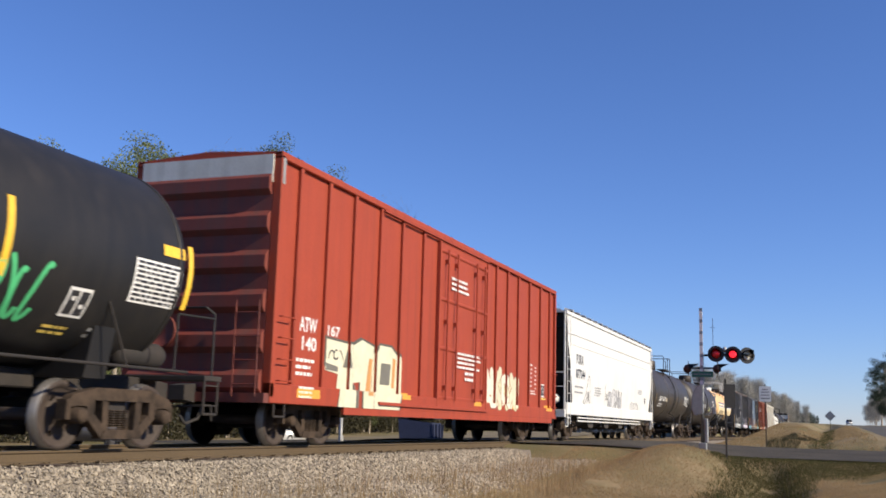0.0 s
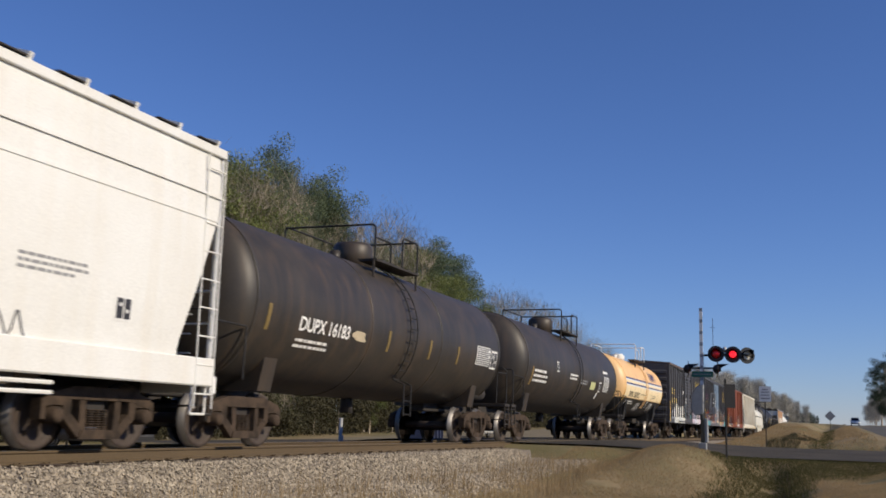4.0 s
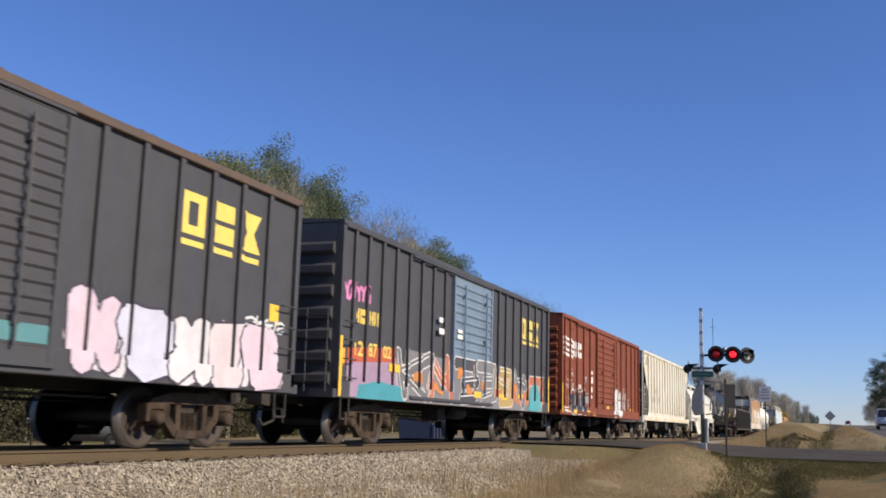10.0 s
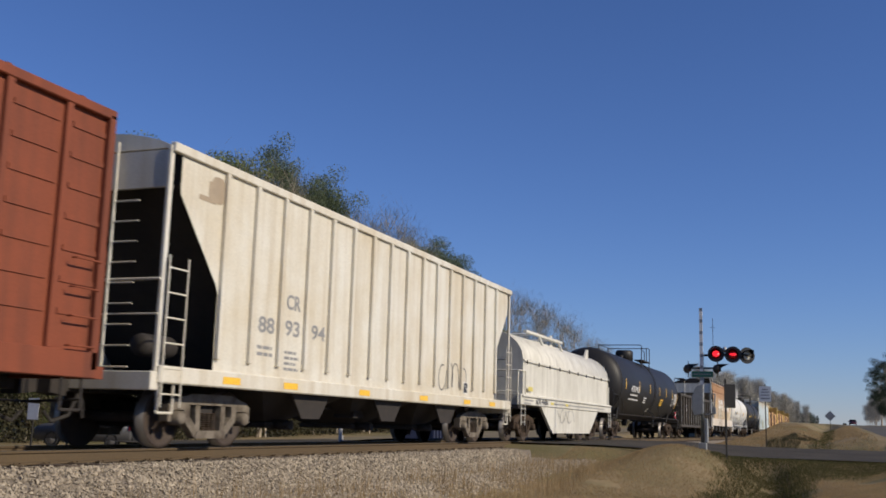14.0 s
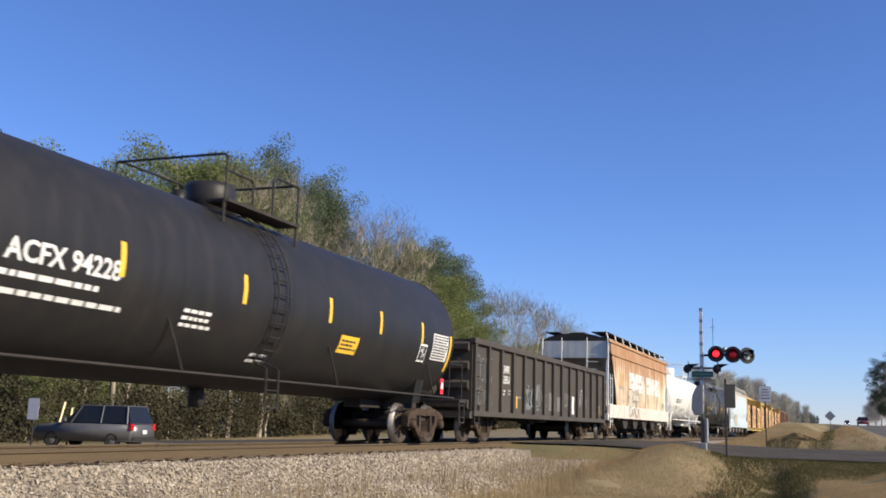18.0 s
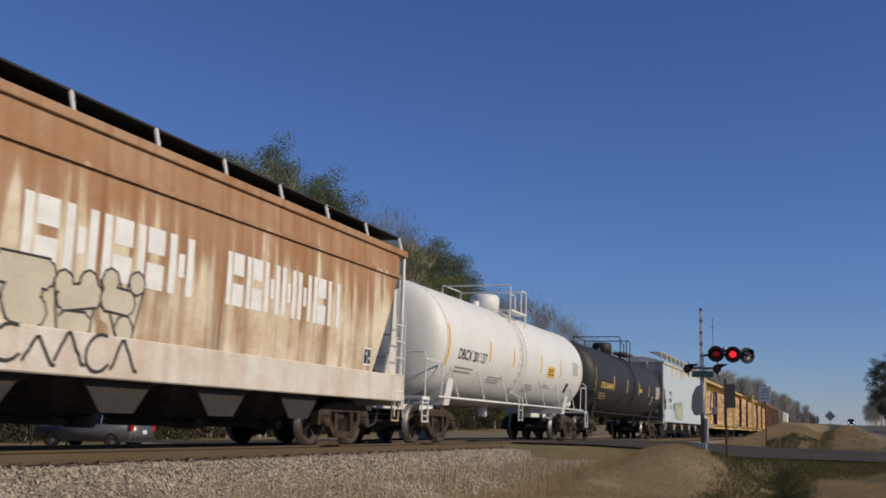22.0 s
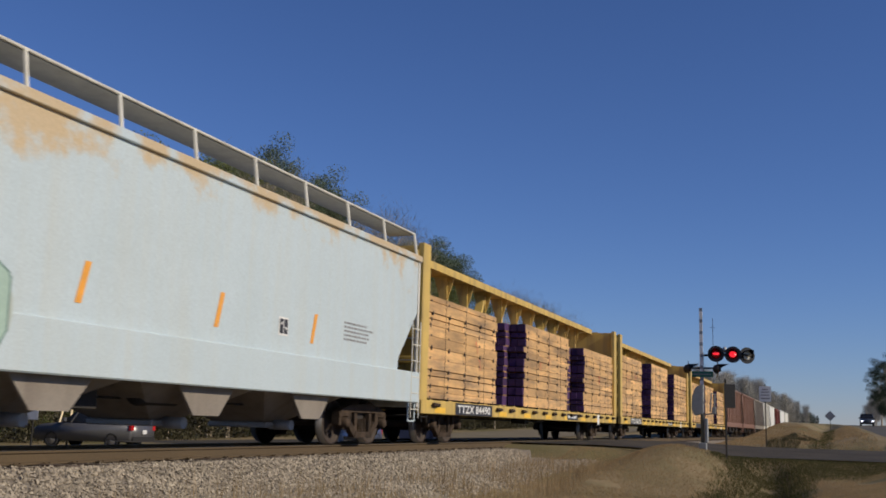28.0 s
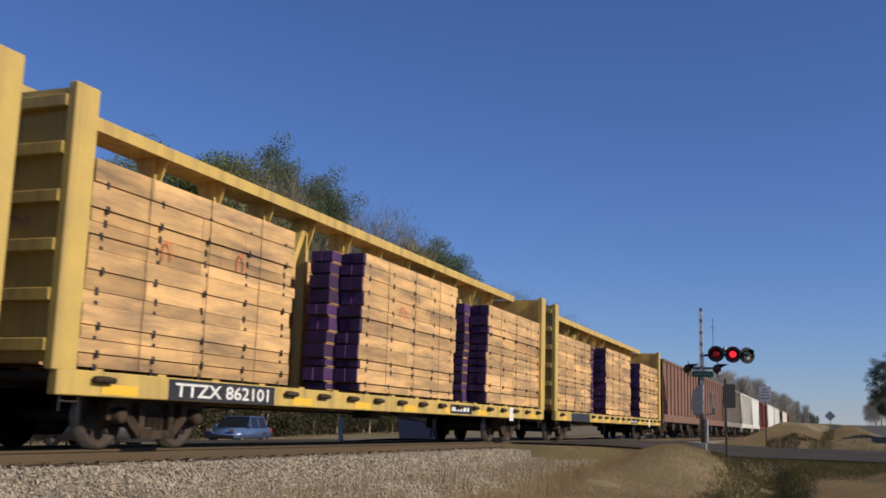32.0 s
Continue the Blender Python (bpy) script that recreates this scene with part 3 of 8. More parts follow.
def leafy_tree(seed, h, kind, label):
    """A 1:1 tree of h metres: kinds pine (bare stem, crown high), bushy, bare."""
    rng = np.random.RandomState(seed)
    t = thing("tree", label, "tree")
    limbs, tips = [], []
    top = np.array((rng.uniform(-.5, .5), rng.uniform(-.5, .5), h * 0.96))
    bare = kind in ("bare", "far")
    n = 9 if bare else 6
    stem = [np.array((0, 0, -0.3))]
    for k in range(1, n + 1):
        stem.append(top * k / n + np.array((rng.uniform(-.25, .25), rng.uniform(-.25, .25), 0)))
    r0 = 0.010 * h if bare else 0.014 * h
    for k in range(n):
        limbs.append((stem[k], stem[k + 1], r0 * (1 - k / n) + 0.02, r0 * (1 - (k + 1) / n) + 0.02))
    lo = {"pine": 0.5, "bushy": 0.16, "bare": 0.30, "far": 0.2, "dark": 0.2}[kind]
    nb = {"pine": 26, "bushy": 40, "bare": 30, "far": 34, "dark": 34}[kind]
    for k in range(nb):
        q = lo + (0.97 - lo) * (k + rng.rand()) / nb
        p = top * q
        az = rng.uniform(0, 6.283)
        if kind in ("pine", "dark"):
            reach = h * (0.06 + 0.16 * math.sin(math.pi * min(1, (1 - q) / (1 - lo) * 0.9 + 0.12)) ** 0.8) * rng.uniform(0.6, 1.2)
            rise = rng.uniform(0.0, 0.5)
        elif kind == "bushy":
            reach = h * (0.07 + 0.17 * math.sin(math.pi * min(1, (1 - q) * 0.95 + 0.05)) ** 0.7) * rng.uniform(0.6, 1.15)
            rise = rng.uniform(0.1, 0.6)
        else:
            reach = h * 0.17 * rng.uniform(0.5, 1.2) * (1.15 - q * 0.6)
            rise = rng.uniform(0.9, 2.0)
        e = p + np.array((math.cos(az) * reach, math.sin(az) * reach, reach * rise))
        e[2] = min(e[2], h)
        limbs.append((p, e, r0 * 0.28 * (1.1 - q) + 0.015, 0.012))
        for j in range(3):
            w = 0.45 + 0.55 * (j + 1) / 3
            m = p + (e - p) * w + rng.normal(size=3) * reach * 0.12
            tips.append(m)
            if bare:
                for q2 in range(3):
                    e2 = m + np.array((rng.normal() * 0.6, rng.normal() * 0.6, rng.uniform(0.5, 1.6))) * (h / 18)
                    limbs.append((m, e2, 0.02, 0.006))
                    tips.append(e2)
    part_trunk = limb_mesh("trunk", limbs, M["bark"], t)
    if kind == "bare":
        v, f = twigs(rng, tips, 9, 0.5 * h / 18, 0.95)
        crown_mesh("twig_crown", v, f, M["bare"], t)
    elif kind == "far":
        v, f = twigs(rng, tips, 26, 0.6 * h / 18, 1.0, 0.03)
        crown_mesh("twig_crown", v, f, M["fartree"], t)
    elif kind in ("pine", "dark"):
        v, f = sprays(rng, tips, 300, 1.0 * h / 18, 0.082)
        crown_mesh("crown", v, f, M["pine" if kind == "pine" else "darkpine"], t)
    else:
        v, f = sprays(rng, tips, 330, 1.3 * h / 18, 0.09)
        crown_mesh("crown", v, f, M["leaf"], t)
    return t


TREES = {}
for sd in range(2):
    TREES["pine", sd] = leafy_tree(20 + sd, 19.0, "pine", "tall pine with a bare stem and tufted green crown")
    TREES["bushy", sd] = leafy_tree(30 + sd, 18.0, "bushy", "full yellow-green evergreen tree at the wood's edge")
    TREES["far", sd] = leafy_tree(50 + sd, 18.0, "far", "grey bare winter tree in the distance")
    TREES["dark", sd] = leafy_tree(60 + sd, 19.0, "dark", "dark evergreen tree beside the highway")
    TREES["bare", sd] = leafy_tree(40 + sd, 18.0, "bare", "bare winter tree with pale stems and fine twigs")
PLACED = set()


def plant(kind, sd, x, y, h, turn, group="trees behind the railway", z=None):
    src = TREES[kind, sd]
    k = 0.95 * h / {"pine": 19.0, "dark": 19.0}.get(kind, 18.0)
    m = pose(x, y, ground_z(x, y) if z is None else z, 0, 0, turn)
    if (kind, sd) in PLACED:
        t = copy_thing(src, m)
    else:
        t, _ = src, PLACED.add((kind, sd))
        t.matrix_basis = m
    t.scale = (k * random.uniform(0.9, 1.1), k * random.uniform(0.9, 1.1), k)
    t["group"] = group
    return t


rt = random.Random(4)
# kind, bearing from the line in degrees, distance out, height
for kind, az, out, h in (("bushy", 47.0, 39, 15.5), ("bushy", 44.3, 41, 16.2), ("pine", 42.7, 46, 16.5), ("bushy", 41.2, 40, 16.6), ("bushy", 39.6, 42, 17.4), ("bushy", 38.0, 39, 15.8),
                         ("bushy", 36.2, 41, 20.0), ("bushy", 34.8, 42, 20.6), ("pine", 33.4, 43, 22.4), ("bushy", 33.6, 39, 19.5), ("bare", 31.8, 38, 18.6), ("bare", 30.6, 40, 19.5),
                         ("pine", 29.4, 46, 24.1), ("bare", 29.2, 39, 16.5), ("pine", 28.2, 45, 22.5), ("pine", 31.2, 45, 22.6), ("pine", 30.2, 46, 23.6), ("pine", 22.7, 45, 22.6), ("pine", 21.0, 45, 21.2), ("bushy", 28.8, 44, 17.0), ("bushy", 22.4, 42, 18.0), ("bare", 27.4, 40, 15.5), ("bushy", 29.8, 42, 14.5), ("bare", 26.3, 40, 18.8), ("pine", 26.0, 47, 22.0), ("pine", 30.0, 43, 24.2), ("pine", 29.0, 44, 24.4), ("pine", 28.0, 43, 23.2), ("pine", 22.4, 43, 22.2), ("pine", 21.5, 44, 23.2), ("pine", 34.2, 46, 22.6), ("pine", 37.2, 47, 18.6), ("pine", 41.8, 47, 17.6), ("pine", 45.2, 43, 18.0), ("bare", 32.6, 37, 17.5), ("bare", 30.9, 36.5, 17.0),
                         ("bare", 25.2, 38, 19.0), ("bare", 24.3, 41, 20.2), ("bushy", 23.6, 43, 20.4), ("bare", 23.0, 38, 18.0), ("pine", 21.9, 44, 22.0), ("bushy", 21.4, 40, 17.5), ("bushy", 20.6, 41, 18.6),
                         ("pine", 20.0, 45, 20.5), ("bushy", 19.2, 40, 15.0), ("bare", 18.4, 42, 17.6), ("bare", 17.5, 40, 17.0), ("bare", 16.7, 41, 17.6), ("bare", 15.8, 40, 17.5), ("bare", 15.0, 42, 18.0),
                         ("bare", 14.2, 40, 17.0), ("bare", 13.5, 41, 16.4), ("bare", 12.7, 42, 15.5), ("bare", 11.8, 41, 14.6), ("bushy", 25.5, 48, 16.0), ("bushy", 31.5, 47, 18.0), ("bushy", 27.0, 50, 18.0)):
    x = out / math.tan(radians(az))
    plant(kind, rt.randrange(2), x, out, h, rt.uniform(0, 360))
for k in range(26):
    x, y = 18 + k * 9 + rt.uniform(-3, 3), rt.uniform(50, 60)
    plant(rt.choice(("bushy", "bushy", "pine")), rt.randrange(2), x, y, rt.uniform(13, 17.5), rt.uniform(0, 360))
# brush at the foot of the wood
for k in range(40):
    x, y = 18 + k * 4.4 + rt.uniform(-2, 2), rt.uniform(35.5, 38)
    plant(rt.choice(("bushy", "bare", "bare")), rt.randrange(2), x, y, rt.uniform(3.5, 7.0), rt.uniform(0, 360), "brush at the edge of the wood")
# grey bare wood round the far bend
for k in range(30):
    q = k / 29
    x, y = 262 + 95 * q + rt.uniform(-12, 12), 30 - 17 * q + rt.uniform(-2.5, 2.5)
    plant("far", rt.randrange(2), x, y, (13.6 + rt.uniform(-1.5, 1.5)) * (1 - 0.38 * q ** 3), rt.uniform(0, 360), "bare trees round the bend", 0.6)
for k in range(26):
    q = k / 25
    x, y = 268 + 100 * q + rt.uniform(-12, 12), 29 - 17.5 * q + rt.uniform(-2.5, 2.5)
    plant("far", rt.randrange(2), x, y, rt.uniform(7, 11), rt.uniform(0, 360), "bare trees round the bend", 0.6)
# pines beyond the highway
for k in range(26):
    x = 250 + k * 16 + rt.uniform(-5, 5)
    y = -12 - 0.009 * (x - 250) - rt.uniform(0, 7)
    plant("dark" if k < 7 else "far", rt.randrange(2), x, y, rt.uniform(17, 21) if k < 7 else rt.uniform(10, 14), rt.uniform(0, 360), "trees along the highway", rise(x) - 0.5)
for k in range(24):
    x = 540 + rt.uniform(-20, 20)
    plant("dark", rt.randrange(2), x, 7.8 + k * 0.52, rt.uniform(5.6, 7.6) * (1 if k > 4 else 0.8), rt.uniform(0, 360), "far trees", rise(x) - 0.5)


def thicket(name, x0, x1, y0, y1, n, top, material, label):
    """Tangled undergrowth: clumps of small leaf shapes close to the ground."""
    rng = np.random.RandomState(n)
    C = []
    for k in range(n):
        x, y = rng.uniform(x0, x1), rng.uniform(y0, y1)
        hh = top * (0.5 + 0.5 * noise.noise(Vector((x * 0.15, y * 0.15, 2))))
        C.append((x, y, climb(x) - 0.9 + hh * rng.rand() ** 0.8))
    v, f = sprays(rng, C, 90, 0.8, 0.085)
    me = bpy.data.meshes.new(name)
    me.from_pydata(v.tolist(), [], f.tolist())
    me.materials.append(material)
    return tagged(new(name, me), label, "undergrowth", kind="stuff")


thicket("undergrowth", 12, 190, 35.0, 40, 4600, 6.5, M["tangle"], "tangled brown winter undergrowth at the wood's edge")
thicket("green_undergrowth", 12, 190, 37.5, 45, 1100, 7.0, M["leaf"], "green undergrowth among the trees")

pole = thing("utility_pole", "pale wooden utility pole with insulators before the wood", "utility pole", at=pose(45.2, 36.2, -0.95))
bm = B()
tube(bm, (0, 0, -0.2), (0, 0, 14.3), 0.17, 10, 0.11)
part("pole", bm, M["bark"], pole)
for z in (14.0, 13.2, 12.2, 11.0):
    bm = B()
    tube(bm, (0, 0, z - 0.12), (0.35, -0.45, z), 0.03, 6)
    lathe(bm, [(z - 0.10, 0.05), (z, 0.09), (z + 0.12, 0.07), (z + 0.16, 0.0001)], 10, "z", (0.35, -0.45, 0))
    part("insulator", bm, M["sign_white"], pole)
bm = B()
tube(bm, (-0.1, 0, 12.5), (-2.2, -0.4, 6.0), 0.02, 5)
part("guy_wire", bm, M["alu"], pole)


# ---------------------------------------------------------------- the freight train
# A car's space: x along the line (front end negative), y across (the camera's side negative), z up from the rail heads.
CARS = []


def flat(y=-1.5):
    return lambda x, z, off: (x, y - off, z)


def round_side(zc, r):
    def f(x, z, off):
        a = (z - zc) / r
        return (x, -(r + off) * math.cos(a), zc + (r + off) * math.sin(a))
    return f


def bulged(zs, h0, h1, out):
    """Side that swells by out between two heights."""
    return lambda x, z, off: (x, -(zs + out * math.sin(math.pi * max(0, min(1, (z - h0) / (h1 - h0))))) - off, z)


def clip(poly, axis, limit, keep_less):
    """Cuts a polygon at one upright or level line."""
    out = []
    for i, p in enumerate(poly):
        q = poly[(i + 1) % len(poly)]
        a, b = (p[axis] - limit) * (1 if keep_less else -1), (q[axis] - limit) * (1 if keep_less else -1)
        if a <= 0:
            out.append(p)
        if (a < 0 < b) or (b < 0 < a):
            k = a / (a - b)
            out.append((p[0] + (q[0] - p[0]) * k, p[1] + (q[1] - p[1]) * k))
    return out


LAYERS = {}


def stepped(layers):
    """A side of several depths: (x0, x1, z0, z1, y) for panel, posts, sill, door."""
    f = flat(layers[0][4])
    LAYERS[f] = layers
    return f


def decal(name, polys, material, parent, surf, off=0.004, label="", lift=0.0):
    bm = B()
    off -= lift
    for poly in polys:
        off += lift
        if surf in LAYERS:
            for x0, x1, z0, z1, y in LAYERS[surf]:
                q = poly
                for ax, lim, less in ((0, x1, True), (0, x0, False), (1, z1, True), (1, z0, False)):
                    q = clip(q, ax, lim, less) if q else q
                if len(q) > 2:
                    bm.faces.new([bm.verts.new((x, y - off, z)) for x, z in q])
        elif len(poly) == 4 and poly[0][1] == poly[1][1] and poly[2][1] == poly[3][1] and poly[2][1] - poly[0][1] > 0.13:
            # tall marks are cut across, so that they follow a round side
            z0, z1 = poly[0][1], poly[2][1]
            n = math.ceil((z1 - z0) / 0.10)
            rows = [[bm.verts.new(surf(poly[0][0] + (poly[3][0] - poly[0][0]) * k / n, z0 + (z1 - z0) * k / n, off)),
                     bm.verts.new(surf(poly[1][0] + (poly[2][0] - poly[1][0]) * k / n, z0 + (z1 - z0) * k / n, off))] for k in range(n + 1)]
            for p, q in zip(rows, rows[1:]):
                bm.faces.new((p[0], p[1], q[1], q[0]))
        else:
            bm.faces.new([bm.verts.new(surf(x, z, off)) for x, z in poly])
    return part(name, bm, material, parent, label)


def rect(x0, x1, z0, z1):
    return [(x0, z0), (x1, z0), (x1, z1), (x0, z1)]


def strip(x0, x1, z0, z1, n=6, shear=0.0):
    """An upright band cut into short pieces, so that it follows a round side."""
    out = []
    for k in range(n):
        a, b = k / n, (k + 1) / n
        out.append([(x0 + shear * a, z0 + (z1 - z0) * a), (x1 + shear * a, z0 + (z1 - z0) * a), (x1 + shear * b, z0 + (z1 - z0) * b), (x0 + shear * b, z0 + (z1 - z0) * b)])
    return out


def text(s, x, z, h, width, material, parent, surf, off=0.005, label="", name="lettering"):
    """Letters h metres high from (x, z) on, drawn out to a width, in the built-in font."""
    cu = bpy.data.curves.new("letters", "FONT")
    cu.body, cu.size, cu.resolution_u, cu.offset = s, h / 0.73, 3, h * 0.028
    tmp = bpy.data.objects.new("letters", cu)
    me = bpy.data.meshes.new_from_object(tmp)
    bpy.data.objects.remove(tmp)
    lo, hi = min(v.co.x for v in me.vertices), max(v.co.x for v in me.vertices)
    for v in me.vertices:
        v.co = surf(x + (v.co.x - lo) * width / (hi - lo), z + v.co.y, off)
    me.name = name
    me.materials.clear()
    me.materials.append(material)
    ob = new(name, me)
    ob.parent = parent
    if label:
        ob["label"] = label
    return ob


def lines(x0, x1, z, rows, h, material, parent, surf, seed=1, gap=1.6, name="data_lettering"):
    """Small print that cannot be read: rows of short bars."""
    rg = random.Random(seed)
    polys = []
    h *= 0.8
    for k in range(rows):
        zz = z - k * h * gap * 1.25
        x = x0
        end = x1 - rg.uniform(0, 0.3) * (x1 - x0)
        while x < end:
            w = rg.uniform(1.2, 4.0) * h
            polys.append(rect(x, min(end, x + w), zz, zz + h))
            x += w + h * 0.6
    return decal(name, polys, material, parent, surf)


def blob(rg, cx, cz, rx, rz, n=22, rough=0.3):
    """A rounded shape with a few swells."""
    n = max(n, 20)
    p, q, r = (rg.uniform(0, 6.28) for k in range(3))
    out = []
    for k in range(n):
        a = 6.2832 * k / n
        f = 1 - rough * 0.35 + rough * (0.45 * math.sin(2 * a + p) + 0.35 * math.sin(3 * a + q) + 0.2 * math.sin(5 * a + r))
        sx, sz = math.cos(a), math.sin(a)
        out.append((cx + rx * f * abs(sx) ** 0.7 * (1 if sx > 0 else -1), cz + rz * f * abs(sz) ** 0.7 * (1 if sz > 0 else -1)))
    return out


def blocks(x, z, w, h, n, material, parent, surf, seed=1, t=0.2, name="emblem_block", label="plain block shapes of a large emblem"):
    """Plain block shapes in place of an emblem's letters."""
    rg = random.Random(seed)
    polys = []
    cw = w / n
    for k in range(n):
        a, b = x + cw * k + cw * 0.08, x + cw * (k + 1) - cw * 0.08
        q = (b - a) * t * 1.35
        polys.append(rect(a, a + q, z, z + h))
        kind = rg.randrange(3)
        if kind == 0:
            polys.append(rect(b - q, b, z, z + h))
        elif kind == 1:
            polys += [rect(a + q * 1.3, b, z + h * 0.58, z + h), rect(a + q * 1.3, b, z, z + h * 0.42)]
        else:
            polys += [rect(b - q, b, z, z + h), rect(a + q * 1.4, b - q * 1.4, z + h * 0.3, z + h * 0.7)]
    return [decal(name, [q], material, parent, surf, 0.006, label) for q in polys]


def chunks(x, z, w, h, material, parent, surf):
    """Three heavy plain shapes over three short bars, in place of a company's letters."""
    c = w / 3
    q, e = c * 0.24, c * 0.78
    ring = [rect(x, x + q, z, z + h), rect(x + e - q, x + e, z, z + h), rect(x + q, x + e - q, z + h * .78, z + h), rect(x + q, x + e - q, z, z + h * .22)]
    a = x + c
    slab = [rect(a, a + e, z, z + h * .44), rect(a, a + e, z + h * .56, z + h)]
    a += c
    waist = [[(a, z), (a + e, z), (a + e * .66, z + h * .5), (a + e * .34, z + h * .5)], [(a + e * .34, z + h * .5), (a + e * .66, z + h * .5), (a + e, z + h), (a, z + h)]]
    for group in (ring, slab, waist):
        decal("emblem_block", group, material, parent, surf, 0.006, "plain yellow emblem shape", 0.0002)


PAINT = {}


def spray(c):
    if c not in PAINT:
        PAINT[c] = mat("spray_paint", c, 0.6, second=tuple(q * 0.72 for q in c), scale=2.5, amount=0.6, bump=0.0)
    return PAINT[c]


STEMS = [[[(-.4, 0), (-.38, 1)], [(-.4, .97), (.2, .92), (.36, .7), (-.25, .48)], [(-.2, .5), (.42, .02)]],
         [[(-.42, 0), (-.12, .98), (.14, .98), (.42, 0)], [(-.22, .36), (.26, .34)]],
         [[(.38, .84), (.05, 1.0), (-.36, .82), (-.2, .56), (.3, .42), (.34, .12), (-.05, .0), (-.42, .14)]],
         [[(-.4, 0), (-.36, 1)], [(.4, 1.02), (-.26, .5), (.44, -.02)]],
         [[(-.05, 1.0), (-.4, .75), (-.4, .25), (0, .0), (.4, .25), (.38, .75), (-.05, 1.0)]],
         [[(-.4, .0), (-.36, .98), (.05, .3), (.36, 1.04), (.4, .0)]],
         [[(.36, .98), (-.36, .92), (-.4, .04), (.42, .0)], [(-.36, .5), (.24, .52)]]]


def graffiti(parent, x0, x1, z0, z1, surf, fill, edge, seed, letters=6, label="sprayed lettering, not readable", accent=None, outline=0.05, shine=None, weight=0.30):
    """Thick bent letter-like strokes with an outline, overlapping along a band, over a cloud of an accent colour."""
    rg = random.Random(seed)
    wd, h = (x1 - x0) / letters, z1 - z0
    ob = decal("graffiti", [blob(rg, x0 + wd * (k + 0.5), z0 + h * 0.42, wd * 0.56, h * 0.40, 22, 0.35) for k in range(letters)], spray(accent or edge), parent, surf, 0.0050, label, 0.00012)
    bright = []
    for k in range(letters):
        cx, hk, lean, q = x0 + wd * (k + 0.5), h * rg.uniform(0.86, 1.02), rg.uniform(-0.10, 0.16) * h, weight * min(wd, h) * rg.uniform(0.85, 1.15)
        outer, inner = [], []
        fx, fz = rg.choice((-1, 1)), rg.random() < 0.6
        for path in rg.choice(STEMS):
            pts = [(cx + (u * fx + rg.uniform(-.16, .16)) * (wd * 1.16 - q) + lean * (v - 0.5), z0 + q * 0.5 + min(1.05, max(0.0, (1 - v if fz else v) + rg.uniform(-.12, .12))) * (hk - q)) for u, v in path]
            for t, out in ((q + 2 * outline, outer), (q, inner)):
                out += ribbon_line(pts, t)
                out += [[(px + t * 0.5 * math.cos(a * 0.785), pz + t * 0.5 * math.sin(a * 0.785)) for a in range(8)] for px, pz in pts]
            bright += ribbon_line([(px - q * 0.22, pz + q * 0.18) for px, pz in pts[:3]], 0.03)
        up = 0.0066 + 0.0034 * (k % 3) + 0.0001 * k
        decal("graffiti_edge", outer, spray(edge), ob, surf, up, "", 0.00004)
        decal("graffiti_letter", inner, spray(fill[k % len(fill)]), ob, surf, up + 0.0015, "", 0.00004)
    if shine:
        decal("graffiti_shine", bright, spray(shine), ob, surf, 0.0175, "", 0.00002)
    return ob


def ribbon_line(pts, t):
    """A brush line of width t through points, as flat quads."""
    out = []
    for (a, b), (c, d) in zip(pts, pts[1:]):
        q = math.hypot(c - a, d - b) or 1
        nx, nz = -(d - b) / q * t / 2, (c - a) / q * t / 2
        ex, ez = (c - a) / q * t * 0.2, (d - b) / q * t * 0.2
        out.append([(a + nx - ex, b + nz - ez), (a - nx - ex, b - nz - ez), (c - nx + ex, d - nz + ez), (c + nx + ex, d + nz + ez)])
    return out


def glyph(rg, cx, z, w, h):
    """One rounded hand-drawn shape: an arch, a wave, a loop or a hook."""
    kind = rg.randrange(4)
    sl = rg.uniform(-0.1, 0.25) * h
    pts = []
    for k in range(11):
        s = k / 10
        if kind == 0:
            a = math.pi * (1.0 - s)
            p = (w * 0.45 * math.cos(a), (0.45 + 0.55 * math.sin(a)) if 0 < k < 10 else rg.uniform(0, 0.2))
        elif kind == 1:
            p = (w * (0.4 - 0.8 * s * s), s)
        elif kind == 2:
            a = 4.5 * s + 1.2
            p = (w * 0.42 * math.cos(a), 0.5 + 0.5 * math.sin(a))
        else:
            p = (w * (-0.4 + 0.9 * s), 1 - abs(1 - 2.2 * s) * rg.uniform(0.8, 1.0) if s < 0.9 else 0.1)
        pts.append((cx + p[0] + sl * p[1], z + h * max(0, min(1, p[1]))))
    return pts


def tag(parent, x, z, w, h, surf, colour, seed, n=7, t=0.04):
    """A scrawled line of rounded shapes that cannot be read."""
    rg = random.Random(seed)
    polys = []
    n = max(2, round(n * 0.75))
    for k in range(n):
        polys += ribbon_line(glyph(rg, x + w * (k + 0.5) / n, z + rg.uniform(0, 0.1) * h, w / n * 1.15, h * rg.uniform(0.75, 1.0)), t)
    return decal("sprayed_tag", polys, spray(colour), parent, surf, 0.006)


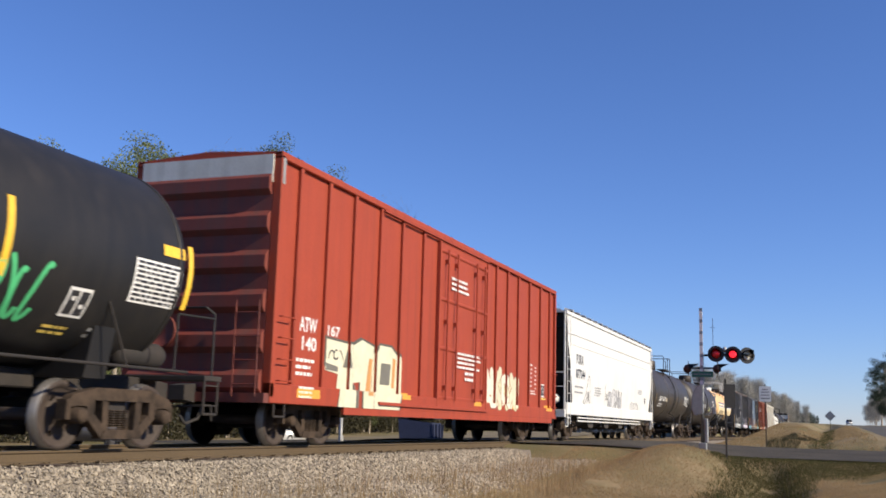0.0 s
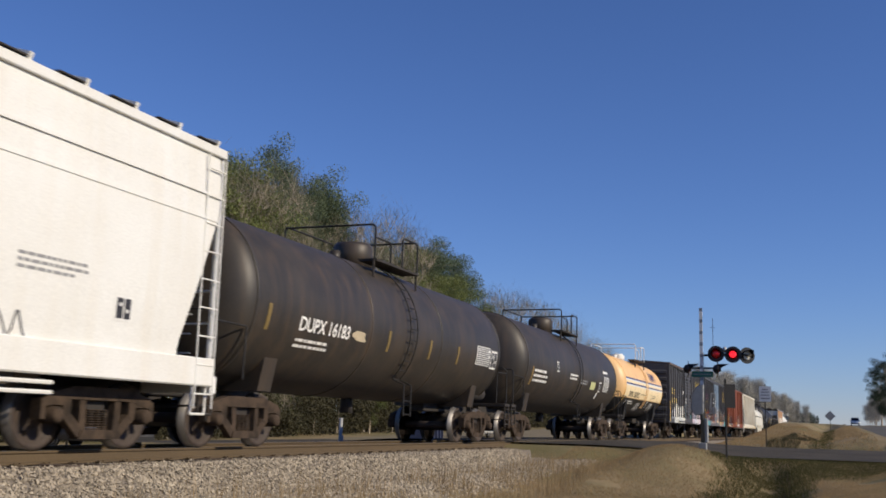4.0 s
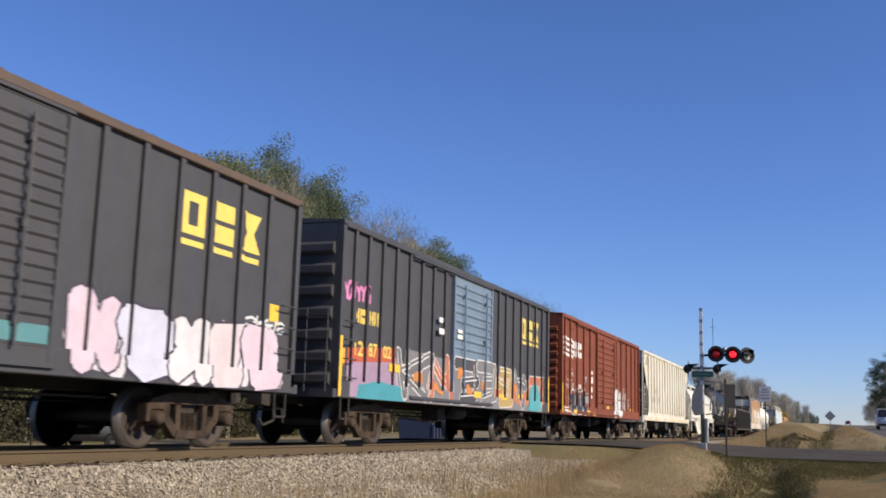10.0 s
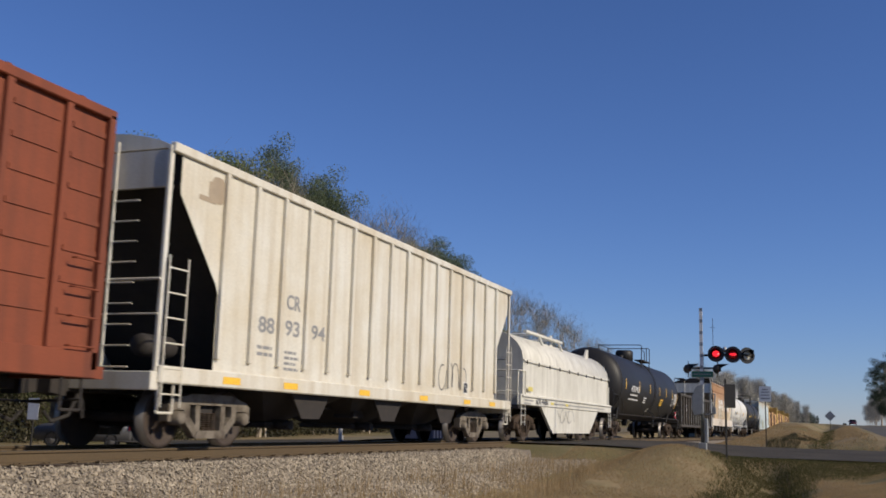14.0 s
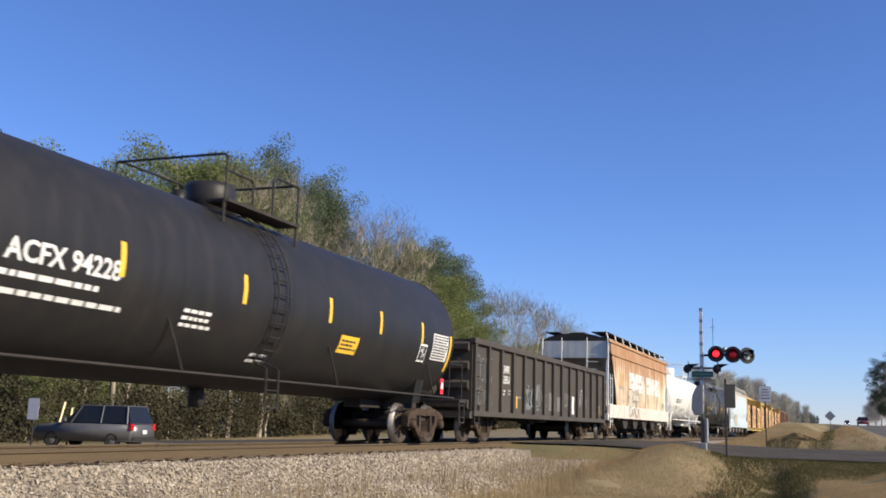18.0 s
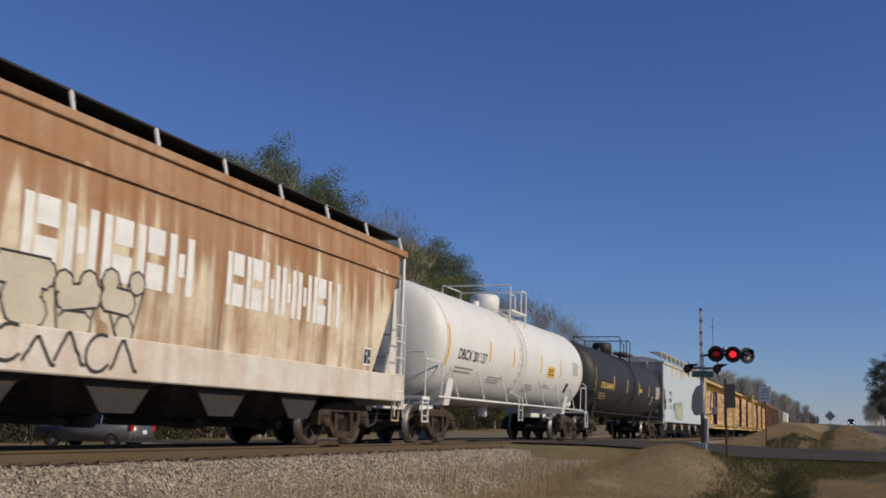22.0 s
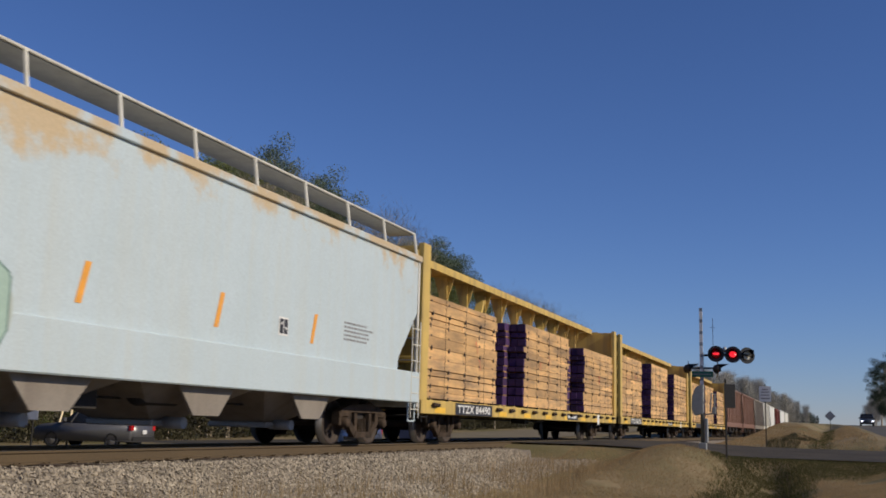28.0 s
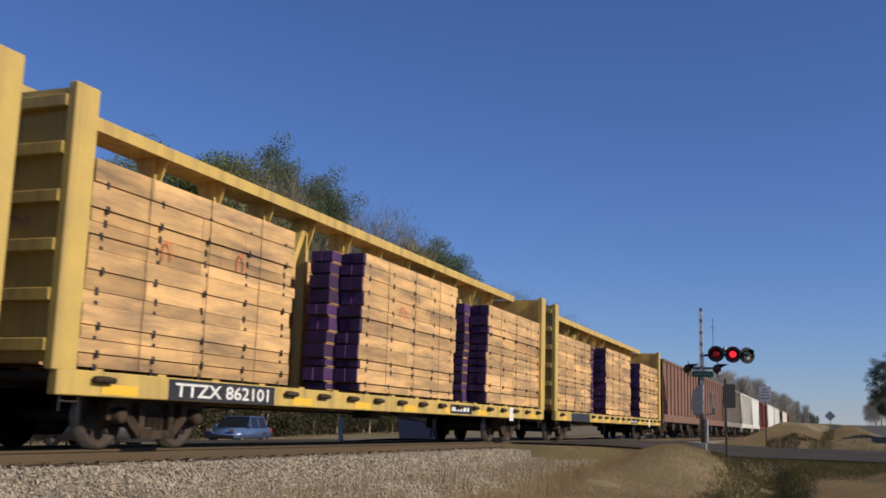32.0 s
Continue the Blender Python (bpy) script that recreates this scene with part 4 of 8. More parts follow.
# ---- trucks, couplers
def build_wheelset():
    bm = B()
    for sd in (-1, 1):
        y = 0.755 * sd
        prof = [(y - 0.075 * sd, 0.485), (y - 0.045 * sd, 0.483), (y - 0.03 * sd, 0.458), (y + 0.062 * sd, 0.452), (y + 0.065 * sd, 0.385), (y + 0.02 * sd, 0.365),
                (y - 0.015 * sd, 0.20), (y + 0.055 * sd, 0.16), (y + 0.065 * sd, 0.095), (y + 0.20 * sd, 0.085), (y + 0.20 * sd, 0.0001)]
        lathe(bm, prof, 28, "y")
    tube(bm, (0, -0.8, 0), (0, 0.8, 0), 0.085, 10)
    for f in bm.faces:
        c = f.calc_center_median()
        r = math.hypot(c.x, c.z)
        if r > 0.44:
            f.material_index = 1
    # casting marks, so that the turning shows
    for k in range(3):
        a = k * 2.1
        for sd in (-1, 1):
            box(bm, 0.27 * math.cos(a) - 0.03, 0.27 * math.cos(a) + 0.03, 0.755 * sd - 0.012 * sd, 0.755 * sd + 0.012 * sd + 0.02 * sd, 0.27 * math.sin(a) - 0.03, 0.27 * math.sin(a) + 0.03)
    return part("wheelset", bm, [M["wheel"], M["tread"]])


def build_truck(mt):
    bm = B()
    box(bm, -0.19, 0.19, -1.0, 1.0, 0.42, 0.70, 0.02)
    tube(bm, (0, 0, 0.68), (0, 0, 0.86), 0.24, 12)
    for sd in (-1, 1):
        box(bm, -0.32, 0.32, 0.55 * sd - 0.08, 0.55 * sd + 0.08, 0.70, 0.76)
    for dx in (-0.42, 0.42):
        box(bm, dx - 0.07, dx + 0.07, -0.85, 0.85, 0.30, 0.44, 0.01)
    tr = part("truck", bm, M["under"], None)
    bm = B()
    # cast side frame: top chord, sloping chords, columns, pedestals
    y0, y1 = -1.10, -0.96
    plate(bm, [(-1.12, 0.62), (-1.02, 0.72), (-0.55, 0.83), (0.55, 0.83), (1.02, 0.72), (1.12, 0.62), (1.12, 0.54), (0.62, 0.66), (-0.62, 0.66), (-1.12, 0.54)], y0, y1)
    for sg in (-1, 1):
        plate(bm, [(sg * 0.60, 0.50), (sg * 0.74, 0.44), (sg * 0.40, 0.15), (sg * 0.22, 0.15), (sg * 0.27, 0.24)][::sg], y0 + 0.01, y1 - 0.01)
        plate(bm, [(sg * 0.27, 0.24), (sg * 0.39, 0.24), (sg * 0.42, 0.70), (sg * 0.30, 0.70)][::sg], y0 + 0.015, y1 - 0.015)
        plate(bm, [(sg * 0.58, 0.68), (sg * 0.58, 0.44), (sg * 0.70, 0.40), (sg * 0.74, 0.58), (sg * 1.04, 0.58), (sg * 1.04, 0.40), (sg * 1.13, 0.40), (sg * 1.13, 0.66)][::sg], y0 + 0.005, y1 + 0.03)
        lathe(bm, [(-1.19, 0.0001), (-1.19, 0.085), (-1.16, 0.105), (-1.02, 0.115), (-0.95, 0.115)], 14, "y", (sg * 0.89, 0, 0.457))
    plate(bm, [(-0.42, 0.15), (0.42, 0.15), (0.36, 0.27), (-0.36, 0.27)], y0 - 0.01, y1 + 0.02)
    fr = part("side_frame", bm, mt, tr, "cast steel truck side frame")
    again(fr, pose(0, 0, 0, 0, 0, 180), tr)
    bm = B()
    for k in range(9):
        z = 0.275 + k * 0.031
        lathe(bm, [(z, 0.04), (z, 0.062), (z + 0.016, 0.062), (z + 0.016, 0.04)], 10, "z")
    sp = part("spring", bm, M["steel"], tr, "coil spring", pose(-0.14, -1.02, 0))
    for dx in (0.0, 0.14):
        again(sp, pose(dx, -1.02, 0), tr)
    for dx in (-0.14, 0.0, 0.14):
        again(sp, pose(dx, 1.02, 0), tr)
    return tr


WHEELSET = build_wheelset()
TRUCKS = {k: build_truck(M[k2]) for k, k2 in (("rust", "steel"), ("dust", "duststeel"))}
WHEELS = []
FIRST = {}


def add_trucks(car, L, inset, kind="rust"):
    for dx in (-L / 2 + inset, L / 2 - inset):
        tr = TRUCKS[kind]
        if kind in FIRST:
            t = again(tr, pose(dx, 0, 0), car)
        else:
            FIRST[kind] = t = tr
            t.parent = car
            t.matrix_basis = pose(dx, 0, 0)
        for ax in (-0.89, 0.89):
            if "wheel" in FIRST:
                w = WHEELSET.copy()
                scene.collection.objects.link(w)
            else:
                FIRST["wheel"] = w = WHEELSET
            w.parent = t
            w.matrix_basis = pose(ax, 0, 0.457)
            WHEELS.append((car, w, ax))


def coupler_mesh():
    bm = B()
    box(bm, -0.75, 0.15, -0.09, 0.09, 0.78, 0.98, 0.02)
    plate(bm, [(0.10, 0.72), (0.42, 0.76), (0.42, 1.0), (0.10, 1.04)], -0.16, 0.16)
    tube(bm, (0.05, -0.3, 0.62), (0.05, -1.25, 0.66), 0.018, 6)
    tube(bm, (0.05, -1.25, 0.66), (0.05, -1.28, 0.42), 0.018, 6)
    pipe(bm, [(-0.05, 0.25, 0.75), (0.15, 0.27, 0.45), (0.40, 0.2, 0.36), (0.5, 0.15, 0.5)], 0.028)
    return part("coupler", bm, M["under"])


COUPLER = coupler_mesh()


def add_ends(car, L):
    for k, at in enumerate((pose(-L / 2, 0, 0, 0, 0, 180), pose(L / 2, 0, 0))):
        if "coupler" in FIRST:
            again(COUPLER, at, car)
        else:
            FIRST["coupler"] = COUPLER
            COUPLER.parent = car
            COUPLER.matrix_basis = at


def ladder(parent, x, w, z0, z1, n, material, y=-1.53, name="ladder", r=0.013, rails=True):
    bm = B()
    if rails:
        tube(bm, (x, y, z0), (x, y, z1), r, 6)
        tube(bm, (x + w, y, z0), (x + w, y, z1), r, 6)
    for k in range(n):
        z = z0 + (z1 - z0) * (k + 0.5) / n
        tube(bm, (x, y, z), (x + w, y, z), r, 6)
        if not rails:
            tube(bm, (x, y, z), (x, y + 0.07, z), r, 6)
            tube(bm, (x + w, y, z), (x + w, y + 0.07, z), r, 6)
            part("grab_iron", bm, material, parent)
            bm = B()
    if rails:
        return part(name, bm, material, parent)
    bm.free()


def stirrup(parent, x, material, y=-1.42, z=1.0):
    bm = B()
    pipe(bm, [(x, y, z), (x, y, 0.52), (x + 0.36, y, 0.52), (x + 0.36, y, z)], 0.02)
    part("sill_step", bm, material, parent)


def start_car(name, label, category, s0, s1):
    L = s1 - s0
    car = thing(name, label, category, "cars of the freight train")
    CARS.append((car, (s0 + s1) / 2))
    return car, L


def brake_gear(car, L):
    bm = B()
    box(bm, -L / 2 + 0.2, L / 2 - 0.2, -0.18, 0.18, 0.80, 1.05)
    part("centre_sill", bm, M["under"], car)
    bm = B()
    lathe(bm, [(-0.5, 0.0001), (-0.5, 0.14), (-0.42, 0.17), (0.42, 0.17), (0.5, 0.14), (0.5, 0.0001)], 12, "x", (L * 0.06, -0.75, 0.78))
    part("air_reservoir", bm, M["under"], car)
    bm = B()
    pipe(bm, [(-L / 2 + 2.6, -0.5, 0.72), (L / 2 - 2.6, -0.5, 0.72)], 0.02)
    pipe(bm, [(-L / 2 + 2.6, 0.5, 0.66), (L / 2 - 2.6, 0.5, 0.66)], 0.02)
    box(bm, -0.8, -0.3, -0.9, -0.45, 0.55, 0.85)
    part("brake_rigging", bm, M["under"], car)


def boxcar(name, label, s0, s1, top, main, end_m, posts_at, doors_at, roof_m=None, sill=1.02, panel_ribs=0, truck="rust", end_ribs=11, door_ribs=0):
    """Outside-post boxcar. posts_at: places of the side posts from the middle; doors_at: from, to."""
    car, L = start_car(name, label, "boxcar", s0, s1)
    posts = [q / L + 0.5 for q in posts_at]
    doors = tuple(q / L + 0.5 for q in doors_at)
    a, b = -L / 2, L / 2
    roof_m = roof_m or main
    for sd in (-1, 1):
        y0, y1 = (-1.44, -1.38) if sd < 0 else (1.38, 1.44)
        side = one("side", main, car, (a + 0.05, b - 0.05, y0, y1, sill, top))
        for q in posts:
            x = a + q * L
            bm = B()
            w = 0.055
            yy = (-1.505, -1.441) if sd < 0 else (1.441, 1.505)
            box(bm, x - w, x + w, yy[0], yy[1], sill + 0.24, top - 0.05, 0.008)
            part("side_post", bm, main, side)
        yy = (-1.525, -1.36) if sd < 0 else (1.36, 1.525)
        one("side_sill", main, side, (a, b, yy[0], yy[1], sill - 0.10, sill + 0.24), bevel=0.012)
        one("top_chord", roof_m, side, (a, b, yy[0], yy[1], top - 0.06, top + 0.07), bevel=0.012)
        for dx in (a, b - 0.12):
            one("corner_post", main, side, (dx, dx + 0.12, yy[0], yy[1], sill, top), bevel=0.012)
        if panel_ribs and sd < 0:
            xs = [0.0] + [q * L for q in posts] + [L]
            bm = B()
            for p, q in zip(xs, xs[1:]):
                if q - p < 0.5 or (doors and p / L < doors[1] - 0.01 and q / L > doors[0] + 0.01):
                    continue
                for k in range(panel_ribs):
                    z = sill + 0.5 + (top - sill - 0.6) * (k + 0.5) / panel_ribs
                    box(bm, a + p + 0.12, a + q - 0.12, -1.458, -1.44, z - 0.035, z + 0.035)
            part("panel_corrugation", bm, main, side)
        if sd < 0:
            for d0, d1 in [doors] if doors and not isinstance(doors[0], tuple) else (doors or []):
                dx0, dx1 = a + d0 * L, a + d1 * L
                dm = door_ribs[1] if door_ribs else main
                door = one("door", dm, car, (dx0, dx1, -1.50, -1.442, sill + 0.05, top - 0.14), bevel=0.01, label="ribbed sliding side door")
                n = door_ribs[0] if door_ribs else 0
                bm = B()
                for k in range(n):
                    z = sill + 0.25 + (top - sill - 0.6) * k / max(1, n - 1)
                    plate_rib = [(-1.50, z - 0.055), (-1.50, z + 0.055), (-1.53, z + 0.02), (-1.53, z - 0.02)]
                    prism(bm, plate_rib, dx0 + 0.10, dx1 - 0.10)
                for x in (dx0, dx1 - 0.09):
                    box(bm, x, x + 0.09, -1.54, -1.50, sill + 0.05, top - 0.14, 0.008)
                part("door_rib", bm, dm, door)
                grid = door_ribs and door_ribs[0] == 4
                for q in (0.12, 0.30, 0.70, 0.88) if grid else (0.22, 0.78):
                    x = dx0 + q * (dx1 - dx0)
                    bm = B()
                    tube(bm, (x, -1.585, sill + 0.2), (x, -1.585, top - 0.3), 0.024, 6)
                    for z in (sill + 0.5, (sill + top) / 2, top - 0.6):
                        box(bm, x - 0.05, x + 0.05, -1.60, -1.50, z - 0.05, z + 0.05)
                    part("locking_bar", bm, dm, door)
                tx = dx0 - (dx1 - dx0) * 0.9
                one("door_track", M["under"] if not door_ribs else main, car, (tx, dx1, -1.58, -1.526, sill - 0.02, sill + 0.05), bevel=0.005)
                one("door_track", M["under"] if not door_ribs else main, car, (tx, dx1, -1.56, -1.526, top - 0.12, top - 0.07), bevel=0.005)
    for sd in (-1, 1):
        x = a if sd < 0 else b
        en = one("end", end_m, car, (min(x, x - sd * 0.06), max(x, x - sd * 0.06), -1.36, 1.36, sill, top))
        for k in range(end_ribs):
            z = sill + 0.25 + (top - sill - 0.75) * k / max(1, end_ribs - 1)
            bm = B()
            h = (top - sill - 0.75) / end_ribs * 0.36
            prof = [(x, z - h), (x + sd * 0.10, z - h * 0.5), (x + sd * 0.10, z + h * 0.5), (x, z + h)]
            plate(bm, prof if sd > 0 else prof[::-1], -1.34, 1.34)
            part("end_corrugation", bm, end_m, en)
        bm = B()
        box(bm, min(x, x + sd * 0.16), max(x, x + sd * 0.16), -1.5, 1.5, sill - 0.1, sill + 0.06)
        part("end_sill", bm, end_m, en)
    # roof: shallow gable with cross ribs
    bm = B()
    prism(bm, [(-1.5, top + 0.02), (1.5, top + 0.02), (1.5, top + 0.06), (0, top + 0.16), (-1.5, top + 0.06)], a, b)
    roof = part("roof", bm, roof_m, car)
    for k in range(12):
        x = a + L * (k + 0.5) / 12
        bm = B()
        prism(bm, [(-1.48, top + 0.06), (0, top + 0.165), (1.48, top + 0.06), (1.48, top + 0.10), (0, top + 0.205), (-1.48, top + 0.10)], x - 0.04, x + 0.04)
        part("roof_rib", bm, roof_m, roof)
    one("floor", M["under"], car, (a + 0.1, b - 0.1, -1.37, 1.37, sill - 0.06, sill + 0.04))
    for x in (a + 0.16, b - 0.62):
        ladder(car, x, 0.46, sill + 0.1, sill + 1.55, 4, main, -1.60, "grab_irons", rails=False)
        stirrup(car, x + 0.05, M["under"], -1.48)
    for sd in (-1, 1):
        bm = B()
        x = (a - 0.2) if sd < 0 else (b + 0.2)
        for yy in (-1.35, -0.9):
            tube(bm, (x, yy, sill), (x, yy, sill + 1.6), 0.012, 6)
        for k in range(4):
            tube(bm, (x, -1.35, sill + 0.2 + 0.4 * k), (x, -0.9, sill + 0.2 + 0.4 * k), 0.012, 6)
        part("end_ladder", bm, end_m, car)
    bm = B()
    lathe(bm, [(a - 0.30, 0.0001), (a - 0.30, 0.05), (a - 0.26, 0.28), (a - 0.28, 0.29), (a - 0.24, 0.30), (a - 0.22, 0.05)], 14, "x", (0, 0.55, sill + 1.1))
    part("brake_wheel", bm, end_m, car)
    brake_gear(car, L)
    add_trucks(car, L, 2.35, truck)
    add_ends(car, L + 0.1)
    lay = [(a, b, sill + 0.24, top - 0.06, -1.44)] + [(a + q * L - 0.055, a + q * L + 0.055, sill + 0.24, top - 0.06, -1.505) for q in posts]
    lay += [(a, b, sill - 0.10, sill + 0.24, -1.525), (a, a + 0.12, sill + 0.24, top, -1.525), (b - 0.12, b, sill + 0.24, top, -1.525)]
    if doors:
        lay.append((a + doors[0] * L, a + doors[1] * L, sill + 0.24, top - 0.14, -1.533))
    return car, L, stepped(lay)


def tank_car(name, label, s0, s1, radius, zc, main, lower=None, frame_m=None, stripes=(), dome_m=None, truck="rust", walkway=2.4, band=False, lad=0.0, board=True):
    """Tank car; s0 and s1 are the ends of the shell."""
    car, L = start_car(name, label, "tank car", s0, s1)
    a, b = -L / 2, L / 2
    fm = frame_m or M["under"]
    prof = []
    hd = radius * 0.42
    for k in range(9):
        t = math.pi / 2 * k / 8
        prof.append((a + hd - hd * math.cos(t), max(0.0001, radius * math.sin(t))))
    prof += [(a + L * q, radius) for q in (0.25, 0.4, 0.6, 0.75)]
    for k in range(9):
        t = math.pi / 2 * (1 - k / 8)
        prof.append((b - hd + hd * math.cos(t), max(0.0001, radius * math.sin(t))))
    bm = B()
    lathe(bm, prof, 56, "x", (0, 0, zc))
    if lower:
        bmesh.ops.bisect_plane(bm, geom=bm.verts[:] + bm.edges[:] + bm.faces[:], plane_co=(0, 0, zc + lower[0]), plane_no=(0, 0, 1))
        for f in bm.faces:
            if f.calc_center_median().z < zc + lower[0]:
                f.material_index = 1
    part("tank", bm, [main, lower[1]] if lower else main, car)
    for x in ((a + hd, b - hd) + ((a + L * 0.36, a + L * 0.64) if band else ())):
        bm = B()
        lathe(bm, [(x - 0.035, radius), (x - 0.03, radius + 0.012), (x + 0.03, radius + 0.012), (x + 0.035, radius)], 56, "x", (0, 0, zc))
        if lower:
            for f in bm.faces:
                if f.calc_center_median().z < zc + lower[0]:
                    f.material_index = 1
        part("weld_seam", bm, [main, lower[1]] if lower else main, car)
    # stub sills, saddles, running boards
    for sd in (-1, 1):
        x = a if sd < 0 else b
        bm = B()
        box(bm, min(x - sd * 3.0, x + sd * 0.75), max(x - sd * 3.0, x + sd * 0.75), -0.22, 0.22, 0.80, 1.06, 0.02)
        box(bm, min(x + sd * 0.30, x + sd * 0.75), max(x + sd * 0.30, x + sd * 0.75), -1.42, 1.42, 1.02, 1.10, 0.01)
        part("stub_sill", bm, fm, car)
        bm = B()
        xs = x - sd * 1.75
        plate_pts = [(-1.05, 0.95), (1.05, 0.95), (1.25, zc - 0.55), (0.9, zc - 1.0), (0.0, zc - radius + 0.02), (-0.9, zc - 1.0), (-1.25, zc - 0.55)]
        prism(bm, plate_pts, xs - 0.22, xs + 0.22)
        part("saddle", bm, lower[1] if lower else main, car)
        bm = B()
        xe = x + sd * 0.52
        pipe(bm, [(xe, -1.38, 1.1), (xe, -1.38, 2.05), (xe - sd * 0.12, -1.30, 2.15), (xe - sd * 0.12, 1.30, 2.15), (xe, 1.38, 2.05), (xe, 1.38, 1.1)], 0.018)
        pipe(bm, [(xe - sd * 1.0, -1.40, 1.1), (xe - sd * 1.0, -1.42, 1.95), (xe, -1.38, 1.98)], 0.016)
        part("end_handrail", bm, frame_m or M["post"], car)
        stirrup(car, xe - 0.2, fm, -1.40, 1.05)
        ladder(car, xe - 0.2, 0.36, 0.5, 1.1, 2, fm, -1.40, "end_steps")
    for sd in (-1, 1) if board else ():
        bm = B()
        tube(bm, (a + 0.2, sd * 1.44, 1.12), (b - 0.2, sd * 1.44, 1.12), 0.030 if frame_m else 0.022, 8)
        n = int(L / 2.2) if frame_m else 4
        for k in range(n):
            x = a + 1.6 + (L - 3.2) * k / (n - 1)
            tube(bm, (x, sd * 1.45, 1.12), (x - 0.35, sd * (radius * 0.90), zc - radius * 0.42), 0.018, 6)
        part("side_rail", bm, fm, car)
    # top platform, dome, ladder
    w = walkway
    zt = zc + radius
    bm = B()
    rd = 0.27 if dome_m else 0.46
    lathe(bm, [(zt - 0.1, rd), (zt + 0.9 * rd, rd), (zt + 1.1 * rd, rd * 0.86), (zt + 1.1 * rd, 0.0001)], 20, "z")
    dome = part("dome", bm, dome_m or main, car, "protective housing on the tank top")
    bm = B()
    tube(bm, (0.9, 0, zt - 0.1), (0.9, 0, zt + 0.28), 0.16, 12)
    part("valve", bm, dome_m or main, car)
    bm = B()
    tube(bm, (-0.9, 0, zt - 0.1), (-0.9, 0, zt + 0.20), 0.12, 12)
    part("valve", bm, dome_m or main, car)
    for sd in (-1, 1):
        bm = B()
        box(bm, -w / 2, w / 2, sd * 0.95 - 0.22, sd * 0.95 + 0.22, zt - 0.10, zt - 0.05)
        for x in (-w / 2, w / 2):
            tube(bm, (x, sd * 1.1, zt - 0.45), (x, sd * 1.1, zt - 0.05), 0.025, 6)
        part("top_platform", bm, fm, car)
    rm = M["white"] if dome_m else frame_m or M["post"]
    hr = 0.74

    def rail_part(pts, r=0.022):
        bm = B()
        pipe(bm, pts, r)
        part("railing", bm, rm, car)
    rail_part([(-w / 2, 1.12, zt - 0.1), (-w / 2, 1.12, zt + hr - 0.06), (-w / 2 + 0.08, 1.12, zt + hr), (w / 2 - 0.08, 1.12, zt + hr), (w / 2, 1.12, zt + hr - 0.06), (w / 2, 1.12, zt - 0.1)])
    for x in (-w / 2, w / 2):
        rail_part([(x, 1.12, zt + hr - 0.04), (x, -1.06, zt + hr - 0.04), (x, -1.12, zt + hr - 0.10), (x, -1.12, zt - 0.1)])
    rail_part([(w / 2, -1.12, zt + hr - 0.08), (0.36, -1.12, zt + hr - 0.08), (0.30, -1.12, zt + hr - 0.14), (0.30, -1.12, zt - 0.1)])
    rail_part([(-w / 2, -1.12, zt + 0.42), (-0.42, -1.12, zt + 0.42), (-0.36, -1.12, zt + 0.36), (-0.36, -1.12, zt - 0.1)])
    bm = B()
    n = 13
    pts = []
    for k in range(n + 1):
        t = radians(-42 + 112 * k / n)
        pts.append(((radius + 0.09) * -math.cos(t), zc + (radius + 0.09) * math.sin(t)))
    for x in (lad - 0.2, lad + 0.2):
        pipe(bm, [(x, p, q) for p, q in pts], 0.016)
    for p, q in pts:
        tube(bm, (lad - 0.2, p, q), (lad + 0.2, p, q), 0.013, 6)
    part("side_ladder", bm, main if lower else frame_m or M["post"], car)
    bm = B()
    for x in (lad - 0.2, lad + 0.2):
        pipe(bm, [(x, -1.48, 0.62), (x, -1.48, 1.3), (x, *pts[0])], 0.016)
    for z in (0.66, 0.95):
        tube(bm, (lad - 0.2, -1.48, z), (lad + 0.2, -1.48, z), 0.013, 6)
    part("ladder_step", bm, frame_m or M["post"], car)
    bm = B()
    tube(bm, (0, 0, zc - radius + 0.05), (0, 0, zc - radius - 0.32), 0.14, 10)
    part("bottom_outlet", bm, fm, car)
    bm = B()
    lathe(bm, [(-0.55, 0.0001), (-0.55, 0.15), (-0.46, 0.19), (0.46, 0.19), (0.55, 0.15), (0.55, 0.0001)], 14, "x", (b - 0.55, -0.75, 1.36))
    part("air_reservoir", bm, fm, car)
    surf = round_side(zc, radius)
    for x, z0, z1 in stripes:
        decal("reflector_strip", strip(x - 0.05, x + 0.05, z0, z1, 8), M["stripe"], car, surf, 0.006, "yellow reflective strip")
    add_trucks(car, L + 1.2, 1.75, truck)
    add_ends(car, L + 1.4)
    return car, L


